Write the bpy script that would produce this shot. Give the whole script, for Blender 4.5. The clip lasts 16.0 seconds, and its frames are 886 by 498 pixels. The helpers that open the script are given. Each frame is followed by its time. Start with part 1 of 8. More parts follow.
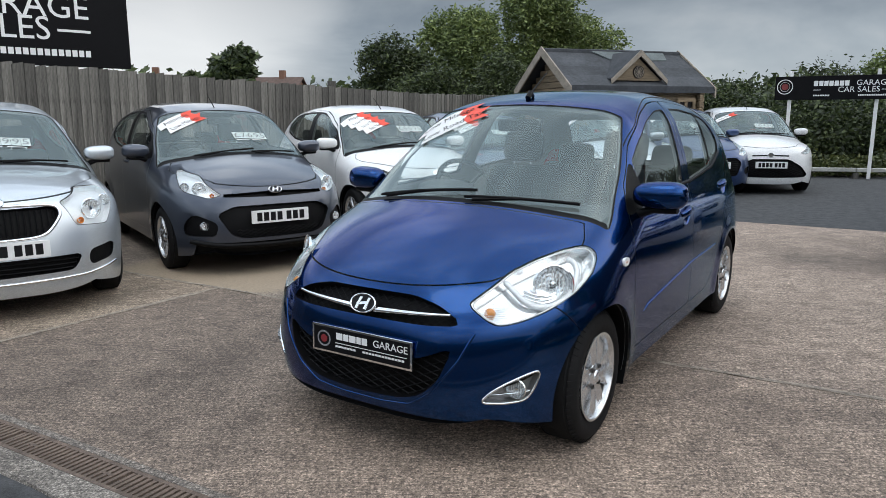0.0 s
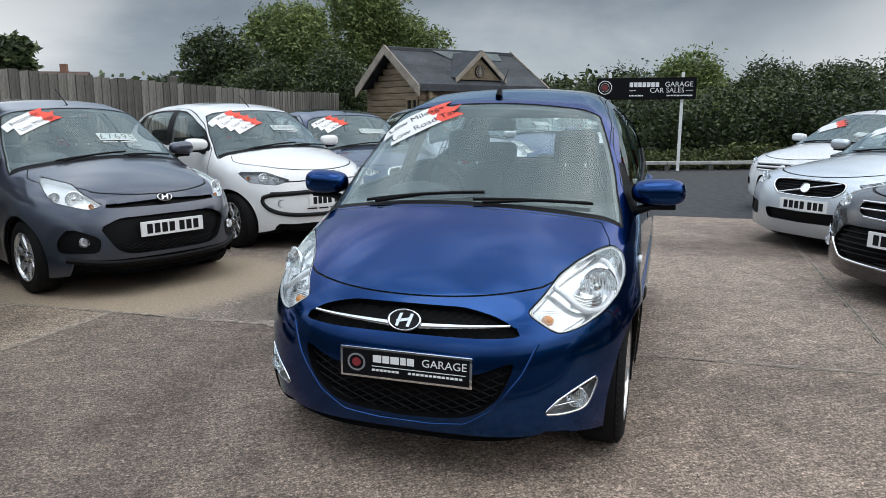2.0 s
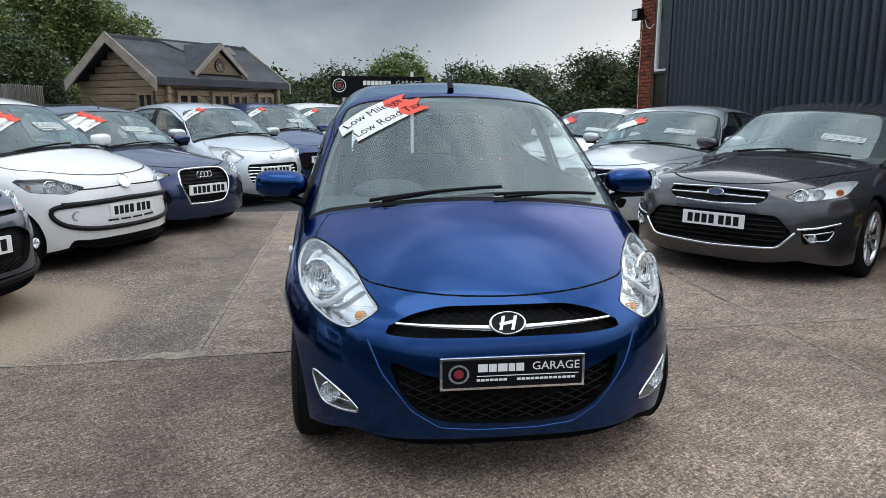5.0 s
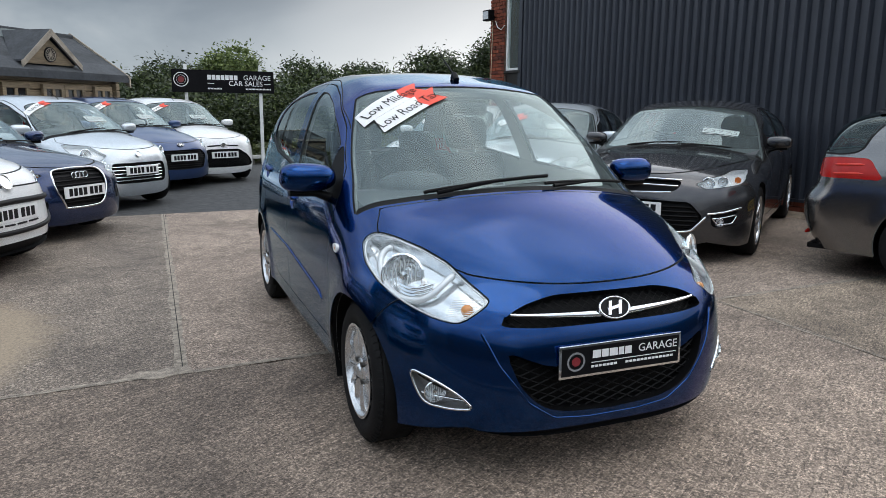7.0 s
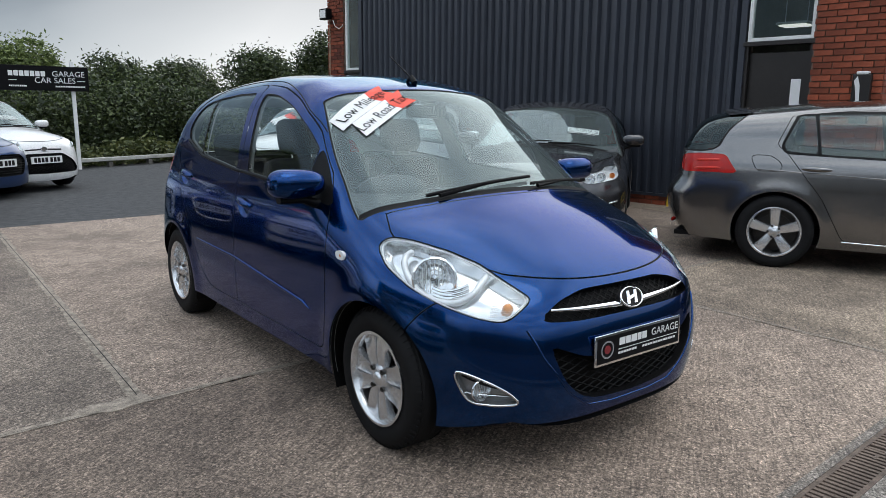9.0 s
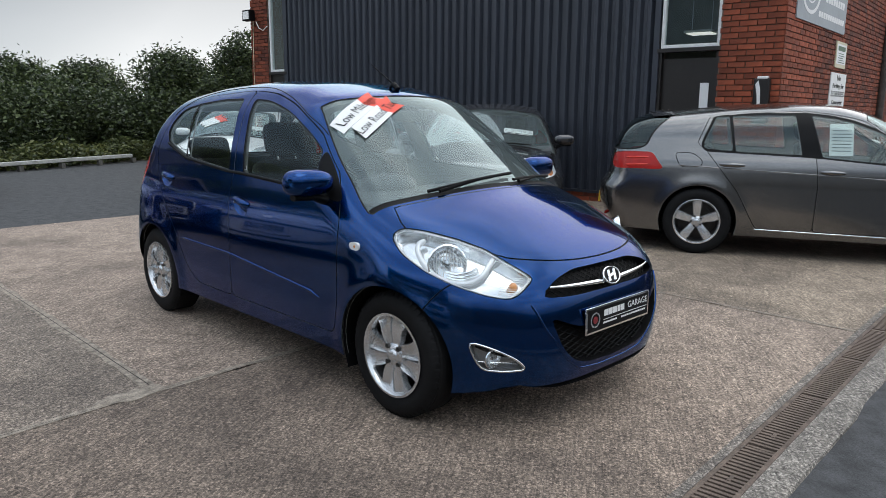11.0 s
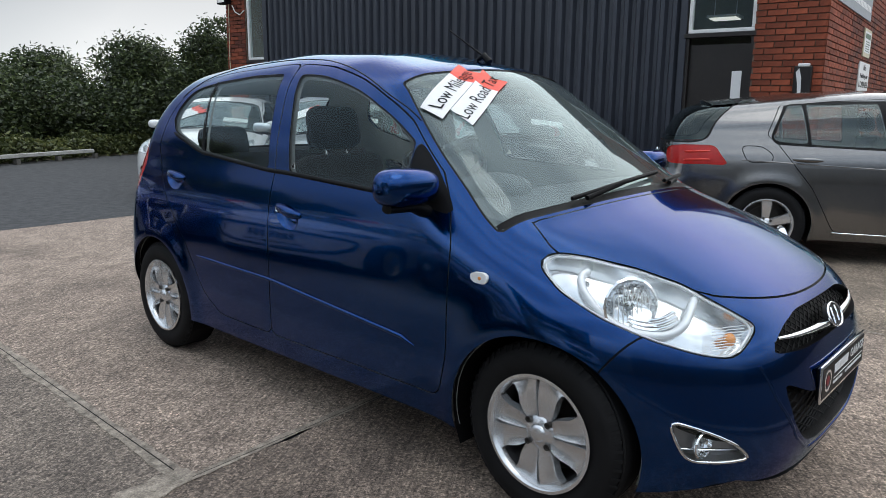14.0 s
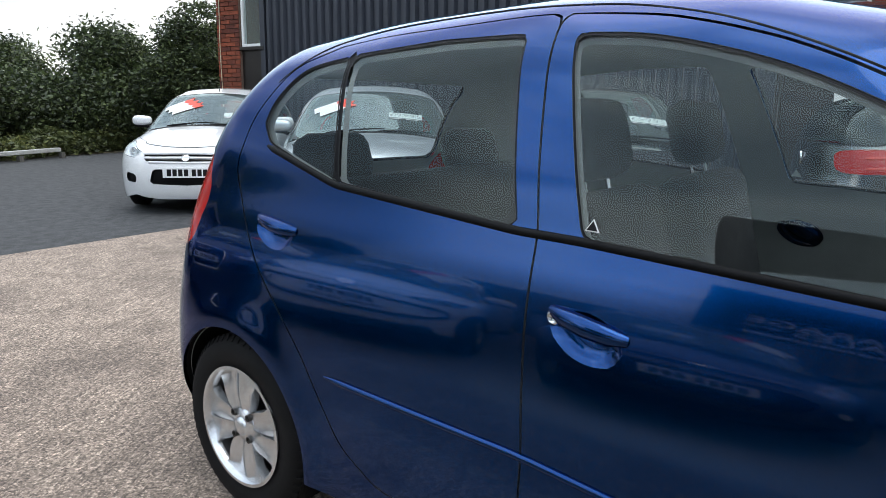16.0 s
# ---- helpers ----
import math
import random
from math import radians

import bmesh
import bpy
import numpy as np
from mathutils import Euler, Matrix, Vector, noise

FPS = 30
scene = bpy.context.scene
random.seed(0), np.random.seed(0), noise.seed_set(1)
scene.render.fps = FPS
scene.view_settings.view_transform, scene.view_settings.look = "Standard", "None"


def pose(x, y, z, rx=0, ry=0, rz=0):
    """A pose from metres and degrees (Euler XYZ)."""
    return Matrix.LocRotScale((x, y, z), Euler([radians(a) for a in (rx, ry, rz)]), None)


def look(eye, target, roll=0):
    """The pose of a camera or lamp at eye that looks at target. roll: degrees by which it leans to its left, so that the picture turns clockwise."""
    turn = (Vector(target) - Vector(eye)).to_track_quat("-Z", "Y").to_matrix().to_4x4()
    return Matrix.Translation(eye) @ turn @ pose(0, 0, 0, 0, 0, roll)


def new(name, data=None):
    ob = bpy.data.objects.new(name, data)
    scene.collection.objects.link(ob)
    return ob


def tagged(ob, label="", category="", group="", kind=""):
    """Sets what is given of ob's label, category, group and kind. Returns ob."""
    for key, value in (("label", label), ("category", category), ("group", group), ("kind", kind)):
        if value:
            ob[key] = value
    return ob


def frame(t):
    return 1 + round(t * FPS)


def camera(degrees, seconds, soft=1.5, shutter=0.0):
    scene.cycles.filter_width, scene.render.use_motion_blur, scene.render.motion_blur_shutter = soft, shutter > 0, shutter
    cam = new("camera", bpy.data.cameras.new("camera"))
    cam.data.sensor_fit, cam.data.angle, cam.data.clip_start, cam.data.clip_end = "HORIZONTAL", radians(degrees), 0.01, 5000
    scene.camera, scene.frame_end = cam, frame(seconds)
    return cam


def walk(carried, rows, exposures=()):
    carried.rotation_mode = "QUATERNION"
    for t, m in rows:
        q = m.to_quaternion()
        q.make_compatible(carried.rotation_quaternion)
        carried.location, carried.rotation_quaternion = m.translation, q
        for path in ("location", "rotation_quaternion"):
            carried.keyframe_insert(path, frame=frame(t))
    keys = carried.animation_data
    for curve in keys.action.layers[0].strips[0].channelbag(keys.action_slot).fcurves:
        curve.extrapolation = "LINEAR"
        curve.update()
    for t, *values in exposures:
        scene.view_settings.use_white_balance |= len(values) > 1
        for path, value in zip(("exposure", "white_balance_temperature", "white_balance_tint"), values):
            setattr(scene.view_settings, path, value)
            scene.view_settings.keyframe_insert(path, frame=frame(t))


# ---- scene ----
cam = camera(63.6, 16.0, soft=0.6)
METRES, EYE, TILT, LEAN, TURN = 7.757, 1.375, 0.0, 0.0, 0.0
ROWS = [
    (0.0, 0.0, 0.0, 0.0, -0.0, -10.75, 0.02),
    (0.5, -0.0291, 0.0084, -0.0009, -3.4, -10.78, -0.05),
    (1.0, -0.0614, 0.0101, 0.0006, -7.52, -10.82, -0.02),
    (1.5, -0.0868, 0.0216, -0.0004, -11.65, -10.87, -0.02),
    (2.0, -0.1107, 0.0399, 0.0001, -15.48, -10.87, -0.02),
    (2.5, -0.1432, 0.0516, -0.0002, -18.97, -10.9, -0.16),
    (3.0, -0.1719, 0.067, -0.0006, -22.71, -10.91, -0.15),
    (3.5, -0.1918, 0.0873, -0.0015, -25.92, -10.94, -0.14),
    (4.0, -0.2171, 0.1043, -0.0011, -29.67, -10.97, -0.19),
    (4.5, -0.2434, 0.1208, -0.0013, -35.61, -10.97, -0.22),
    (5.0, -0.2638, 0.144, -0.0035, -40.64, -10.94, -0.24),
    (7.5, -0.3613, 0.2706, -0.0098, -59.71, -10.94, -0.56),
    (8.0, -0.3746, 0.2959, -0.0097, -64.49, -10.93, -0.53),
    (8.5, -0.3815, 0.3167, -0.0089, -67.95, -10.91, -0.56),
    (11.0, -0.4523, 0.3691, -0.006, -77.87, -10.79, -0.41),
    (11.5, -0.4534, 0.3731, -0.0056, -79.35, -10.82, -0.44),
    (12.0, -0.4513, 0.3767, -0.0061, -80.46, -10.9, -0.54),
    (12.5, -0.445, 0.3843, -0.0062, -80.84, -10.99, -0.62),
    (13.0, -0.418, 0.4026, -0.0089, -80.9, -11.05, -0.61),
    (13.5, -0.3835, 0.4349, -0.0123, -80.96, -11.12, -0.64),
    (14.0, -0.3477, 0.4736, -0.0147, -80.92, -11.15, -0.53),
    (14.5, -0.2988, 0.5119, -0.015, -80.86, -11.18, -0.55),
    (15.0, -0.2545, 0.5539, -0.0151, -80.91, -11.21, -0.49),
    (15.5, -0.2064, 0.5899, -0.0149, -81.8, -11.29, -0.54),
    (16.0, -0.163, 0.6274, -0.0159, -83.54, -11.59, -0.6),
]
walk(cam, [(t, pose(0, 0, EYE, TILT, LEAN, TURN) @ pose(METRES * x, METRES * y, METRES * z, 90 + pitch, roll, yaw)) for t, x, y, z, yaw, pitch, roll in ROWS],
     exposures=[(0.0, -0.05), (13.8, -0.08), (15.0, 0.0), (16.0, 0.38)])

# ---- sky and light ----
world = bpy.data.worlds.new("overcast_sky")
scene.world = world
world.use_nodes = True


def nodes_of(owner):
    t = owner.node_tree
    t.nodes.clear()
    return t


def link(t, a, ao, b, bi):
    t.links.new(a.outputs[ao], b.inputs[bi])


def add(t, kind, **sets):
    n = t.nodes.new(kind)
    for k, v in sets.items():
        if k in n.inputs:
            n.inputs[k].default_value = v
    return n


def ramp(t, stops):
    n = t.nodes.new("ShaderNodeValToRGB")
    e = n.color_ramp.elements
    while len(e) < len(stops):
        e.new(0.5)
    for el, (p, c) in zip(e, stops):
        el.position = p
        el.color = (*c, 1) if len(c) == 3 else c
    return n


def mixrgb(t, blend="MIX", fac=0.5):
    n = t.nodes.new("ShaderNodeMix")
    n.data_type, n.blend_type = "RGBA", blend
    n.inputs[0].default_value = fac
    return n


SUN_ELEV, SUN_AZ = radians(70), radians(235)
t = nodes_of(world)
sky = t.nodes.new("ShaderNodeTexSky")
sky.sky_type, sky.sun_disc, sky.sun_elevation, sky.sun_rotation = "NISHITA", False, SUN_ELEV, radians(90) - SUN_AZ
co = t.nodes.new("ShaderNodeTexCoord")
mp = t.nodes.new("ShaderNodeMapping")
mp.inputs["Scale"].default_value = (1.3, 1.3, 4.2)
mp.inputs["Location"].default_value = (0.4, 0.9, 0.2)
link(t, co, "Generated", mp, "Vector")
cl = add(t, "ShaderNodeTexNoise", Scale=1.7, Detail=6.0, Roughness=0.52, Distortion=0.4)
link(t, mp, "Vector", cl, "Vector")
cloud = ramp(t, [(0.32, (0.25, 0.30, 0.36)), (0.48, (0.40, 0.455, 0.52)), (0.62, (0.66, 0.71, 0.755)), (0.76, (1.0, 1.0, 1.0))])
link(t, cl, "Fac", cloud, "Fac")
# the cloud deck is thin and pale in the west and south, thick in the north
dirn = t.nodes.new("ShaderNodeVectorMath")
dirn.operation = "DOT_PRODUCT"
dirn.inputs[1].default_value = (0.86, -0.36, -0.35)
link(t, co, "Generated", dirn, 0)
pale = ramp(t, [(0.55, (0.0, 0.0, 0.0)), (0.78, (1, 1, 1))])
half = add(t, "ShaderNodeMath")
half.operation = "MULTIPLY_ADD"
half.inputs[1].default_value, half.inputs[2].default_value = 0.5, 0.5
link(t, dirn, "Value", half, 0)
link(t, half, "Value", pale, "Fac")
m1 = mixrgb(t)
link(t, pale, "Color", m1, 0)
link(t, cloud, "Color", m1, 6)
m1.inputs[7].default_value = (1.02, 1.03, 1.04, 1)
# two bright breaks in the cloud low over the skyline
for aim, lo, hi, gain in (((0.832, 0.545, 0.10), 0.966, 0.994, 0.9), ((-0.395, 0.91, 0.12), 0.955, 0.993, 0.75)):
    dp = t.nodes.new("ShaderNodeVectorMath")
    dp.operation = "DOT_PRODUCT"
    dp.inputs[1].default_value = aim
    link(t, co, "Generated", dp, 0)
    ragged = t.nodes.new("ShaderNodeMath")
    ragged.operation = "MULTIPLY_ADD"
    ragged.inputs[1].default_value = 0.05
    link(t, cl, "Fac", ragged, 0)
    link(t, dp, "Value", ragged, 2)
    br = add(t, "ShaderNodeMapRange")
    br.interpolation_type = "SMOOTHSTEP"
    br.inputs["From Min"].default_value, br.inputs["From Max"].default_value, br.inputs["To Max"].default_value = lo + 0.025, hi + 0.025, gain
    link(t, ragged, "Value", br, "Value")
    mb = mixrgb(t)
    link(t, br, "Result", mb, 0)
    link(t, m1, 2, mb, 6)
    mb.inputs[7].default_value = (1.0, 1.01, 1.02, 1)
    m1 = mb
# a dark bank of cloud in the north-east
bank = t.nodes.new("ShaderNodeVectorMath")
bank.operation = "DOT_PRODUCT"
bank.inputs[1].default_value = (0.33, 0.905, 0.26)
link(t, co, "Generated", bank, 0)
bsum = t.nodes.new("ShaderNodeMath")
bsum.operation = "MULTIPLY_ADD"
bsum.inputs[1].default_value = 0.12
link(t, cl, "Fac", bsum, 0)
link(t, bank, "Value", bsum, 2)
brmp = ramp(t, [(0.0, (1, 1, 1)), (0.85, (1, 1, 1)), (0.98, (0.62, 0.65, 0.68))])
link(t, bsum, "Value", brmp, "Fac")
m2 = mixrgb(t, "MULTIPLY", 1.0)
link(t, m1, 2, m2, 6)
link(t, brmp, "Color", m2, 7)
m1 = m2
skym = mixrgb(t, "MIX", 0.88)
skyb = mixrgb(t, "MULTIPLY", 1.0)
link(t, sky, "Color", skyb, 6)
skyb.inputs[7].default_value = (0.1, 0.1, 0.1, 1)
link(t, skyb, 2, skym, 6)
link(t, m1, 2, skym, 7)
# an overcast sky is brightest overhead
sep = t.nodes.new("ShaderNodeSeparateXYZ")
link(t, co, "Generated", sep, "Vector")
lift = ramp(t, [(0.0, (1.28,) * 3), (0.07, (1.05,) * 3), (0.155, (0.80,) * 3), (0.21, (1.15,) * 3), (0.30, (2.1,) * 3), (0.5, (2.7,) * 3), (0.9, (2.9,) * 3)])
link(t, sep, "Z", lift, "Fac")
zen = t.nodes.new("ShaderNodeVectorMath")
zen.operation = "SCALE"
link(t, skym, 2, zen, 0)
link(t, lift, "Color", zen, "Scale")
bg = add(t, "ShaderNodeBackground", Strength=1.0)
link(t, zen, "Vector", bg, "Color")
wo = t.nodes.new("ShaderNodeOutputWorld")
link(t, bg, "Background", wo, "Surface")

sun_data = bpy.data.lights.new("sun", "SUN")
sun_data.energy, sun_data.angle, sun_data.color = 0.62, radians(40), (1.0, 0.96, 0.9)
sun = new("sun", sun_data)
sun.matrix_world = look((math.cos(SUN_AZ) * math.cos(SUN_ELEV) * 60, math.sin(SUN_AZ) * math.cos(SUN_ELEV) * 60, math.sin(SUN_ELEV) * 60), (0, 0, 0))


# ---- materials ----
def material(name, color, rough=0.5, metal=0.0, coat=0.0, var=0.15, scale=6.0, bump=0.0, bscale=80.0, tint=None, spec=0.5, space="Object", rand=0.0, emit=0.0, coords=None):
    """A surface with variation at two scales and fine relief."""
    m = bpy.data.materials.new(name)
    m.use_nodes = True
    t = nodes_of(m)
    out = t.nodes.new("ShaderNodeOutputMaterial")
    p = t.nodes.new("ShaderNodeBsdfPrincipled")
    link(t, p, "BSDF", out, "Surface")
    p.inputs["Base Color"].default_value = (*color, 1)
    p.inputs["Roughness"].default_value = rough
    p.inputs["Metallic"].default_value = metal
    p.inputs["Coat Weight"].default_value = coat
    p.inputs["Coat Roughness"].default_value = 0.02
    p.inputs["Specular IOR Level"].default_value = spec
    co = t.nodes.new("ShaderNodeTexCoord")
    src = (co, space)
    if coords:
        mp = t.nodes.new("ShaderNodeMapping")
        mp.inputs["Scale"].default_value = coords[0]
        mp.inputs["Rotation"].default_value = (0, 0, radians(coords[1]))
        link(t, co, space, mp, "Vector")
        src = (mp, "Vector")
    if var or rand:
        n1 = add(t, "ShaderNodeTexNoise", Scale=scale, Detail=5.0, Roughness=0.6)
        link(t, src[0], src[1], n1, "Vector")
        dark = tuple(c * (1 - var) for c in color)
        light = tint or tuple(min(1, c * (1 + var)) for c in color)
        r = ramp(t, [(0.3, dark), (0.7, light)])
        link(t, n1, "Fac", r, "Fac")
        last = (r, "Color")
        n2 = add(t, "ShaderNodeTexNoise", Scale=scale * 9, Detail=3.0, Roughness=0.7)
        link(t, src[0], src[1], n2, "Vector")
        r2 = ramp(t, [(0.25, (1 - var,) * 3), (0.75, (1 + var * 0.6,) * 3)])
        link(t, n2, "Fac", r2, "Fac")
        mx = mixrgb(t, "MULTIPLY", 1.0)
        link(t, last[0], last[1], mx, 6)
        link(t, r2, "Color", mx, 7)
        last = (mx, 2)
        if rand:
            oi = t.nodes.new("ShaderNodeObjectInfo")
            r3 = ramp(t, [(0.0, (1 - rand,) * 3), (1.0, (1 + rand,) * 3)])
            link(t, oi, "Random", r3, "Fac")
            mx = mixrgb(t, "MULTIPLY", 1.0)
            link(t, last[0], last[1], mx, 6)
            link(t, r3, "Color", mx, 7)
            last = (mx, 2)
        link(t, last[0], last[1], p, "Base Color")
    if bump:
        nb = add(t, "ShaderNodeTexNoise", Scale=bscale, Detail=4.0, Roughness=0.7)
        link(t, src[0], src[1], nb, "Vector")
        b = add(t, "ShaderNodeBump", Strength=bump, Distance=0.004)
        link(t, nb, "Fac", b, "Height")
        link(t, b, "Normal", p, "Normal")
    if emit:
        p.inputs["Emission Color"].default_value = (*color, 1)
        p.inputs["Emission Strength"].default_value = emit
    return m


def glass(name, tint=(0.8, 0.84, 0.83), rough=0.0, ior=1.5, haze=0.0, veil=(0.50, 0.60, 0.59)):
    """A thin pane: what is behind shows through, and it mirrors by Fresnel."""
    m = bpy.data.materials.new(name)
    m.use_nodes = True
    t = nodes_of(m)
    out = t.nodes.new("ShaderNodeOutputMaterial")
    tr = add(t, "ShaderNodeBsdfTransparent", Color=(*tint, 1))
    body = tr
    if haze:
        df = add(t, "ShaderNodeBsdfDiffuse", Color=(*veil, 1))
        mh = add(t, "ShaderNodeMixShader", Fac=haze)
        link(t, tr, 0, mh, 1)
        link(t, df, 0, mh, 2)
        body = mh
    gl = add(t, "ShaderNodeBsdfGlossy", Roughness=rough, Color=(0.84, 0.98, 0.985, 1))
    lw = add(t, "ShaderNodeLayerWeight", Blend=0.5)
    pw = add(t, "ShaderNodeMath")
    pw.operation = "POWER"
    pw.inputs[1].default_value = 5.0
    link(t, lw, "Facing", pw, 0)
    f0 = ((ior - 1) / (ior + 1)) ** 2
    fr = add(t, "ShaderNodeMath")
    fr.operation = "MULTIPLY_ADD"
    fr.inputs[1].default_value, fr.inputs[2].default_value = 1 - f0, f0
    link(t, pw, "Value", fr, 0)
    mx = t.nodes.new("ShaderNodeMixShader")
    link(t, fr, 0, mx, 0)
    link(t, body, 0, mx, 1)
    link(t, gl, 0, mx, 2)
    link(t, mx, 0, out, "Surface")
    return m


def car_paint(name, color, flake=0.55, rough=0.32, coat=1.0, edge=None, coat_ior=1.45):
    """Metallic or solid paint under a clear coat, with fine flake and a little road dust."""
    m = bpy.data.materials.new(name)
    m.use_nodes = True
    t = nodes_of(m)
    out = t.nodes.new("ShaderNodeOutputMaterial")
    p = t.nodes.new("ShaderNodeBsdfPrincipled")
    link(t, p, "BSDF", out, "Surface")
    co = t.nodes.new("ShaderNodeTexCoord")
    n1 = add(t, "ShaderNodeTexNoise", Scale=900.0, Detail=1.0)
    link(t, co, "Object", n1, "Vector")
    r = ramp(t, [(0.35, tuple(c * 0.75 for c in color)), (0.7, tuple(min(1, c * 1.35) for c in color))])
    link(t, n1, "Fac", r, "Fac")
    n2 = add(t, "ShaderNodeTexNoise", Scale=2.2, Detail=5.0, Roughness=0.65)
    link(t, co, "Object", n2, "Vector")
    r2 = ramp(t, [(0.35, (0.94, 0.94, 0.94)), (0.75, (1.05, 1.05, 1.05))])
    link(t, n2, "Fac", r2, "Fac")
    mx = mixrgb(t, "MULTIPLY", 1.0)
    link(t, r, "Color", mx, 6)
    link(t, r2, "Color", mx, 7)
    link(t, mx, 2, p, "Base Color")
    p.inputs["Metallic"].default_value = flake
    p.inputs["Roughness"].default_value = rough
    p.inputs["Coat Weight"].default_value = coat
    p.inputs["Coat IOR"].default_value = coat_ior
    if edge:
        p.inputs["Specular Tint"].default_value = (*edge, 1)
    rr = add(t, "ShaderNodeMapRange")
    rr.inputs["To Min"].default_value, rr.inputs["To Max"].default_value = 0.015, 0.06
    link(t, n2, "Fac", rr, "Value")
    link(t, rr, "Result", p, "Coat Roughness")
    return m


BLUE = car_paint("blue_metallic_paint", (0.0003, 0.037, 0.155), 0.97, 0.17, 0.85, (0.05, 0.42, 0.62), 1.38)
GREY_I = car_paint("slate_grey_paint", (0.058, 0.068, 0.092), 0.6, 0.28)
WHITE = car_paint("white_paint", (0.78, 0.79, 0.78), 0.0, 0.35)
SILVER = car_paint("silver_paint", (0.57, 0.615, 0.65), 0.7, 0.36)
DARKBLUE = car_paint("navy_paint", (0.008, 0.024, 0.085), 0.7, 0.25)
MIDBLUE = car_paint("mid_blue_paint", (0.02, 0.05, 0.14), 0.5)
GUNMETAL = car_paint("gunmetal_paint", (0.062, 0.061, 0.064), 0.7, 0.26)
GREY_G = car_paint("warm_grey_paint", (0.172, 0.171, 0.170), 0.95, 0.22)
RUBBER = material("black_rubber", (0.006, 0.006, 0.007), 0.62, spec=0.25, var=0.2, scale=12, bump=0.1, bscale=300)
TYRE = material("tyre_rubber", (0.007, 0.007, 0.0075), 0.75, spec=0.22, var=0.25, scale=20, bump=0.25, bscale=200)
PLASTIC = material("black_plastic", (0.004, 0.004, 0.0045), 0.5, spec=0.13, var=0.12, scale=20, bump=0.15, bscale=500)
DARKTRIM = material("interior_dark", (0.014, 0.015, 0.016), 0.75, spec=0.25, var=0.2, scale=8, bump=0.1, bscale=200)
LINING = material("pale_interior_trim", (0.24, 0.25, 0.245), 0.8, var=0.08, scale=6, bump=0.1, bscale=300)
CLOTH = material("seat_cloth", (0.022, 0.023, 0.026), 0.9, var=0.3, scale=15, bump=0.3, bscale=400)
DASH = material("dashboard_grey", (0.045, 0.05, 0.052), 0.7, var=0.1, scale=8, bump=0.2, bscale=600)
CHROME = material("chrome", (0.82, 0.83, 0.84), 0.08, 1.0, var=0.03, scale=10)
ALLOY = material("silver_alloy", (0.66, 0.67, 0.68), 0.24, 0.76, 0.4, var=0.06, scale=12)
# shade inside the rim is put into this dark barrel colour; the lip stays alloy
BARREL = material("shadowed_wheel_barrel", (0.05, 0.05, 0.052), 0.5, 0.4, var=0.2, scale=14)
TILE = material("price_tile", (0.52, 0.60, 0.58), 0.5, var=0.05, scale=12)
DISC = material("brake_disc", (0.07, 0.066, 0.062), 0.45, 0.6, var=0.3, scale=14)
LAMPIN = material("lamp_reflector", (0.93, 0.94, 0.95), 0.12, 0.92, var=0.05, scale=30)
LAMPGREY = material("lamp_bezel", (0.86, 0.87, 0.88), 0.16, 0.92, var=0.06, scale=30)
SATIN = material("satin_lamp_trim", (0.78, 0.79, 0.80), 0.35, 0.3, var=0.04, scale=20)
AMBER = material("amber_lens", (0.75, 0.30, 0.08), 0.2, var=0.1, scale=40)
REDLENS = material("red_lens", (0.40, 0.009, 0.006), 0.22, 0.0, 0.15, spec=0.3, var=0.15, scale=25)
BRIGHTRED = material("bright_red_lens", (0.62, 0.03, 0.015), 0.3, var=0.1, scale=25)
WHITEP = material("white_plastic", (0.80, 0.80, 0.79), 0.4, var=0.04, scale=10)
YELLOWP = material("yellow_plate", (0.80, 0.52, 0.03), 0.4, var=0.04, scale=10)
PLATEBLACK = material("black_plate_board", (0.006, 0.006, 0.007), 0.4, spec=0.12, var=0.1, scale=20)
BLACKP = material("black_ink", (0.008, 0.008, 0.009), 0.5, spec=0.2, var=0.1, scale=30)
DEEPRED = material("dark_red_ink", (0.22, 0.02, 0.025), 0.5, var=0.1, scale=30)
REDP = material("red_card", (0.78, 0.065, 0.03), 0.5, var=0.06, scale=10)
GLASS = glass("window_glass", (0.90, 0.935, 0.925), 0.0, 1.50)
# haze puts the glare of mirrored sky, with some dust, into a pale veil colour
SCREEN = glass("windscreen_glass", (0.95, 1.0, 0.99), 0.0, 1.80, 0.22, (0.25, 0.30, 0.295))
GREYLAMP = material("grey_lamp_bezel", (0.30, 0.30, 0.31), 0.3, 0.6, var=0.05, scale=20)
GREENGLASS = glass("green_tinted_glass", (0.72, 0.79, 0.77), 0.0, 1.70)
PRIVACY = glass("tinted_glass", (0.30, 0.33, 0.33), 0.0, 1.55)
LENS = glass("lamp_lens", (0.93, 0.94, 0.94), 0.0, 1.5)


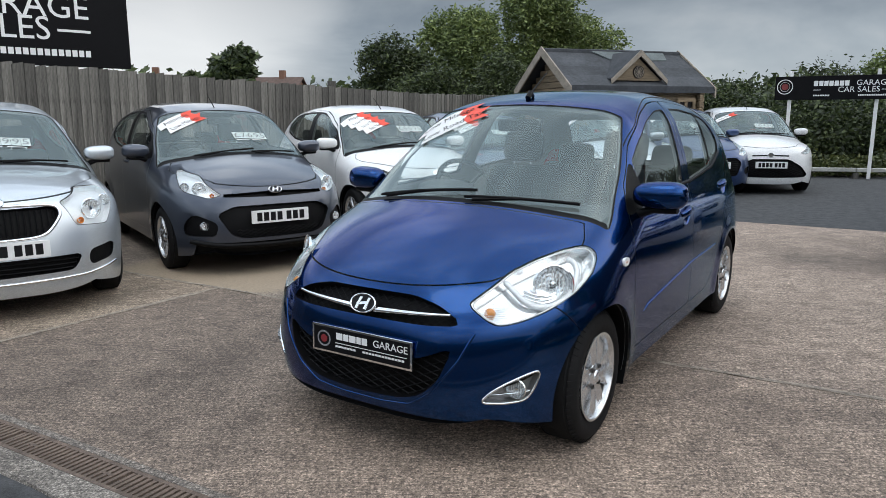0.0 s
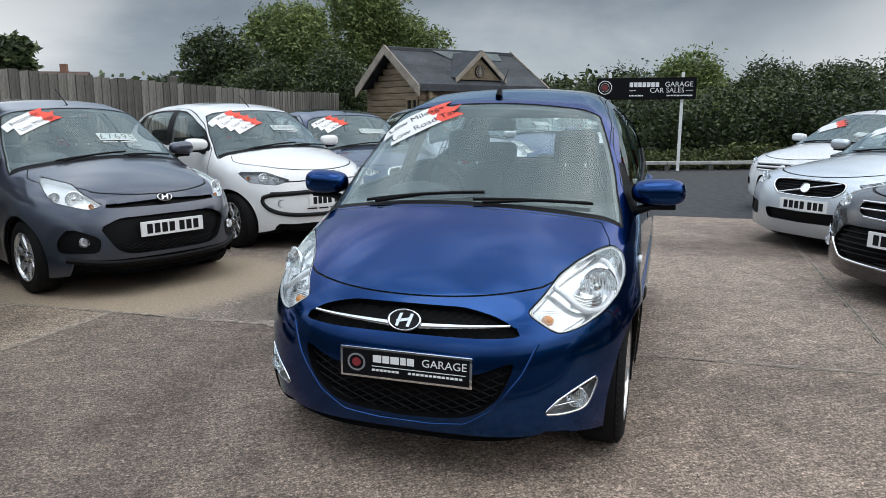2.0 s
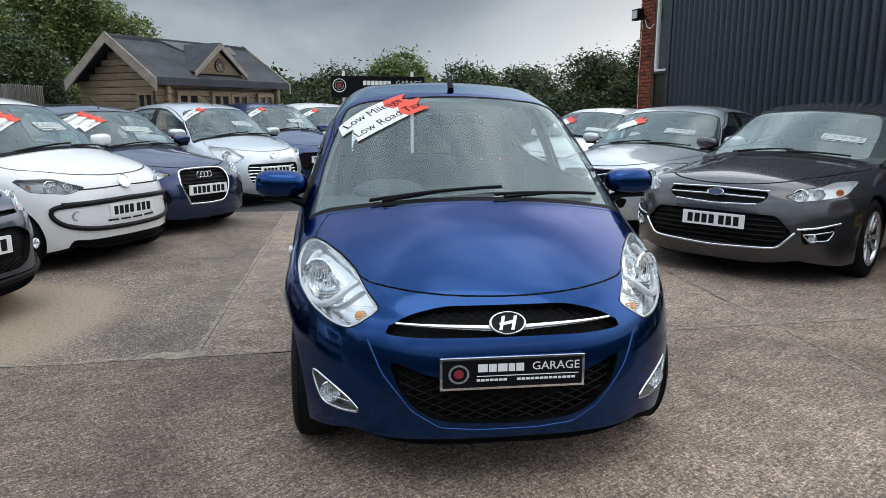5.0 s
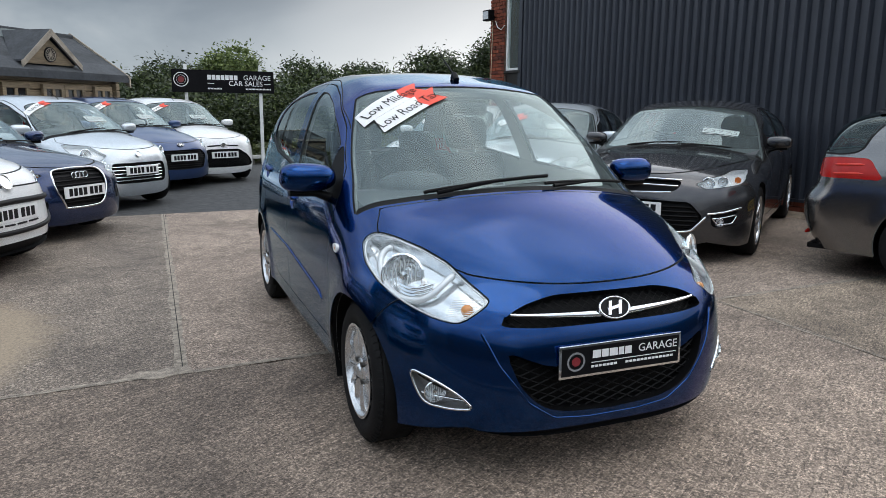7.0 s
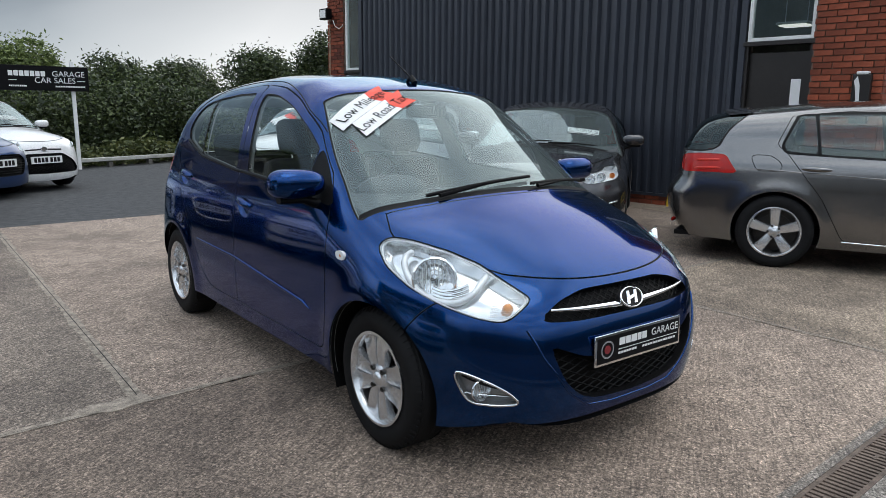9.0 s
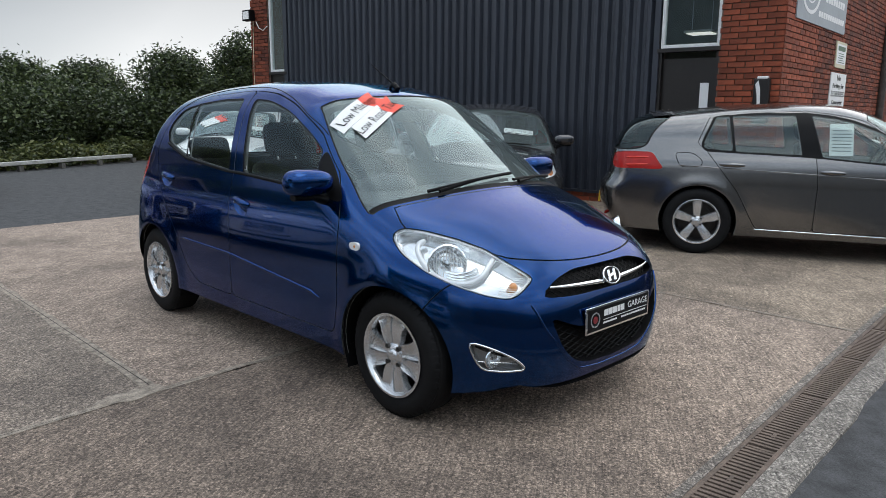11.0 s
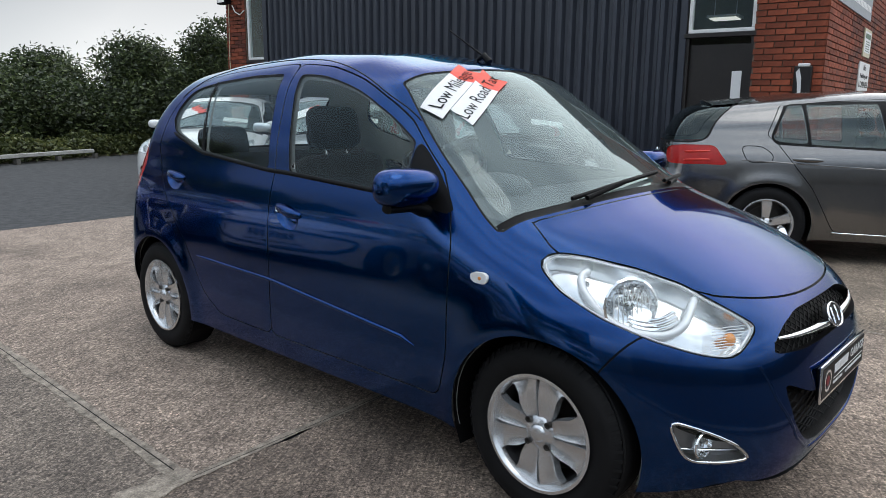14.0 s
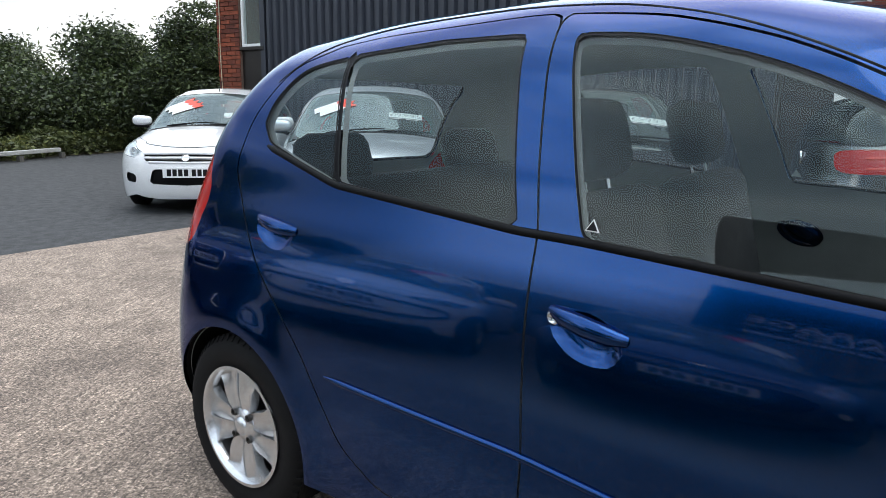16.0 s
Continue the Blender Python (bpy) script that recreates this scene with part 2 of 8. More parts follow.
# ---- mesh helpers ----
class Geo:
    """Vertices and faces of one mesh."""

    def __init__(self):
        self.v, self.f = [], []

    def add(self, verts, faces):
        n = len(self.v)
        self.v += [tuple(p) for p in verts]
        self.f += [tuple(i + n for i in f) for f in faces]
        return self

    def box(self, lo, hi, m=None, bev=0.0):
        (a, b, c), (d, e, g) = lo, hi
        if bev:
            bm = bmesh.new()
            bmesh.ops.create_cube(bm, size=1)
            for v in bm.verts:
                v.co = Vector(((a + d) / 2 + v.co.x * (d - a), (b + e) / 2 + v.co.y * (e - b), (c + g) / 2 + v.co.z * (g - c)))
            bmesh.ops.bevel(bm, geom=bm.edges[:], offset=bev, segments=2, profile=0.5, affect="EDGES")
            bm.verts.index_update()
            vs = [m @ v.co if m else v.co for v in bm.verts]
            self.add(vs, [[v.index for v in f.verts] for f in bm.faces])
            bm.free()
            return self
        vs = [Vector(p) for p in ((a, b, c), (d, b, c), (d, e, c), (a, e, c), (a, b, g), (d, b, g), (d, e, g), (a, e, g))]
        if m:
            vs = [m @ v for v in vs]
        return self.add(vs, [(3, 2, 1, 0), (4, 5, 6, 7), (0, 1, 5, 4), (1, 2, 6, 5), (2, 3, 7, 6), (3, 0, 4, 7)])

    def lathe(self, prof, n=32, m=None, close=False):
        """prof: (radius, height) pairs turned about the local z axis."""
        vs, fs, k = [], [], len(prof)
        for i in range(n):
            c, s = math.cos(2 * math.pi * i / n), math.sin(2 * math.pi * i / n)
            vs += [Vector((r * c, r * s, h)) for r, h in prof]
        for i in range(n):
            j = (i + 1) % n
            for q in range(k - 1 if not close else k):
                w = (q + 1) % k
                fs.append((i * k + q, j * k + q, j * k + w, i * k + w))
        if m:
            vs = [m @ v for v in vs]
        return self.add(vs, fs)

    def tube(self, path, r, n=8, caps=True, flat=1.0):
        path = [Vector(p) for p in path]
        vs, fs = [], []
        for i, p in enumerate(path):
            d = (path[min(i + 1, len(path) - 1)] - path[max(i - 1, 0)]).normalized()
            up = Vector((0, 0, 1)) if abs(d.z) < 0.95 else Vector((1, 0, 0))
            a = d.cross(up).normalized()
            b = a.cross(d)
            rr = r[i] if isinstance(r, (list, tuple)) else r
            for k in range(n):
                th = 2 * math.pi * k / n
                vs.append(p + a * (rr * math.cos(th)) + b * (rr * flat * math.sin(th)))
        for i in range(len(path) - 1):
            for k in range(n):
                q = (k + 1) % n
                fs.append((i * n + k, i * n + q, (i + 1) * n + q, (i + 1) * n + k))
        if caps:
            fs.append(tuple(range(n - 1, -1, -1)))
            fs.append(tuple((len(path) - 1) * n + k for k in range(n)))
        return self.add(vs, fs)

    def prism(self, poly, m, depth):
        """A polygon in the local xy plane, given a thickness along local z."""
        n = len(poly)
        vs = [m @ Vector((x, y, 0)) for x, y in poly] + [m @ Vector((x, y, depth)) for x, y in poly]
        fs = [tuple(range(n - 1, -1, -1)), tuple(range(n, 2 * n))] + [(i, (i + 1) % n, n + (i + 1) % n, n + i) for i in range(n)]
        return self.add(vs, fs)

    def ball(self, c, r, nu=16, nv=10):
        vs, fs = [], []
        for i in range(nv + 1):
            ph = math.pi * i / nv
            for j in range(nu):
                th = 2 * math.pi * j / nu
                vs.append((c[0] + r[0] * math.sin(ph) * math.cos(th), c[1] + r[1] * math.sin(ph) * math.sin(th), c[2] + r[2] * math.cos(ph)))
        for i in range(nv):
            for j in range(nu):
                k = (j + 1) % nu
                fs.append((i * nu + j, (i + 1) * nu + j, (i + 1) * nu + k, i * nu + k))
        return self.add(vs, fs)

    def mesh(self, name, mat, smooth=None):
        me = bpy.data.meshes.new(name)
        me.from_pydata(self.v, [], self.f)
        me.validate()
        if mat:
            me.materials.append(mat)
        if smooth:
            me.polygons.foreach_set("use_smooth", [True] * len(me.polygons))
            me.set_sharp_from_angle(angle=radians(smooth))
        me.update()
        return me


def part(name, geo, mat, parent=None, label="", smooth=None, m=None):
    """One mesh object; under a thing or part when parent is given."""
    me = geo.mesh(name, mat, smooth) if isinstance(geo, Geo) else geo
    ob = new(name, me)
    if parent:
        ob.parent = parent
    if m:
        ob.matrix_basis = m
    if label:
        ob["label"] = label
    return ob


def thing(name, label, category, group="", kind="", m=None):
    e = new(name)
    e.empty_display_size = 0.2
    if m:
        e.matrix_basis = m
    return tagged(e, label, category, group, kind)


def letters(text, size, mat, parent, m, name="lettering", align="CENTER", depth=0.001, bold=0.0):
    """Raised lettering in the built-in font, as a mesh."""
    cu = bpy.data.curves.new(name, "FONT")
    cu.body, cu.size, cu.align_x, cu.align_y, cu.extrude, cu.offset = text, size, align, "CENTER", depth, bold
    cu.resolution_u = 3
    tmp = bpy.data.objects.new(name, cu)
    scene.collection.objects.link(tmp)
    me = bpy.data.meshes.new_from_object(tmp.evaluated_get(bpy.context.evaluated_depsgraph_get()))
    bpy.data.objects.remove(tmp)
    bpy.data.curves.remove(cu)
    me.name = name
    me.materials.clear()
    me.materials.append(mat)
    return part(name, me, mat, parent, m=m)


# ---- cars ----
def curve_of(points, sigma, n=3600):
    """A smooth curve through a few points, as a function."""
    p = np.array(sorted(points), float)
    lo, hi = p[0, 0] - 0.6, p[-1, 0] + 0.6
    g = np.linspace(lo, hi, n)
    v = np.interp(g, p[:, 0], p[:, 1])
    s0, s1 = (p[1, 1] - p[0, 1]) / (p[1, 0] - p[0, 0]), (p[-1, 1] - p[-2, 1]) / (p[-1, 0] - p[-2, 0])
    v = np.where(g < p[0, 0], p[0, 1] + s0 * (g - p[0, 0]), np.where(g > p[-1, 0], p[-1, 1] + s1 * (g - p[-1, 0]), v))
    step = g[1] - g[0]
    k = np.arange(-int(3 * sigma / step) - 1, int(3 * sigma / step) + 2)
    w = np.exp(-0.5 * (k * step / sigma) ** 2)
    w /= w.sum()
    pad = len(k) // 2
    v = np.convolve(np.concatenate([v[0] - (v[1] - v[0]) * np.arange(pad, 0, -1), v, v[-1] + (v[-1] - v[-2]) * np.arange(1, pad + 1)]), w, "valid")
    return lambda x: np.interp(x, g, v)


def smax(a, b, k):
    h = np.maximum(k - np.abs(a - b), 0) / k
    return np.maximum(a, b) + h * h * k / 4


def rounded(poly, times=2, r=0.022):
    """A polygon with its corners rounded off."""
    p = np.array(poly, float)
    for i in range(times):
        q = np.roll(p, -1, 0)
        L = np.linalg.norm(q - p, axis=1, keepdims=True)
        c = np.minimum(0.30, r / (1 + i) / (L + 1e-9))
        p = np.stack([(1 - c) * p + c * q, c * p + (1 - c) * q], 1).reshape(-1, 2)
    return p


def inside_of(px, py, poly):
    """Signed distance to a polygon, negative inside."""
    best, odd = np.full(px.shape, 1e9), np.zeros(px.shape, bool)
    for (ax, ay), (bx, by) in zip(poly, np.roll(poly, -1, 0)):
        ex, ey = bx - ax, by - ay
        wx, wy = px - ax, py - ay
        h = np.clip((wx * ex + wy * ey) / (ex * ex + ey * ey + 1e-12), 0, 1)
        best = np.minimum(best, (wx - ex * h) ** 2 + (wy - ey * h) ** 2)
        c = (ay > py) != (by > py)
        with np.errstate(divide="ignore", invalid="ignore"):
            odd ^= c & (px < (bx - ax) * (py - ay) / (by - ay + 1e-15) + ax)
    return np.where(odd, -1, 1) * np.sqrt(best)


def arched(poly, i, j, steps=5):
    """A polygon whose corners from i to j are joined by a smooth curve instead of straight edges."""
    p, out = [Vector(q) for q in poly], []
    for k in range(len(p)):
        out.append(tuple(p[k]))
        if i <= k < j:
            a, b, c, d = p[max(k - 1, i)], p[k], p[k + 1], p[min(k + 2, j)]
            for m in range(1, steps):
                t = m / steps
                out.append(tuple(0.5 * (2 * b + (c - a) * t + (2 * a - 5 * b + 4 * c - d) * t * t + (3 * b - a - 3 * c + d) * t ** 3)))
    return out


class Shell:
    """The outer skin of a car: a smooth solid, meshed and then cut into panels, panes and lamps. x ahead, y to the left, z up."""

    def __init__(self, s):
        self.s = s
        sg = s.get("soft", 0.06)
        self.top = curve_of(s["top"], sg)
        self.sec = curve_of(s["side"], 0.035)
        self.plan = curve_of(s["plan"], 0.16)
        self.nose = curve_of(s["nose"], s.get("nose_soft", 0.045))
        self.tail = curve_of(s["tail"], 0.045)
        self.build(s.get("cell", 0.035))

    def terms(self, P):
        s = self.s
        x, ay, z = P[:, 0], np.abs(P[:, 1]), P[:, 2]
        xe = x + s["sweep"] * ay * ay * np.tanh((x - s.get("mid", 0.0)) / 0.35)
        T = self.top(xe)
        dT = (self.top(xe + 0.02) - self.top(xe - 0.02)) / 0.04
        fT = (z - T + s["crown"] * ay * ay + s.get("crown4", 0.0) * ay ** 4) / np.sqrt(1 + dT * dT)
        W = s["half"] + self.plan(x) + self.sec(z)
        for cx in (s["axle"], -s["axle"]):
            r = np.hypot(x - cx, z - s["wheel_r"])
            W = W + s.get("flare", 0.012) * np.exp(-((r - s["arch"]) / 0.07) ** 2) * (z > 0.05)
        fS = ay - W
        cf = s["front_curve"] * (ay / s["half"]) ** s.get("front_pow", 2.6)
        dN = (self.nose(z + 0.02) - self.nose(z - 0.02)) / 0.04
        fF = (x - s["front"] - self.nose(z) + cf) / np.sqrt(1 + dN * dN)
        cr = s["rear_curve"] * (ay / s["half"]) ** 2.6
        dR = (self.tail(z + 0.02) - self.tail(z - 0.02)) / 0.04
        fR = (-x - s["rear"] - self.tail(z) + cr) / np.sqrt(1 + dR * dR)
        return xe, fT, fS, fF, fR

    def F(self, P):
        xe, fT, fS, fF, fR = self.terms(P)
        s = self.s
        a = smax(fT, fS, s.get("round_top", 0.16))
        b = smax(fF, fR, 0.02)
        return smax(a, b, s.get("round_end", 0.16))

    def normal(self, P, e=0.004):
        n = np.stack([self.F(P + np.eye(3)[i] * e) - self.F(P - np.eye(3)[i] * e) for i in range(3)], 1)
        return n / (np.linalg.norm(n, axis=1, keepdims=True) + 1e-9)

    def settle(self, P, times=3):
        for _ in range(times):
            P = P - self.normal(P) * self.F(P)[:, None]
        return P

    def cast(self, S, D, far=3.0):
        """Where rays from inside, S + t * D, leave the solid."""
        lo, hi = np.zeros(len(S)), np.full(len(S), far)
        for _ in range(34):
            m = (lo + hi) / 2
            out = self.F(S + D * m[:, None]) > 0
            hi, lo = np.where(out, m, hi), np.where(out, lo, m)
        return S + D * hi[:, None]

    def side(self, x, z, sgn=1):
        """Points on the flank at (x, z)."""
        x, z = np.broadcast_arrays(np.atleast_1d(np.array(x, float)), np.atleast_1d(np.array(z, float)))
        P = self.cast(np.stack([x, 0 * x, z], 1), np.tile([0.0, 1.0, 0.0], (len(x), 1)), 1.5)
        P[:, 1] *= sgn
        return P

    def over(self, x, y):
        """Points on the top at (x, y)."""
        x, y = np.broadcast_arrays(np.atleast_1d(np.array(x, float)), np.atleast_1d(np.array(y, float)))
        return self.cast(np.stack([x, y, 0 * x + 0.6], 1), np.tile([0.0, 0.0, 1.0], (len(x), 1)), 1.8)

    def ahead(self, y, z, sgn=1):
        """Points on the front (or the back) at (y, z)."""
        y, z = np.broadcast_arrays(np.atleast_1d(np.array(y, float)), np.atleast_1d(np.array(z, float)))
        return self.cast(np.stack([0 * y + sgn * 0.3, y, z], 1), np.tile([float(sgn), 0.0, 0.0], (len(y), 1)), 3.0)

    def build(self, c):
        s = self.s
        hx0, hx1, hw, z0, z1 = s["rear"], s["front"], s["half"], s["floor"] - 0.06, max(p[1] for p in s["top"])
        nx, ny, nz = int((hx0 + hx1) / c), max(8, int(hw / c)), int((z1 - z0) / c)
        X, Y, Z = np.linspace(-hx0, hx1, nx + 1), np.linspace(0, hw, ny + 1), np.linspace(z0, z1, nz + 1)
        pts, quads = [], []

        def sheet(A, B, fn):
            n = sum(len(p) for p in pts)
            a, b = np.meshgrid(A, B, indexing="ij")
            pts.append(fn(a.ravel(), b.ravel()))
            k = len(B)
            for i in range(len(A) - 1):
                for j in range(k - 1):
                    quads.append((n + i * k + j, n + (i + 1) * k + j, n + (i + 1) * k + j + 1, n + i * k + j + 1))

        one = lambda a, v: np.full(a.shape, v)
        sheet(X, Y, lambda a, b: np.stack([a, b, one(a, z1)], 1))
        sheet(X, Z, lambda a, b: np.stack([a, one(a, hw), b], 1))
        sheet(Y, Z, lambda a, b: np.stack([one(a, hx1), a, b], 1))
        sheet(Y, Z, lambda a, b: np.stack([one(a, -hx0), a, b], 1))
        B = np.concatenate(pts)
        key, first, inv = np.unique(np.round(B, 4), axis=0, return_index=True, return_inverse=True)
        inv = np.ravel(inv)
        B = B[first]
        Q = inv[np.array(quads)]
        zc = s.get("core", 0.62)
        S = np.stack([B[:, 0] * 0.80, 0 * B[:, 0], np.clip(B[:, 2], zc - 0.25, zc)], 1)
        D = B - S
        D /= np.linalg.norm(D, axis=1, keepdims=True)
        V = self.cast(S, D)
        V[B[:, 1] < 1e-6, 1] = 0
        T = np.concatenate([Q[:, [0, 1, 2]], Q[:, [0, 2, 3]]])
        T = T[(T[:, 0] != T[:, 1]) & (T[:, 1] != T[:, 2]) & (T[:, 0] != T[:, 2])]
        fn = np.cross(V[T[:, 1]] - V[T[:, 0]], V[T[:, 2]] - V[T[:, 0]])
        flip = (fn * self.normal(V[T].mean(1))).sum(1) < 0
        T[flip] = T[flip][:, ::-1]
        self.V, self.T, self.tag = V, T, np.zeros(len(T), int)
        self.names = ["body"]

    def slice(self, fn, level):
        d = fn(self.V) - level
        d = np.where(np.abs(d) < 2e-4, 2e-4, d)
        pos = d[self.T] > 0
        k = pos.sum(1)
        mixed = (k == 1) | (k == 2)
        if not mixed.any():
            return
        Tm, Pm, tg = self.T[mixed], pos[mixed], self.tag[mixed]
        lone = np.where(Pm.sum(1) == 1, Pm.argmax(1), (~Pm).argmax(1))
        r = np.arange(len(Tm))
        a, b, c = Tm[r, lone], Tm[r, (lone + 1) % 3], Tm[r, (lone + 2) % 3]
        E = np.sort(np.concatenate([np.stack([a, b], 1), np.stack([a, c], 1)]), axis=1)
        U, inv = np.unique(E, axis=0, return_inverse=True)
        inv = np.ravel(inv)
        d0, d1 = d[U[:, 0]], d[U[:, 1]]
        w = (d0 / (d0 - d1))[:, None]
        N = self.V[U[:, 0]] * (1 - w) + self.V[U[:, 1]] * w
        mid = np.abs(N[:, 1]) < 1e-7
        N = self.settle(N, 2)
        N[mid, 1] = 0
        ab, ac = inv[:len(a)] + len(self.V), inv[len(a):] + len(self.V)
        self.V = np.concatenate([self.V, N])
        self.T = np.concatenate([self.T[~mixed], np.stack([a, ab, ac], 1), np.stack([ab, b, c], 1), np.stack([ab, c, ac], 1)])
        self.tag = np.concatenate([self.tag[~mixed], tg, tg, tg])

    def region(self, name, fn, gap=0.0, trim=0.0):
        """Cut the skin along fn = 0 and name what lies inside; gap: an open joint round it; trim: a rubber strip round it."""
        self.names.append(name)
        k = len(self.names) - 1
        for lv in ((-gap, gap) if gap else (0.0, trim) if trim else (0.0,)):
            self.slice(fn, lv)
        c = fn(self.V)[self.T].mean(1)
        free = self.tag == 0
        self.tag[free & (c < -gap)] = k
        if gap:
            self.tag[free & (np.abs(c) <= gap)] = -1
        if trim:
            if "seal" not in self.names:
                self.names.append("seal")
            self.tag[free & (c > 0) & (c < trim)] = self.names.index("seal")

    def view(self, proj, poly, rounds=2, r=0.022):
        """A region's distance: a polygon seen from the side, the front, the back, from above or obliquely from the front corner."""
        s = self.s
        poly = rounded(poly, rounds, r)

        def fn(P):
            x, ay, z = P[:, 0], np.abs(P[:, 1]), P[:, 2]
            if proj == "side":
                xe, fT, fS, fF, fR = self.terms(P)
                return np.maximum(inside_of(x, z, poly), np.maximum(fT, np.maximum(fF, fR)) - fS - 0.012)
            if proj == "front":
                return np.maximum(inside_of(ay, z, poly), 0.55 - x)
            if proj == "rear":
                return np.maximum(inside_of(ay, z, poly), x + 0.55)
            if proj == "bonnet":
                xe = self.terms(P)[0]
                z0, k = s["hood_edge"]
                return np.maximum(np.maximum(inside_of(x, ay, poly), z0 + k * ay * ay - z), s["cowl"] + 0.022 - xe)
            if proj == "top":
                xe, fT, fS, fF, fR = self.terms(P)
                return np.maximum(inside_of(xe, ay, poly), np.maximum(fS, fF) - fT)
            a = radians(abs(proj))
            q = ay * math.cos(a) - np.abs(x) * math.sin(a)
            return np.maximum(inside_of(q, z, poly), (0.3 - x) if proj > 0 else (x + 0.3))

        return fn

    def tris(self, name):
        return self.T[self.tag == self.names.index(name)] if name in self.names else np.zeros((0, 3), int)

    def emit(self, name, T, mat, parent, mode="both", depth=0.0, wall=None, obname=None, label=""):
        """Panels out of triangles. mode: both sides in one mesh, or two mirrored objects. depth: set in by so much; wall: with walls round it."""
        obname = obname or name
        if not len(T):
            return []
        used, inv = np.unique(T, return_inverse=True)
        T2 = np.ravel(inv).reshape(-1, 3)
        V = self.V[used]
        N = self.normal(V)
        V2 = V - N * (depth(V)[:, None] if callable(depth) else depth)
        F = [tuple(int(i) for i in f) for f in T2]
        VV, NN = V2, N
        if wall is not None:
            E = np.concatenate([T2[:, [0, 1]], T2[:, [1, 2]], T2[:, [2, 0]]])
            Es = np.sort(E, 1)
            U, first, cnt = np.unique(Es, axis=0, return_index=True, return_counts=True)
            rim = E[first[cnt == 1]]
            rim = rim[~((np.abs(V[rim[:, 0], 1]) < 1e-6) & (np.abs(V[rim[:, 1], 1]) < 1e-6))]
            n = len(V2)
            VV = np.concatenate([V2, V - N * wall])
            NN = np.concatenate([N, N])
            F += [(int(b), int(a), int(a) + n, int(b) + n) for a, b in rim]
        made = []
        for sg in ((1,) if mode == "one" else (1, -1)):
            if mode == "both" and sg == -1:
                continue
            if mode == "both":
                n = len(VV)
                A = np.concatenate([VV, VV * [1, -1, 1]])
                B = np.concatenate([NN, NN * [1, -1, 1]])
                G = F + [tuple(i + n for i in f[::-1]) for f in F]
            else:
                A, B = VV * [1, sg, 1], NN * [1, sg, 1]
                G = F if sg == 1 else [f[::-1] for f in F]
            me = bpy.data.meshes.new(obname)
            me.from_pydata(A.tolist(), [], G)
            me.materials.append(mat)
            me.polygons.foreach_set("use_smooth", [True] * len(me.polygons))
            if callable(depth):
                me.set_sharp_from_angle(angle=radians(60))
            elif wall is None:
                me.normals_split_custom_set_from_vertices([tuple(v) for v in B])
            else:
                me.set_sharp_from_angle(angle=radians(40))
            me.update()
            made.append(part(obname, me, mat, parent, label))
        return made


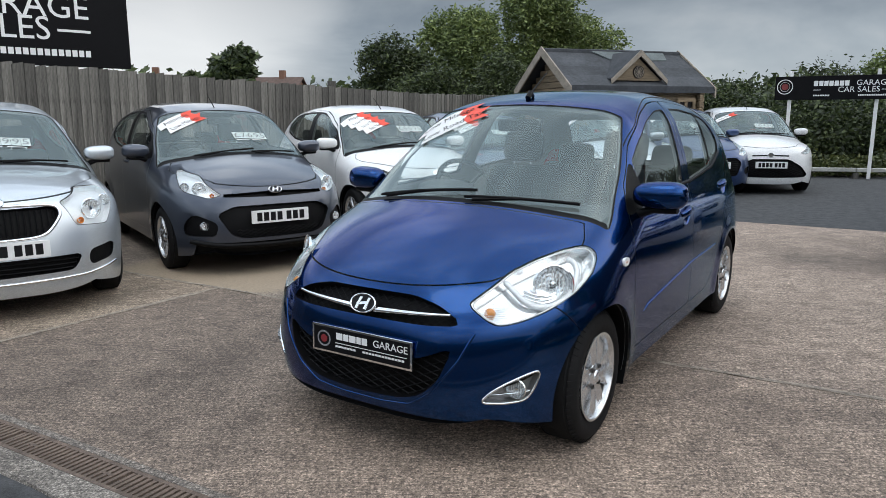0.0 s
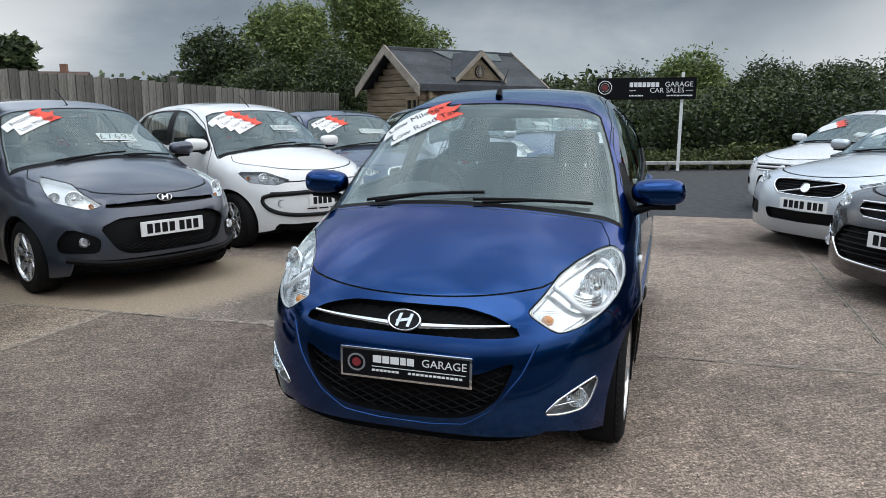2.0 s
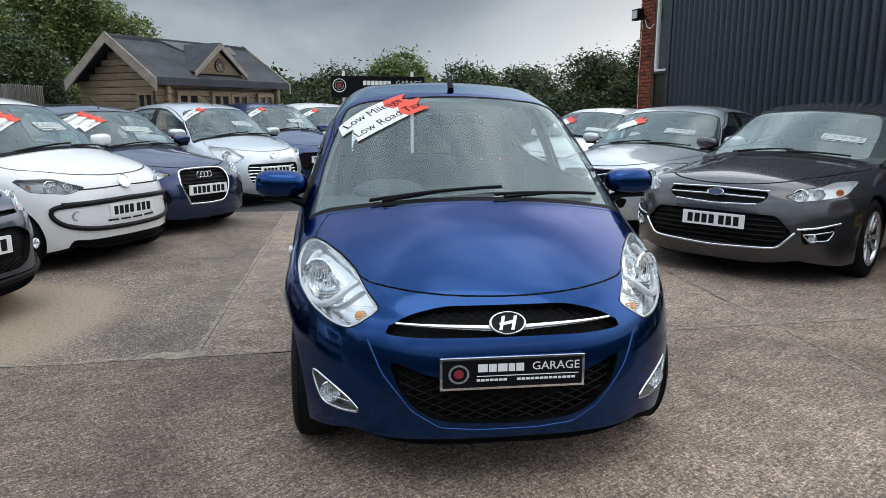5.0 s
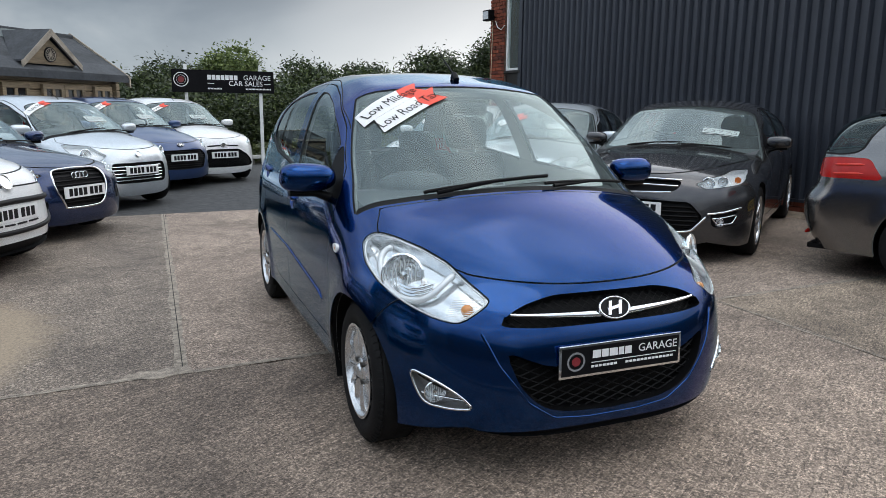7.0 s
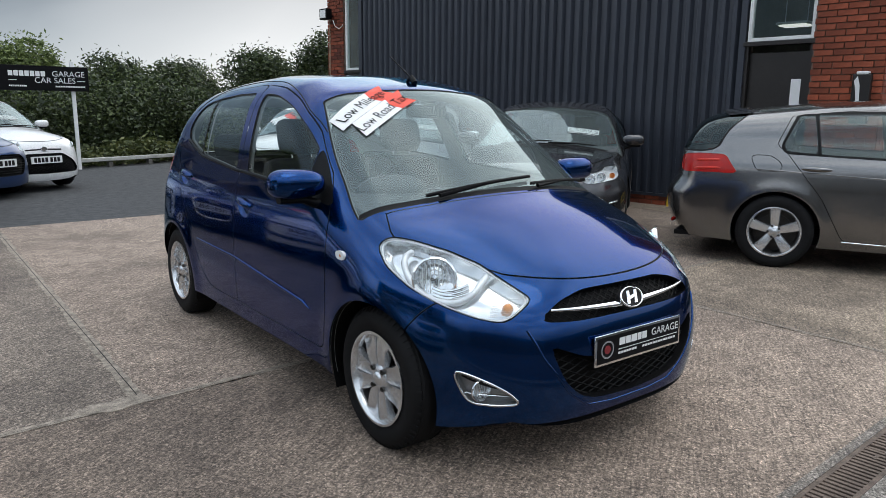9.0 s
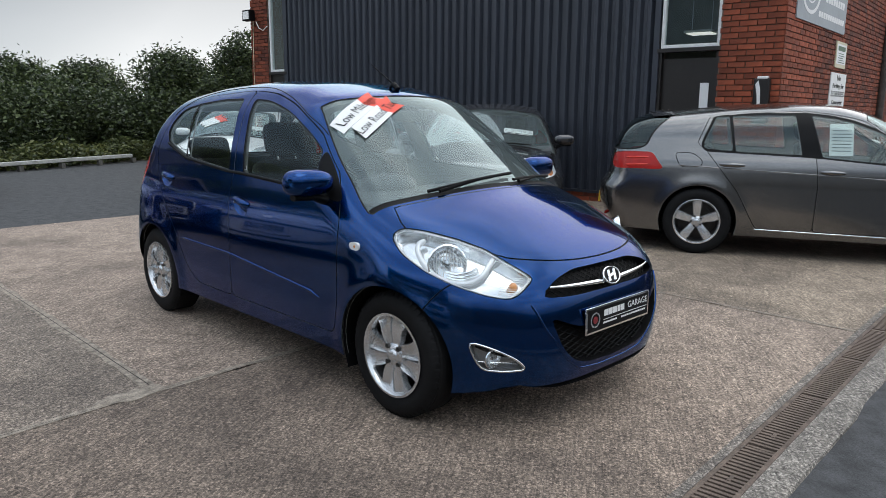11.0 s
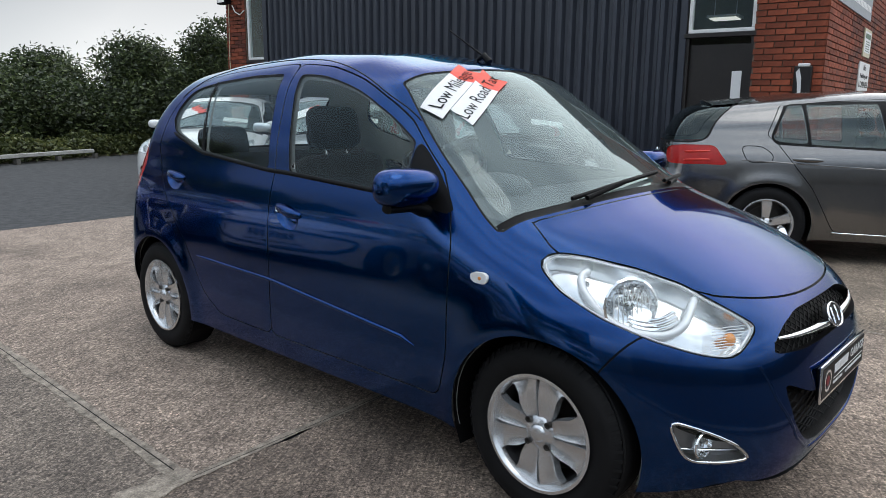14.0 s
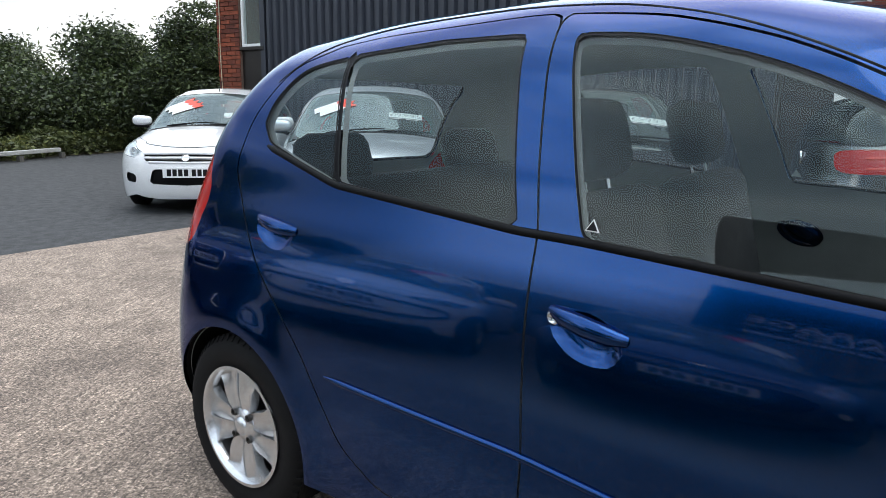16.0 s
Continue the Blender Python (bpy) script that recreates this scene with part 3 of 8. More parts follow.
def wheel(parent, cx, cy, sgn, r, rim, style, width=0.17):
    """A wheel standing on the ground: tyre, rim, spokes, hub and brake disc. Its outer face looks along sgn * y."""
    m = Matrix.Translation((cx, cy, r)) @ Matrix.Rotation(radians(-90 * sgn), 4, "X")
    w = new("wheel")
    w.parent = parent
    w.matrix_basis = m
    g = Geo()
    h = width / 2
    g.lathe([(rim - 0.012, h - 0.012), (rim + 0.004, h - 0.002), (rim + 0.03, h + 0.004), (rim + (r - rim) * 0.6, h + 0.007), (r - 0.022, h - 0.002), (r - 0.006, h - 0.016), (r, h - 0.035),
             (r, -h + 0.03), (r - 0.02, -h), (rim, -h + 0.01)], 56)
    # tread grooves
    for k in (-0.35, 0.0, 0.35):
        g.lathe([(r + 0.0006, k * width - 0.006), (r - 0.006, k * width), (r + 0.0006, k * width + 0.006)], 56)
    n = 60
    for i in range(n):
        a = 2 * math.pi * i / n
        q = Matrix.Rotation(a, 4, "Z") @ Matrix.Translation((r - 0.012, 0, h - 0.014)) @ Matrix.Rotation(radians(38), 4, "Y")
        g.box((-0.012, -0.005, -0.003), (0.012, 0.005, 0.005), q)
    part("tyre", g, TYRE, w, smooth=35)
    part("rim", Geo().lathe([(rim - 0.004, h - 0.001), (rim + 0.004, h + 0.005), (rim - 0.006, h + 0.006), (rim - 0.014, h - 0.004), (rim - 0.018, h - 0.020)], 56), ALLOY, w, smooth=40)
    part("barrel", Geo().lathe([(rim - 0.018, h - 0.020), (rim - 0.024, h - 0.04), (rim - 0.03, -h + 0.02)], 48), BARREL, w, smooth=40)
    part("brake_disc", Geo().lathe([(0.02, -0.015), (rim * 0.66, -0.015), (rim * 0.66, -0.03), (rim - 0.03, -0.035)], 40), DISC, w, smooth=30)
    nsp, pair, half, gap = style
    face = h - (0.006 if pair == "petal" else 0.014)

    def spoke(mid, wi, wo, skew=0.0):
        vs, fs, rows = [], [], 7
        for i in range(rows):
            f = i / (rows - 1)
            rr = 0.045 + (rim - 0.062) * f
            wd = wi + (wo - wi) * f
            z = face - 0.012 + 0.016 * math.sin(f * 1.8)
            c = mid + skew * (f - 0.5)
            ex = [(-1.0, -0.016), (-0.8, 0.0), (0.0, 0.0035), (0.8, 0.0), (1.0, -0.016)]
            for o, dz in ex:
                t = c + o * wd / rr
                vs.append((rr * math.cos(t), rr * math.sin(t), z + dz))
        for i in range(rows - 1):
            for j in range(4):
                fs.append((i * 5 + j, (i + 1) * 5 + j, (i + 1) * 5 + j + 1, i * 5 + j + 1))
        part("spoke", Geo().add(vs, fs), ALLOY, w, smooth=50)

    def petal(mid, sg):
        """One half of a broad split spoke: it meets its neighbours round the hub and leaves an almond opening further out."""
        vs, fs, rows = [], [], 12
        for i in range(rows):
            f = i / (rows - 1)
            rr = 0.03 + (rim - 0.038) * f
            slot = float(np.interp(f, [0, 0.42, 0.6, 1], [0.0, 0.0, 0.013, 0.022]))
            out = float(np.interp(f, [0, 0.30, 0.42, 0.70, 0.9, 1], [0.786, 0.786, 0.72, 0.575, 0.58, 0.68]))
            z = face - 0.010 + 0.012 * math.sin(f * 2.6)
            for o, dz in ((0.0, -0.020), (0.03, -0.001), (0.25, -0.009), (0.6, -0.010), (0.95, 0.002), (1.0, -0.024)):
                t = mid + sg * (slot + (out - slot) * o)
                vs.append((rr * math.cos(t), rr * math.sin(t), z + dz * min(1.0, 0.2 + f * 2)))
        for i in range(rows - 1):
            for j in range(5):
                q = (i * 6 + j, (i + 1) * 6 + j, (i + 1) * 6 + j + 1, i * 6 + j + 1)
                fs.append(q if sg > 0 else q[::-1])
        part("spoke", Geo().add(vs, fs), ALLOY, w, smooth=38)

    for i in range(nsp):
        a = 2 * math.pi * (i + 0.25) / nsp
        if pair == "petal":
            petal(a - 2 * math.pi * 0.22 / nsp, 1)
            petal(a - 2 * math.pi * 0.22 / nsp, -1)
        elif pair:
            spoke(a - gap, half * 0.55, half, 0.05)
            spoke(a + gap, half * 0.55, half, -0.05)
        else:
            spoke(a, half * 0.8, half * 1.1)
    part("hub_cap", Geo().lathe([(0.0, face + 0.012), (0.020, face + 0.011), (0.026, face + 0.006), (0.029, face + 0.001), (0.046, face - 0.004), (0.056, face - 0.012), (0.06, face - 0.03)], 28), ALLOY, w, smooth=40)
    nuts = 4 if r < 0.295 else 5
    for i in range(nuts):
        a = 2 * math.pi * (i + 0.5) / nuts
        part("wheel_nut", Geo().lathe([(0.0, face - 0.001), (0.006, face - 0.001), (0.0065, face + 0.004), (0.0105, face + 0.004), (0.0115, face - 0.012)], 10, Matrix.Translation((0.05 * math.cos(a), 0.05 * math.sin(a), 0))), DISC, w, smooth=30)
    return w


def seat(parent, x, y, w=0.46, hb=0.62, name="front_seat", lean=14, base=0.40, mat=None):
    mat = mat or CLOTH
    s = new(name)
    s.parent = parent
    s.matrix_basis = pose(x, y, base)
    part("cushion", Geo().box((-0.05, -w / 2, -0.08), (0.48, w / 2, 0.10), None, 0.05), mat, s, smooth=60)
    q = pose(0.0, 0, 0.05, 0, -lean, 0)
    part("backrest", Geo().box((-0.10, -w / 2, 0), (0.05, w / 2, hb), q, 0.05), mat, s, smooth=60)
    for sg in (-0.06, 0.06):
        part("headrest_post", Geo().tube([q @ Vector((-0.03, sg, hb - 0.03)), q @ Vector((-0.03, sg, hb + 0.06))], 0.006, 6), CHROME, s, smooth=60)
    part("headrest", Geo().box((-0.075, -0.135, hb + 0.025), (0.035, 0.135, hb + 0.225), q, 0.05), mat, s, smooth=60)
    return s


def interior(parent, sh, s):
    """Seats, dashboard and steering wheel."""
    d = s.get("seat_x", 0.05)
    for y in (-0.34, 0.34):
        seat(parent, d - 0.18, y, base=s.get("seat_z", 0.40))
    rx = s.get("rear_seat_x", -0.95)
    rear = new("rear_seat")
    rear.parent = parent
    rear.matrix_basis = pose(rx, 0, s.get("seat_z", 0.40) + 0.02)
    part("cushion", Geo().box((-0.02, -0.6, -0.1), (0.46, 0.6, 0.1), None, 0.05), CLOTH, rear, smooth=60)
    q = pose(0, 0, 0.05, 0, -18, 0)
    part("backrest", Geo().box((-0.12, -0.6, 0), (0.03, 0.6, 0.58), q, 0.05), CLOTH, rear, smooth=60)
    for y in (-0.36, 0.36):
        part("headrest", Geo().box((-0.11, y - 0.14, 0.56), (0.01, y + 0.14, 0.73), q, 0.05), CLOTH, rear, smooth=60)
    xc, zc = s["cowl"] - 0.10, float(sh.top(np.array([s["cowl"]]))[0])
    dash = new("dashboard")
    dash.parent = parent
    dash.matrix_basis = pose(0, 0, 0)
    hw = s["half"] - 0.13
    prof = [(xc, zc - 0.075), (xc - 0.25, zc - 0.03), (xc - 0.42, zc - 0.035), (xc - 0.48, zc - 0.10), (xc - 0.42, zc - 0.30), (xc - 0.40, zc - 0.42), (xc, zc - 0.42)]
    vs, fs, rows = [], [], 9
    for i in range(rows):
        y = -hw + 2 * hw * i / (rows - 1)
        vs += [(x - 0.10 * (y / hw) ** 2 * (k < 2), y, z) for k, (x, z) in enumerate(prof)]
    k = len(prof)
    for i in range(rows - 1):
        for j in range(k):
            fs.append((i * k + j, i * k + (j + 1) % k, (i + 1) * k + (j + 1) % k, (i + 1) * k + j))
    part("dash_panel", Geo().add(vs, fs), DASH, dash, smooth=35)
    part("instrument_hood", Geo().ball((xc - 0.40, -0.34, zc - 0.01), (0.13, 0.17, 0.055)), DASH, dash, smooth=60)
    st = pose(xc - 0.62, -0.34, zc - 0.03, 0, -64, 0)
    g = Geo()
    g.lathe([(0.185 + 0.014 * math.cos(a), 0.014 * math.sin(a)) for a in np.linspace(0, 2 * math.pi, 9)[:-1]], 36, st, True)
    w = part("steering_wheel", g, PLASTIC, parent, smooth=60)
    g = Geo()
    for a in (0, 130, 230):
        c, sn = math.cos(radians(a + 180)), math.sin(radians(a + 180))
        g.tube([st @ Vector((0.03 * c, 0.03 * sn, -0.02)), st @ Vector((0.18 * c, 0.18 * sn, 0))], 0.017, 6, flat=0.6)
    g.lathe([(0.0, 0.012), (0.055, 0.008), (0.075, -0.02), (0.06, -0.05)], 20, st)
    part("steering_hub", g, PLASTIC, w, smooth=50)
    part("mirror_inside", Geo().box((s["roof_x"] - 0.02, -0.12, sh.over(s["roof_x"], 0.0)[0][2] - 0.14), (s["roof_x"] + 0.02, 0.12, sh.over(s["roof_x"], 0.0)[0][2] - 0.075), None, 0.015), PLASTIC, parent, smooth=50)


def stickers(parent, sh, s, lines, ycar, price=None, tilt=-52, size=1.0, price_y=0.28, price_up=0.32):
    """Cards inside the windscreen, following its curve: slanted white arrows with red tips, and a row of price tiles."""
    x0, x1 = s["cowl"], s["roof_x"]

    def onto(q, off):
        q = np.array(q, float)
        # q: (across, up the glass), both in metres along the glass
        t = np.clip(q[:, 1], 0.0, 2.0)
        slope = math.hypot(x1 - x0, float(sh.top(np.array([x1]))[0] - sh.top(np.array([x0]))[0]))
        f = t / slope
        xe = x0 + (x1 - x0) * f
        y = q[:, 0]
        P = sh.over(xe - s["sweep"] * y * y, y)
        return P + sh.normal(P) * off

    def card(name, poly, mat, holder, off, label=""):
        bm = bmesh.new()
        vs = [bm.verts.new((a, b, 0)) for a, b in poly]
        bm.faces.new(vs)
        bmesh.ops.triangulate(bm, faces=bm.faces[:])
        for _ in range(3):
            bmesh.ops.subdivide_edges(bm, edges=bm.edges[:], cuts=1)
        bmesh.ops.triangulate(bm, faces=bm.faces[:])
        bm.verts.index_update()
        A = onto([(v.co.x, v.co.y) for v in bm.verts], off)
        B = onto([(v.co.x, v.co.y) for v in bm.verts], off + 0.0015)
        F = [[v.index for v in f.verts] for f in bm.faces]
        bm.free()
        n = len(A)
        return part(name, Geo().add(A, F).add(B, [f[::-1] for f in F]), mat, holder, label)

    def words(text, size_, at, ang, holder, off, mat=BLACKP):
        ob = letters(text, size_, mat, holder, Matrix(), "lettering")
        c, sn = math.cos(radians(ang)), math.sin(radians(ang))
        V = np.array([v.co[:] for v in ob.data.vertices])
        if len(V):
            # read from in front of the car: text runs towards the car's left
            q = np.stack([at[0] + c * V[:, 0] - sn * V[:, 1], at[1] + sn * V[:, 0] + c * V[:, 1]], 1)
            P = onto(q, off)
            ob.data.vertices.foreach_set("co", P.ravel())
            ob.data.update()

    if lines:
        st = new("windscreen_card")
        st.parent = parent
        a = radians(tilt)
        ux, uy = math.cos(a), math.sin(a)
        vx, vy = -uy, ux
        L, H = 0.33 * size, 0.088 * size
        for k, text in enumerate(lines):
            cx, cy = ycar[0] + vx * (-k) * H * 1.02 + ux * 0.02 * k, ycar[1] + vy * (-k) * H * 1.02 + uy * 0.02 * k
            at = lambda p, q: (cx + ux * p + vx * q, cy + uy * p + vy * q)
            card("card", [at(-L * 0.62, -H / 2), at(L * 0.26, -H / 2), at(L * 0.2, 0), at(L * 0.28, H / 2), at(-L * 0.5, H / 2)], WHITEP, st, 0.004)
            card("card_tip", [at(L * 0.26, -H / 2), at(L * 0.62, -H * 0.62), at(L * 0.52, 0), at(L * 0.70, H * 0.6), at(L * 0.28, H / 2), at(L * 0.2, 0)], REDP, st, 0.004, "red pointed end of the card")
            if text:
                words(text, H * 0.72, at(-L * 0.0, -H * 0.02), tilt, st, 0.0065)
    if price:
        ps = new("price_tiles")
        ps.parent = parent
        w, h = 0.066, 0.108
        for i, ch in enumerate(price):
            x = price_y + (i - (len(price) - 1) / 2) * w * 1.04
            y = price_up
            card("tile", [(x - w / 2, y - h / 2), (x + w / 2, y - h / 2), (x + w / 2, y + h / 2), (x - w / 2, y + h / 2)], TILE, ps, 0.004)
            words(ch, 0.112, (x, y), 0, ps, 0.0065, material_digit)
        for k in (-0.12, 0.04):
            card("small_print", [(price_y + k - 0.04, price_up - 0.078), (price_y + k + 0.09, price_up - 0.078), (price_y + k + 0.09, price_up - 0.071), (price_y + k - 0.04, price_up - 0.071)], WHITEP, ps, 0.004)


material_digit = material("digit_grey", (0.16, 0.18, 0.18), 0.5, var=0.05, scale=20)


def plate(parent, P, n, w=0.52, h=0.111, back=None, dealer=False, yellow=False):
    """A number plate on the bumper; its characters are plain bars."""
    n = Vector(n).normalized()
    side = Vector((0, 0, 1)).cross(n).normalized()
    up = n.cross(side)
    m = Matrix((side, up, n)).transposed().to_4x4()
    m.translation = Vector(P)
    pl = new("number_plate")
    pl.parent = parent
    pl.matrix_basis = m
    if dealer:
        pl.matrix_basis = m @ Matrix.Diagonal((0.95, 0.90, 1, 1))
        part("plate_frame", Geo().box((-w / 2 - 0.010, -h / 2 - 0.010, -0.006), (w / 2 + 0.010, h / 2 + 0.010, 0.003), None, 0.004), CHROME, pl, smooth=40)
    part("plate_board", Geo().box((-w / 2, -h / 2, -0.014), (w / 2, h / 2, 0.004), None, 0.002), PLATEBLACK if dealer else YELLOWP if yellow else WHITEP, pl)
    if dealer:
        z = 0.0042
        part("badge_ring", Geo().lathe([(0.030, 0.0), (0.030, 0.001), (0.038, 0.001), (0.038, 0.0)], 28, Matrix.Translation((-0.20, 0, z))), LAMPGREY, pl)
        part("badge_centre", Geo().lathe([(0.0, 0.001), (0.018, 0.001), (0.018, 0.0)], 20, Matrix.Translation((-0.20, 0, z))), DEEPRED, pl)
        letters("GARAGE", 0.046, WHITEP, pl, Matrix.Translation((0.16, 0.022, z)), "lettering")
        for k, (a, b) in enumerate([(-0.13, -0.095), (-0.09, -0.062), (-0.057, -0.022), (-0.017, 0.006), (0.011, 0.04)]):
            part("name_bar", Geo().box((a, 0.006, z), (b, 0.037, z + 0.001)), WHITEP, pl)
        part("rule", Geo().box((-0.135, -0.012, z), (0.245, -0.009, z + 0.001)), WHITEP, pl)
        for k in range(7):
            part("number_bar", Geo().box((-0.135 + k * 0.0165, -0.031, z), (-0.122 + k * 0.0165, -0.022, z + 0.001)), WHITEP, pl)
        for k in range(13):
            part("address_bar", Geo().box((0.015 + k * 0.0170, -0.031, z), (0.028 + k * 0.0170, -0.022, z + 0.001)), WHITEP, pl)
    else:
        x = -w / 2 + 0.045
        for k in range(7):
            part("character_bar", Geo().box((x, -0.037, 0.004), (x + 0.045, 0.037, 0.0052)), BLACKP, pl)
            x += 0.061 + (0.022 if k == 3 else 0)
    return pl


def door_mirror(parent, P, sg, paint, size=1.0):
    """A painted door mirror with a black foot."""
    mr = new("door_mirror")
    mr.parent = parent
    mr.matrix_basis = pose(*P)
    nu, nv = 28, 18
    vs, fs = [], []
    for i in range(nv + 1):
        ph = math.pi * i / nv
        for j in range(nu):
            th = 2 * math.pi * j / nu
            f = lambda c, e: math.copysign(abs(c) ** e, c)
            x = 0.075 * f(math.sin(ph) * math.cos(th), 0.75)
            y = 0.122 * f(math.sin(ph) * math.sin(th), 0.66)
            z = 0.062 * f(math.cos(ph), 0.72)
            if x < 0:
                x *= 0.62
            z *= 1 - 0.16 * (y / 0.115) * -1 * 0.5
            vs.append((size * (x - 0.05 * y), sg * size * (y + 0.09), size * (z + 0.055)))
    for i in range(nv):
        for j in range(nu):
            k = (j + 1) % nu
            fs.append((i * nu + j, (i + 1) * nu + j, (i + 1) * nu + k, i * nu + k))
    if sg < 0:
        fs = [f[::-1] for f in fs]
    part("mirror_cap", Geo().add(vs, fs), paint, mr, smooth=60)
    part("mirror_foot", Geo().tube([(-0.01, sg * -0.05, -0.045), (0.0, sg * 0.01, -0.03), (0.0, sg * 0.06, -0.012), (0.0, sg * 0.17, -0.012)], [0.045, 0.036, 0.03, 0.024], 10, flat=0.6), PLASTIC, mr, smooth=60)
    part("mirror_glass", Geo().box((-0.044 * size, min(sg * 0.01, sg * 0.17), 0.01), (-0.040 * size, max(sg * 0.01, sg * 0.17), 0.100), None, 0.0015), CHROME, mr)


def make_car(s, m, label, group):
    """One car, built about the middle of its wheelbase and set down at m."""
    car = thing("car", label, "car", group, m=m)
    sh = Shell(s)
    paint, g = s["paint"], s.get("joint", 0.0028)
    fl = s["floor"]
    # what is cut away: below the sills and in the wheel arches
    sills = curve_of(s.get("sill", [(-2.4, fl), (2.4, fl)]), 0.05)
    sh.region("below", lambda P: P[:, 2] - sills(P[:, 0]))
    for k, cx in enumerate((s["axle"], -s["axle"])):
        sh.region("arch_%d" % k, lambda P, cx=cx: np.maximum(np.hypot(P[:, 0] - cx, (P[:, 2] - s["wheel_r"]) * 1.02) - s["arch"], 0.42 - np.abs(P[:, 1])))
    # glass
    edge = s.get("screen_edge", 0.035)

    def screen(P):
        xe, fT, fS, fF, fR = sh.terms(P)
        return np.maximum(np.maximum(xe - s["cowl"], s["roof_x"] - xe), fS - fT + edge)

    if s.get("frit", 0.05):
        sh.region("frit", lambda P: np.maximum(screen(P), s["cowl"] - s.get("frit", 0.05) - sh.terms(P)[0]))
    sh.region("windscreen", screen, trim=s.get("screen_trim", 0.018))
    sh.region("rear_window", sh.view(s.get("rear_view", "rear"), s["rear_glass"]), trim=0.014)
    for k, w in enumerate(s["windows"]):
        sh.region("window_%d" % k, sh.view("side", w, 2, 0.010), trim=s.get("trim", 0.016))
    for k, w in enumerate(s.get("blanks", [])):
        sh.region("blank_%d" % k, sh.view("side", w))
    # lamps, grilles and pockets
    for name, proj, poly, depth, mat, lens, rounds in s["pockets"]:
        if name.startswith("handle"):
            fn = sh.view(proj, poly, 3, 0.03)
            for lv in (-0.006, -0.012, -0.020, -0.030):
                sh.slice(fn, lv)
        sh.region("p_" + name, sh.view(proj, poly, rounds, 0.012 if lens else 0.022), gap=0.0022 if lens else 0)
    # panels
    for name, proj, poly in s["panels"]:
        sh.region("d_" + name, sh.view(proj, poly, 2), gap=g)
    inner = []
    body_names = [n for n in sh.names if n == "body" or n == "seal" or n.startswith("d_") or n.startswith("blank")]
    sh.emit("body", sh.tris("body"), paint, car, obname="body")
    sh.emit("seal", sh.tris("seal"), RUBBER, car, "both", 0.002, obname="window_seal")
    for n in sh.names:
        if n.startswith("d_"):
            base = n[2:]
            mid = base in ("bonnet", "tailgate", "front_bumper", "rear_bumper")
            sh.emit(n, sh.tris(n), s.get("panel_paint", {}).get(base, paint), car, "both" if mid else "pair", 0.0, obname=base)
        if n.startswith("window_"):
            sh.emit(n, sh.tris(n), s.get("side_glass", GLASS), car, "pair", 0.006, obname="side_window")
        if n.startswith("blank_"):
            sh.emit(n, sh.tris(n), PLASTIC, car, "pair", 0.003, obname="window_trim")
    sh.emit("frit", sh.tris("frit"), PLASTIC, car, "both", 0.004, obname="windscreen_border")
    sh.emit("windscreen", sh.tris("windscreen"), SCREEN, car, "both", 0.004, obname="windscreen")
    sh.emit("rear_window", sh.tris("rear_window"), s.get("back_glass", GLASS), car, "both", 0.004, obname="rear_window")
    for name, proj, poly, depth, mat, lens, rounds in s["pockets"]:
        mid = name in s.get("middle", ())
        if name.startswith("handle"):
            fn = sh.view(proj, poly, 3, 0.03)
            sh.emit("p_" + name, sh.tris("p_" + name), mat, car, "pair", lambda V: 0.015 * (1 - (1 - np.clip(-fn(V) / 0.036, 0, 1)) ** 2), obname=name)
            continue
        made = sh.emit("p_" + name, sh.tris("p_" + name), mat, car, "both" if mid else "pair", depth, 0.0, obname=name)
        if lens:
            T = sh.tris("p_" + name)
            lm = lens if lens is not True else LENS
            if mid:
                sh.emit("p_" + name, T, lm, made[0], "both", 0.001, obname="lens")
            elif made:
                for sg, ob in zip((1, -1), made):
                    k = sh.emit("p_" + name, T, lm, car, "pair", 0.001, obname="lens")
                    for q, o in zip((1, -1), k):
                        if q == sg:
                            o.parent = ob
                        else:
                            bpy.data.objects.remove(o)
    # dark lining behind the skin, seen through panes and joints
    keep = np.isin(sh.tag, [sh.names.index(n) for n in body_names] + [-1])
    sh.emit("joint", sh.T[sh.tag == -1], RUBBER, car, "both", 0.007, obname="panel_joint")
    sh.emit("lining", sh.T[keep], LINING, car, "both", s.get("lining", 0.028), obname="lining")
    # wheel housings and floor
    hw, ax, ar = s["half"], s["axle"], s["arch"]
    pan = Geo().box((-s["rear"] + 0.22, -hw + 0.30, fl - 0.02), (s["front"] - 0.28, hw - 0.30, fl + 0.05)).box((-ax + ar, -hw + 0.05, fl), (ax - ar, hw - 0.05, fl + 0.04))
    pan.box((ax + ar, -hw + 0.30, fl - 0.01), (s["front"] - 0.36, hw - 0.30, fl + 0.03)).box((-s["rear"] + 0.12, -hw + 0.12, fl + 0.01), (-ax - ar, hw - 0.12, fl + 0.05))
    part("floor_pan", pan, PLASTIC, car)
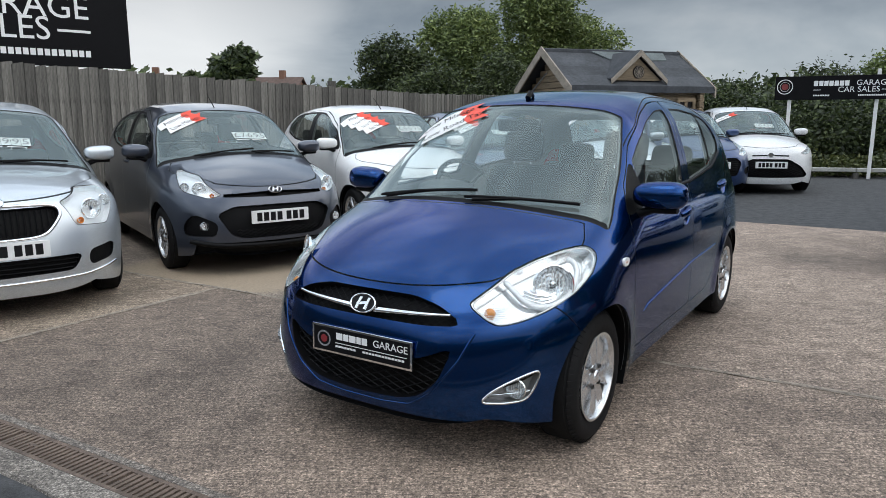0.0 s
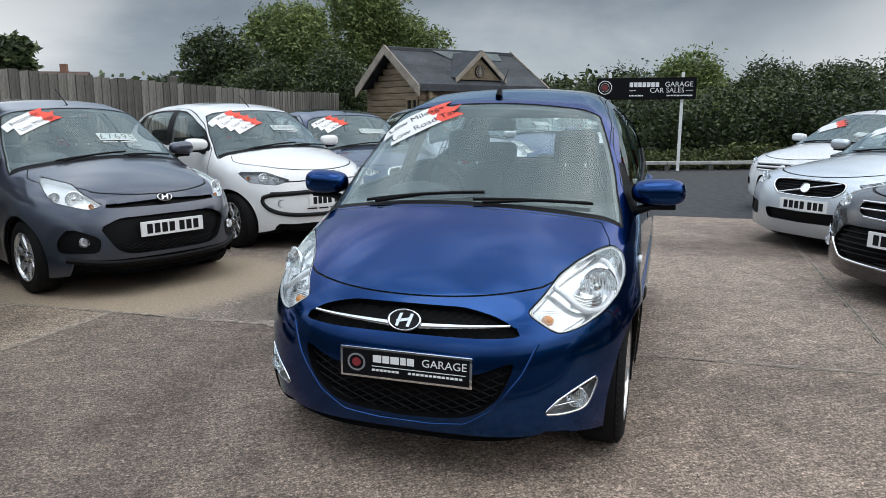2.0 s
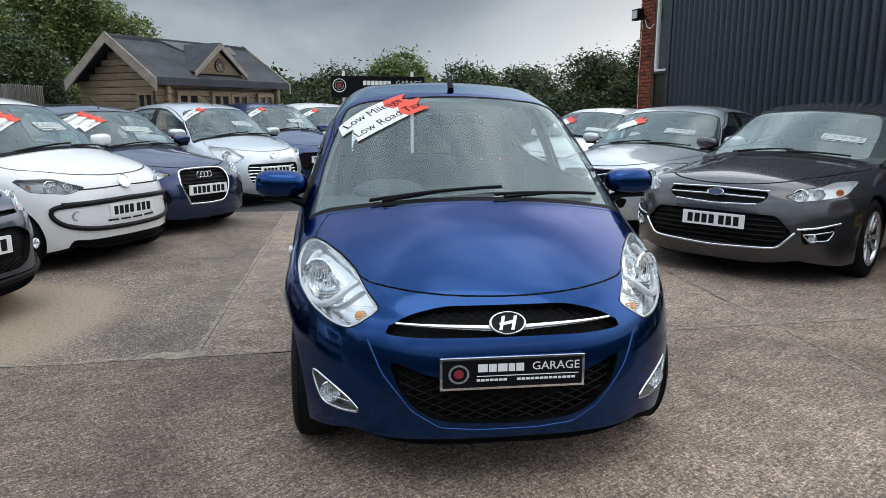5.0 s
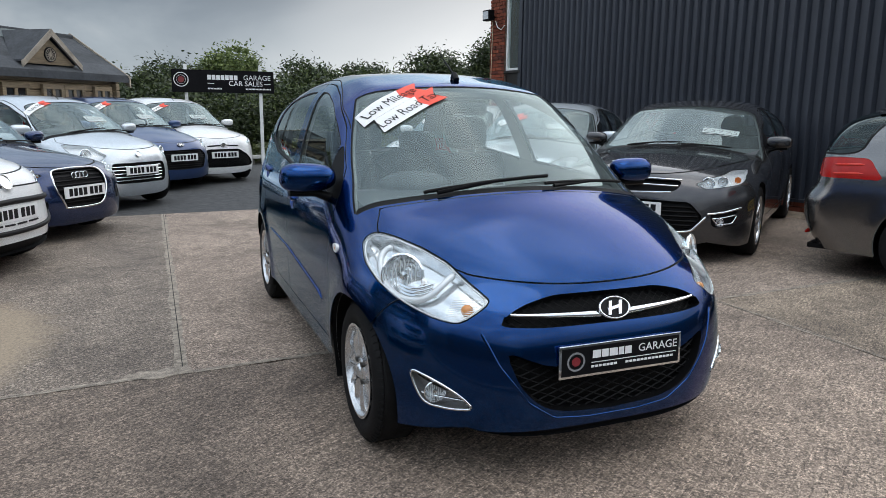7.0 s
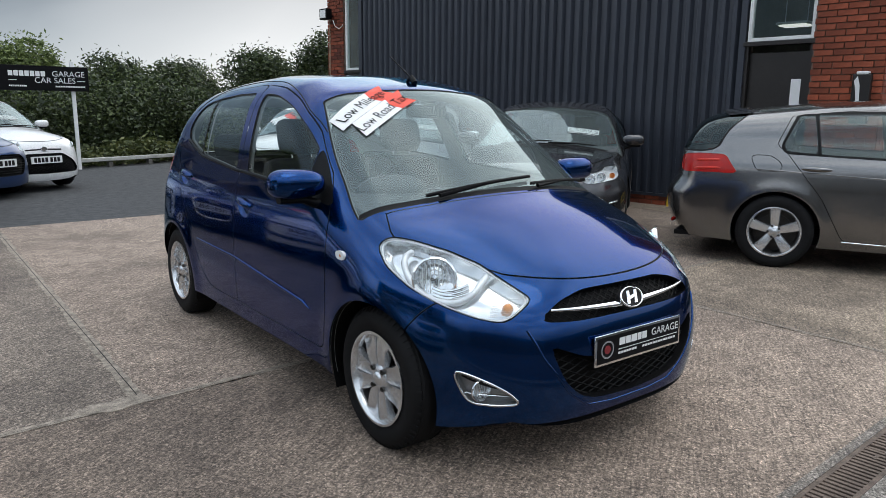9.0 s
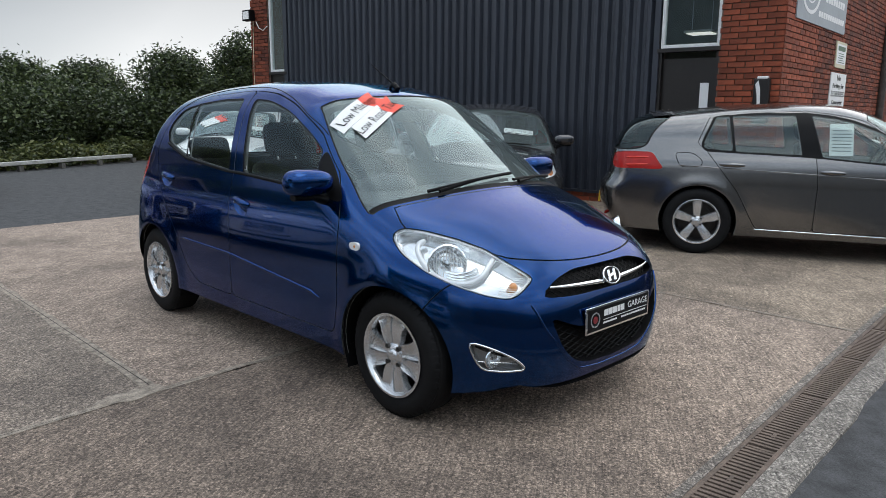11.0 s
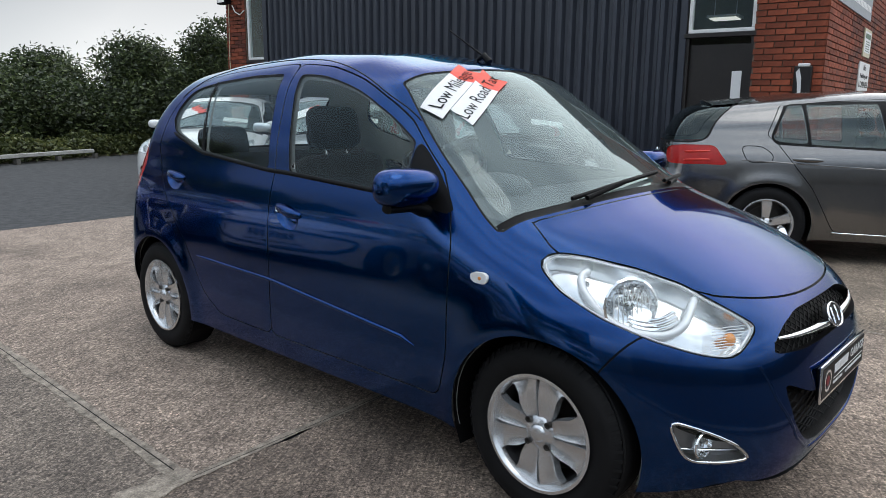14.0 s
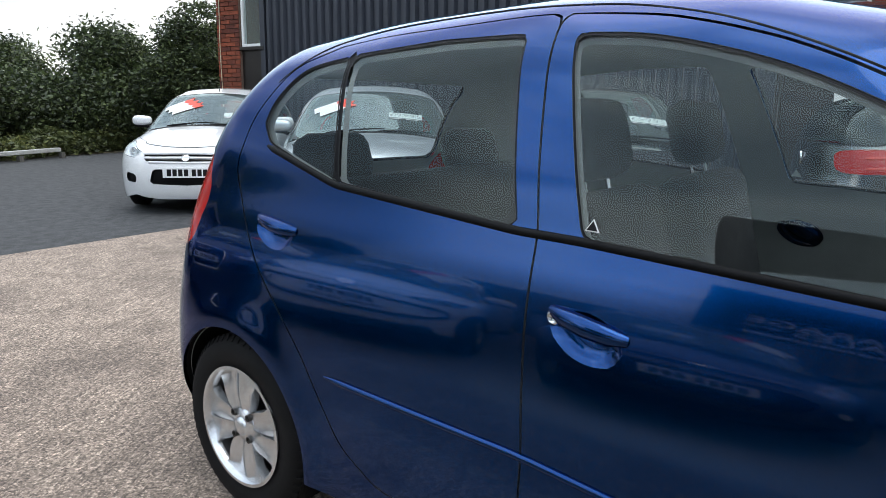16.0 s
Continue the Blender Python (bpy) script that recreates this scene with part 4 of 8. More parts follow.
    for cx in (s["axle"], -s["axle"]):
        for sg in (1, -1):
            gq, n = Geo(), 22
            r = s["arch"] + 0.004
            ang = [radians(-24 + 228 * i / n) for i in range(n + 1)]
            yo = [float(sh.side([cx + r * math.cos(a)], [max(fl + 0.01, s["wheel_r"] + r * math.sin(a) / 1.02)])[0][1]) - 0.012 for a in ang]
            vs = []
            for a, y in zip(ang, yo):
                c, sn = cx + r * math.cos(a), s["wheel_r"] + r * math.sin(a) / 1.02
                vs += [(c, sg * y, sn), (c, sg * 0.40, sn)]
            vs.append((cx, sg * 0.40, s["wheel_r"]))
            fs = [(2 * i, 2 * i + 1, 2 * i + 3, 2 * i + 2) for i in range(n)] + [(2 * i + 1, 2 * n + 2, 2 * i + 3) for i in range(n)]
            part("wheel_housing", gq.add(vs, fs), PLASTIC, car, smooth=50)
            wheel(car, cx, sg * (s["half"] - s.get("inset", 0.095)), sg, s["wheel_r"], s["rim"], s["spokes"], s.get("tyre_w", 0.175))
    interior(car, sh, s)
    for sg in (1, -1):
        P = sh.side(*s["mirror"], sg)[0]
        door_mirror(car, (P[0], P[1] + 0.01 * sg, P[2] + 0.01), sg, s.get("mirror_paint", paint), s.get("mirror_size", 1.0))
    # wipers
    for k, (ya, yb) in enumerate(s.get("wipers", [(-0.45, 0.12), (0.08, 0.58)])):
        ys = np.linspace(ya, yb, 9)
        xs = s["cowl"] - 0.012 - 0.05 * np.linspace(0, 1, 9) - s["sweep"] * ys * ys
        P = sh.over(xs, ys)
        P[:, 2] += 0.018
        part("wiper", Geo().tube(P.tolist(), 0.008, 6).tube([(P[1][0] + 0.012, P[1][1] - 0.02, P[1][2] - 0.012), P[4].tolist()], 0.009, 6), PLASTIC, car, smooth=60)
    for h in s.get("handles", []):
        for sg in (1, -1):
            f = np.array([0, 0.2, 0.5, 0.8, 1.0])
            P = sh.side(h[0] + (h[2] - h[0]) * f, h[1] + (h[3] - h[1]) * f, sg)
            P[:, 1] += sg * np.array([-0.006, 0.006, 0.010, 0.006, -0.006])
            part("door_handle", Geo().tube(P.tolist(), [0.011, 0.018, 0.020, 0.018, 0.011], 12, flat=1.05), s.get("handle_paint", paint), car, smooth=60)
    if s.get("plate"):
        z = s["plate"]
        P = sh.ahead(0.0, z)[0]
        plate(car, (P[0] + s.get("plate_out", 0.02), s.get("plate_y", 0.0), z), (1, 0, s.get("plate_lean", 0.12)), dealer=s.get("dealer", False), h=0.111)
    if s.get("rear_plate"):
        z = s["rear_plate"]
        P = sh.ahead(0.0, z, -1)[0]
        plate(car, (P[0] - 0.012, 0, z), (-1, 0, 0.05), yellow=True)
    for fn in s.get("extras", []):
        fn(car, sh, s)
    return car, sh


def on_front(sh, y, z, out=0.0):
    P = sh.ahead(y, z)
    return P + sh.normal(P) * out


def lattice(sh, poly, spacing, angles, r, depth, flat=1.0):
    """Crossing bars set into a grille opening."""
    g = Geo()
    poly = rounded(poly, 2)
    lo, hi = poly.min(0), poly.max(0)
    lo[0] = -hi[0]
    for ang in angles:
        a = radians(ang)
        dx, dz = math.cos(a), math.sin(a)
        ext = 1.2
        n = int(2 * ext / spacing)
        for i in range(-n // 2, n // 2 + 1):
            t = np.arange(-ext, ext, 0.014)
            y = (lo[0] + hi[0]) / 2 + dx * t - dz * i * spacing
            z = (lo[1] + hi[1]) / 2 + dz * t + dx * i * spacing
            ok = inside_of(np.abs(y), z, poly) < 0.004
            idx = np.where(ok)[0]
            if len(idx) < 2:
                continue
            for run in np.split(idx, np.where(np.diff(idx) > 1)[0] + 1):
                if len(run) >= 2:
                    P = on_front(sh, y[run], z[run], -depth)
                    g.tube(P.tolist(), r, 4, flat=flat)
    return g


def on_lamp(sh, q, z, out=0.0):
    """Points on the front corner, seen along the diagonal."""
    a = math.sqrt(0.5)
    S = np.stack([-q * a + 0.45, q * a + 0.45, z], 1)
    P = sh.cast(S, np.tile([a, a, 0.0], (len(S), 1)), 2.0)
    return P + sh.normal(P) * out


def bar_on_front(sh, ys, zs, r, out, flat=1.0, n=8):
    return Geo().tube(on_front(sh, np.array(ys), np.array(zs), out).tolist(), r, n, flat=flat)


def badge(car, sh, y, z, w, h, name="badge", mat=None):
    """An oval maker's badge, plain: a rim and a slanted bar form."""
    P, = sh.ahead(y, z)
    n = Vector(sh.normal(P[None])[0])
    side = Vector((0, 0, 1)).cross(n).normalized()
    up = n.cross(side)
    m = Matrix((side, up, n)).transposed().to_4x4()
    m.translation = Vector(P) + n * 0.012
    b = new(name)
    b.parent = car
    b.matrix_basis = m
    sc = Matrix.Diagonal((w, h, 1, 1))
    part("badge_back", Geo().lathe([(0.0, 0.002), (0.92, 0.002), (0.95, -0.012)], 32, sc), BLACKP if not mat else mat, b, smooth=40)
    ring = [(0.93 + 0.08 * math.cos(a), 0.004 + 0.005 * math.sin(a)) for a in np.linspace(0, 2 * math.pi, 9)[:-1]]
    part("badge_rim", Geo().lathe(ring, 32, sc, True), CHROME, b, smooth=60)
    if not mat:
        g = Geo()
        for x0 in (-0.42, 0.22):
            g.add([(w * (x0 - 0.10), -h * 0.62, 0.004), (w * (x0 + 0.14), -h * 0.62, 0.004), (w * (x0 + 0.34), h * 0.62, 0.004), (w * (x0 + 0.10), h * 0.62, 0.004),
                   (w * (x0 - 0.07), -h * 0.6, 0.008), (w * (x0 + 0.11), -h * 0.6, 0.008), (w * (x0 + 0.31), h * 0.6, 0.008), (w * (x0 + 0.13), h * 0.6, 0.008)],
                  [(4, 5, 6, 7), (0, 1, 5, 4), (1, 2, 6, 5), (2, 3, 7, 6), (3, 0, 4, 7)])
        g.box((-0.45 * w, -0.12 * h, 0.004), (0.45 * w, 0.14 * h, 0.007), Matrix.Rotation(radians(12), 4, "Z"))
        part("badge_form", g, CHROME, b)
    return b


def bowl(parent, sh, y, z, r, depth=0.05, out=-0.012, tilt=(1, 0.25, 0), name="reflector", sg=1, mat=None, bulb=True):
    """A round lamp reflector behind its lens."""
    P, = sh.ahead(y, z)
    n = Vector(tilt).normalized()
    n.y *= 1
    side = Vector((0, 0, 1)).cross(n).normalized()
    up = n.cross(side)
    m = Matrix((side, up, n)).transposed().to_4x4()
    m.translation = Vector(P) + Vector(sh.normal(P[None])[0]) * out
    if sg < 0:
        m = Matrix.Diagonal((1, -1, 1, 1)) @ m
    q = [(r * 1.12, 0.002), (r * 1.04, 0.006), (r, 0.0), (r * 0.92, -depth * 0.35), (r * 0.7, -depth * 0.7), (r * 0.3, -depth), (0.0, -depth)]
    b = part(name, Geo().lathe(q if mat else q[:3] + [(r * (1 - 0.985 * f ** 1.6), -depth * math.sin(f * 1.5)) for f in (0.12, 0.26, 0.42, 0.58, 0.74, 0.9, 1.0)], 28 if mat else 18, m), mat or LAMPIN, parent, smooth=50 if mat else 8)
    if bulb:
        part("bulb", Geo().lathe([(0.0, -depth * 0.1), (r * 0.2, -depth * 0.15), (r * 0.24, -depth * 0.6), (r * 0.2, -depth)], 14, m), CHROME, b, smooth=50)
        g = Geo()
        for k in range(7):
            a = radians(-60 + 20 * k)
            g.box((-0.0012, -r * 0.75, -depth * 0.35), (0.0012, r * 0.75, -depth * 0.3), m @ Matrix.Translation((r * 0.12 * (k - 3) * 1.6, 0, 0)) @ Matrix.Scale(max(0.3, math.cos(a * 0.9)), 4, (0, 1, 0)))
        part("reflector_rib", g, SATIN, b)
    return b


HERO = dict(
    paint=BLUE, axle=1.19, wheel_r=0.283, rim=0.185, arch=0.322, half=0.7975, front=1.84, rear=1.725, floor=0.215, cell=0.024,
    top=[(2.0, 0.66), (1.84, 0.740), (1.70, 0.795), (1.45, 0.885), (1.16, 0.972), (0.465, 1.430), (0.1, 1.500), (-0.4, 1.52), (-0.9, 1.495), (-1.35, 1.44), (-1.75, 1.36)],
    nose=[(0.10, -0.09), (0.22, -0.025), (0.40, 0.0), (0.55, -0.025), (0.65, -0.07), (0.75, -0.15), (0.85, -0.30), (1.0, -0.5)],
    tail=[(0.2, -0.10), (0.35, 0.0), (0.55, 0.0), (0.75, -0.05), (1.0, -0.12), (1.2, -0.22), (1.4, -0.36)],
    side=[(0.10, -0.045), (0.22, -0.020), (0.45, -0.004), (0.65, 0.0), (0.82, -0.012), (0.93, -0.036), (0.99, -0.060), (1.10, -0.086), (1.2, -0.124), (1.32, -0.176), (1.45, -0.245)],
    plan=[(-1.8, -0.06), (-1.3, -0.010), (-0.5, 0.0), (0.6, 0.0), (1.2, 0.008), (1.6, 0.0), (1.85, -0.03)],
    sill=[(-1.9, 0.24), (-1.3, 0.22), (-0.8, 0.215), (0.8, 0.215), (1.3, 0.18), (1.9, 0.165)],
    sweep=0.35, crown=0.15, front_curve=0.46, front_pow=3.7, round_end=0.13, rear_curve=0.16, inset=0.118, cowl=1.165, roof_x=0.465, screen_edge=0.045, joint=0.0026, frit=0.028, screen_trim=0.007,
    windows=[arched([(0.60, 0.968), (0.568, 1.141), (0.41, 1.236), (0.207, 1.322), (-0.03, 1.38), (-0.205, 1.393), (-0.08, 1.003)], 1, 5),
             [(-0.235, 1.007), (-0.335, 1.398), (-0.575, 1.395), (-0.87, 1.37), (-0.78, 1.055)],
             arched([(-0.800, 1.052), (-0.888, 1.365), (-1.040, 1.335), (-1.115, 1.255), (-1.135, 1.19), (-1.09, 1.14)], 1, 4)],
    blanks=[[(-0.770, 1.04), (-0.866, 1.385), (-0.900, 1.38), (-0.805, 1.04)], [(0.606, 0.950), (0.574, 1.150), (0.62, 1.125), (0.70, 1.055), (0.805, 0.945), (0.815, 0.915)]],
    rear_glass=[(-0.6, 1.02), (0.52, 1.02), (0.50, 1.34), (-0.6, 1.36)],
    pockets=[("headlamp", 45, [(-0.322, 0.830), (-0.297, 0.80), (-0.345, 0.740), (-0.45, 0.680), (-0.58, 0.633), (-0.70, 0.602), (-0.785, 0.590), (-0.82, 0.598), (-0.862, 0.632), (-0.895, 0.662), (-0.842, 0.693), (-0.70, 0.766), (-0.58, 0.802), (-0.45, 0.828), (-0.37, 0.836)], 0.05, LAMPGREY, True, 2),
             ("upper_grille", "front", [(-0.5, 0.678), (0.0, 0.678), (0.22, 0.678), (0.34, 0.652), (0.415, 0.612), (0.430, 0.588), (0.30, 0.580), (0.0, 0.578), (-0.5, 0.578)], 0.045, PLASTIC, False, 2),
             ("lower_grille", "front", [(-0.5, 0.45), (0.27, 0.45), (0.42, 0.51), (0.37, 0.38), (0.29, 0.305), (0.20, 0.278), (0.0, 0.266), (-0.5, 0.266)], 0.05, PLASTIC, False, 2),
             ("fog_lamp", "front", [(0.51, 0.299), (0.549, 0.344), (0.602, 0.379), (0.655, 0.406), (0.683, 0.415), (0.68, 0.383), (0.662, 0.328), (0.642, 0.297), (0.576, 0.292)], 0.035, GREYLAMP, True, 1),
             # front skirt: black lower lip, its black also painting the shade under the bumper
             ("front_skirt", "front", [(-0.5, 0.206), (0.42, 0.212), (0.60, 0.225), (0.62, 0.16), (0.62, 0.05), (-0.5, 0.05)], 0.012, PLASTIC, False, 2),
             ("tail_lamp", -45, [(-0.50, 1.105), (-0.43, 0.97), (-0.45, 0.83), (-0.60, 0.78), (-0.78, 0.80), (-0.74, 1.0), (-0.62, 1.11)], 0.003, REDLENS, False, 2),
             ("handle_cup", "side", [(-0.132, 0.848), (-0.084, 0.872), (-0.019, 0.872), (0.037, 0.835), (0.034, 0.788), (-0.017, 0.768), (-0.091, 0.789)], 0.020, BLUE, False, 2),
             ("handle_recess", "side", [(-1.086, 0.919), (-1.05, 0.950), (-0.916, 0.930), (-0.908, 0.888), (-0.97, 0.851), (-1.05, 0.875)], 0.020, BLUE, False, 2)],
    middle=("upper_grille", "lower_grille", "front_skirt"), hood_edge=(0.703, 0.15),
    panels=[("bonnet", "bonnet", [(0.5, 0.58), (0.98, 0.595), (1.17, 0.68), (1.30, 0.66), (1.45, 0.57), (1.60, 0.46), (2.0, 0.46), (2.0, -1.0), (0.5, -1.0)]),
            ("front_door", "side", [(0.80, 0.30), (0.84, 0.45), (0.845, 0.82), (0.80, 0.94), (0.69, 1.09), (0.57, 1.183), (0.49, 1.234), (0.41, 1.279), (0.305, 1.328), (0.20, 1.368), (0.085, 1.400), (-0.03, 1.425), (-0.27, 1.45), (-0.18, 1.0), (-0.165, 0.55), (-0.18, 0.30)]),
            ("rear_door", "side", [(-0.18, 0.30), (-0.165, 0.55), (-0.18, 1.0), (-0.27, 1.45), (-0.6, 1.445), (-0.93, 1.41), (-1.10, 1.35), (-1.20, 1.20), (-1.23, 1.06), (-1.05, 0.80), (-0.87, 0.61), (-0.72, 0.38), (-0.59, 0.305)]),
            ("front_bumper", 45, [(-1.6, 0.95), (-0.80, 0.95), (-0.62, 0.66), (-0.555, 0.645), (-0.494, 0.60), (-0.435, 0.531), (-0.40, 0.45), (-0.40, 0.0), (-1.6, 0.0)])],
    spokes=(4, "petal", 0.0, 0.0), trim=0.005, mirror=(0.70, 0.945), handles=[(-0.120, 0.862, 0.042, 0.834), (-1.074, 0.936, -0.905, 0.914)], plate=0.462, plate_out=0.004, plate_y=0.014, plate_lean=0.02, dealer=True, seat_x=0.1, rear_seat_x=-0.95,
)


def hero_extras(car, sh, s):
    up = [q for q in s["pockets"] if q[0] == "upper_grille"][0][2]
    lo = [q for q in s["pockets"] if q[0] == "lower_grille"][0][2]
    part("grille_mesh", lattice(sh, up, 0.022, (35, -35), 0.0024, 0.030), PLASTIC, car)
    part("grille_mesh", lattice(sh, lo, 0.030, (24, -24), 0.0032, 0.032), PLASTIC, car)
    ys = np.linspace(0.055, 0.385, 12)
    for sg in (1, -1):
        zs = 0.606 + 0.020 * (ys / 0.4)
        part("grille_bar", bar_on_front(sh, sg * ys, zs, [0.017 - 0.010 * i / 11 for i in range(12)], -0.004, 0.8), CHROME, car, smooth=60)
    badge(car, sh, 0.0, 0.620, 0.066, 0.041)
    lamps = [o for o in car.children if o.name.startswith("headlamp")]
    for ob, sg in zip(lamps, (1, -1)):
        side = np.array([1, sg, 1])
        bowl(ob, sh, 0.668, 0.722, 0.075, 0.05, -0.016, (1, 0.75, 0.15), sg=sg)
        # satin band sweeping round the main reflector
        q, z = np.array([-0.735, -0.706, -0.674, -0.602, -0.487, -0.414, -0.405, -0.445]), np.array([0.745, 0.712, 0.668, 0.640, 0.660, 0.735, 0.790, 0.805])
        f, h = np.linspace(0, 1, 40), np.linspace(0, 1, 8)
        qs, zs = np.interp(f, h, q), np.interp(f, h, z)
        k = np.ones(7) / 7
        qs[3:-3], zs[3:-3] = np.convolve(qs, k, "valid"), np.convolve(zs, k, "valid")
        part("satin_band", Geo().tube((on_lamp(sh, qs, zs, -0.018) * side).tolist(), [0.004] + [0.0125] * 38 + [0.004], 8), SATIN, ob, smooth=60)
        # stepped inner reflector under the main one
        for n_, (dq, dz) in enumerate(((0.0, 0.0), (0.012, 0.012), (0.024, 0.024))):
            q2, z2 = np.linspace(-0.672, -0.535, 10) + dq * 0.3, 0.706 - 0.040 * np.sin(np.linspace(0.15, 1.0, 10) * 2.2) + dz
            part("reflector_step", Geo().tube((on_lamp(sh, q2, z2, -0.030) * side).tolist(), 0.007, 6), LAMPIN, ob, smooth=60)
        # indicator: ribbed reflector with an orange bulb
        c = on_lamp(sh, np.array([-0.815]), np.array([0.643]), -0.030)[0] * side
        ind = part("indicator", Geo().ball(c, (0.018, 0.023, 0.020)), AMBER, ob, "orange indicator bulb", smooth=60)
        for n_ in range(9):
            q2 = np.array([-0.870, -0.815, -0.760])
            z2 = 0.672 - 0.007 * n_ + np.array([0.0, 0.0, -0.004])
            q2 = q2 + 0.006 * n_ * np.array([1.0, 0.6, 0.3])
            part("indicator_rib", Geo().tube((on_lamp(sh, q2, z2, -0.017) * side).tolist(), 0.0013, 4), SATIN, ind)
        # thin chrome lines round the lens
        poly = rounded([p for p in s["pockets"] if p[0] == "headlamp"][0][2], 3)
        poly = poly.mean(0) + (poly - poly.mean(0)) * 0.965
        poly = np.concatenate([poly, poly[:1]])
        part("lamp_edge", Geo().tube((on_lamp(sh, poly[:, 0], poly[:, 1], -0.007) * side).tolist(), 0.0035, 6), SATIN, ob, smooth=60)
    for ob, sg in zip([o for o in car.children if o.name.startswith("fog_lamp")], (1, -1)):
        bowl(ob, sh, 0.622, 0.345, 0.036, 0.03, -0.008, (1, 0.2, 0), "fog_reflector", sg)
        q_ = np.linspace(0.545, 0.672, 6)
        part("fog_shelf", bar_on_front(sh, sg * q_, 0.325 + 0.04 * (q_ - 0.545), 0.005, -0.014, 0.7), CHROME, ob, smooth=60)
        q_ = np.linspace(0.57, 0.67, 6)
        part("fog_shade", bar_on_front(sh, sg * q_, 0.352 + 0.42 * (q_ - 0.57), [0.006, 0.012, 0.014, 0.013, 0.011, 0.006], -0.020, 0.8), PLASTIC, ob, smooth=60)
        poly = rounded([p for p in s["pockets"] if p[0] == "fog_lamp"][0][2], 2, 0.012)
        poly = np.concatenate([poly, poly[:1]])
        part("fog_surround", bar_on_front(sh, sg * poly[:, 0], poly[:, 1], 0.0048, 0.0), CHROME, ob, smooth=60)
    for sg in (1, -1):
        P = sh.side([0.975], [0.743], sg)[0]
        hexa = rounded([(-0.037, 0.002), (-0.025, 0.017), (0.024, 0.019), (0.036, 0.002), (0.026, -0.018), (-0.024, -0.016)], 2, 0.008)
        rp = part("side_repeater", Geo().prism(hexa.tolist(), pose(P[0], P[1] - sg * 0.004, P[2], 90, 0, 0), -sg * 0.012), WHITEP, car, "clear side repeater lens")
        part("repeater_bulb", Geo().ball((P[0] + 0.004, P[1] + sg * 0.006, P[2]), (0.008, 0.004, 0.007)), AMBER, rp, smooth=60)
        x = np.linspace(-0.77, 0.69, 24)
        z = np.interp(x, [-0.77, -0.17, 0.18, 0.55, 0.64, 0.69], [0.560, 0.547, 0.515, 0.482, 0.474, 0.455])
        part("side_moulding", Geo().tube((sh.side(x, z, sg)).tolist(), [0.003] + [0.009] * 22 + [0.003], 8), s["paint"], car, smooth=60)
        P = sh.side([-0.112], [0.850], sg)[0]
        part("door_lock", Geo().lathe([(0.0, 0.004), (0.008, 0.004), (0.011, 0.006), (0.014, 0.004), (0.015, -0.01)], 18, pose(P[0], P[1] - sg * 0.001, P[2], -90 * sg, 0, 0)), CHROME, car, smooth=40)
        tri_ = sh.side([-0.082, -0.050, -0.066], [1.016, 1.015, 1.040], sg)
        st_ = part("warning_sticker", Geo().add((tri_ - [0, sg * 0.003, 0]).tolist(), [(0, 1, 2)]), WHITEP, car, "small triangular warning sticker on the glass")
        m_ = tri_.mean(0)
        part("sticker_mark", Geo().add((m_ + (tri_ - m_) * 0.74 - [0, sg * 0.0015, 0]).tolist(), [(0, 1, 2)]), BLACKP, st_)
        # thin black tube added for the dark gap between roof and door frames
        x = np.array([0.60, 0.50, 0.40, 0.20, -0.03, -0.27, -0.60, -0.93, -1.10, -1.22])
        z = np.array([1.175, 1.245, 1.293, 1.382, 1.446, 1.470, 1.465, 1.432, 1.372, 1.20])
        f, h, k = np.linspace(0, 1, 90), np.linspace(0, 1, 10), np.ones(13) / 13
        xs, zs = np.interp(f, h, x), np.interp(f, h, z)
        xs, zs = np.convolve(xs, k, "valid"), np.convolve(zs, k, "valid")
        part("drip_rail", Geo().tube((sh.side(xs, zs, sg) - [0, sg * 0.002, 0]).tolist(), 0.0033, 6), RUBBER, car, smooth=60)
        # rubber strip along the foot of the side windows
        x = np.interp(np.linspace(0, 1, 60), [0, 0.4, 0.5, 0.82, 1], [0.60, -0.08, -0.235, -0.79, -1.095])
        z = np.interp(x, [-1.095, -0.79, -0.235, -0.08, 0.60], [1.128, 1.045, 0.999, 0.995, 0.960])
        part("belt_strip", Geo().tube((sh.side(x, z, sg) + [0, sg * 0.001, 0]).tolist(), [0.004] + [0.0095] * 58 + [0.004], 8), PLASTIC, car, smooth=60)
    # crease round the mouth of the bumper
    ys = np.array([-0.485, -0.44, -0.34, -0.24, -0.10, 0.10, 0.24, 0.34, 0.44, 0.485])
    zs = np.array([0.565, 0.46, 0.325, 0.258, 0.243, 0.243, 0.258, 0.325, 0.46, 0.565])
    f, h = np.linspace(0, 1, 60), np.linspace(0, 1, 10)
    part("bumper_crease", bar_on_front(sh, np.interp(f, h, ys), np.interp(f, h, zs), 0.0055, -0.0015), s["paint"], car, smooth=60)
    P, = sh.over([0.33], [0.0])
    a = part("aerial", Geo().tube([P + [0.03, 0, 0.0], P + [0.0, 0, 0.028], P + [-0.035, 0, 0.012]], [0.016, 0.016, 0.008], 10), PLASTIC, car, smooth=60)
    part("aerial_rod", Geo().tube([P + [0.0, 0, 0.025], P + [-0.20, 0, 0.145]], [0.005, 0.0028], 8), PLASTIC, a, smooth=60)
    stickers(car, sh, s, ["Low Mileage", "Low Road Tax"], (-0.410, 0.700), None, 35, 1.05)


HERO["extras"] = [hero_extras]

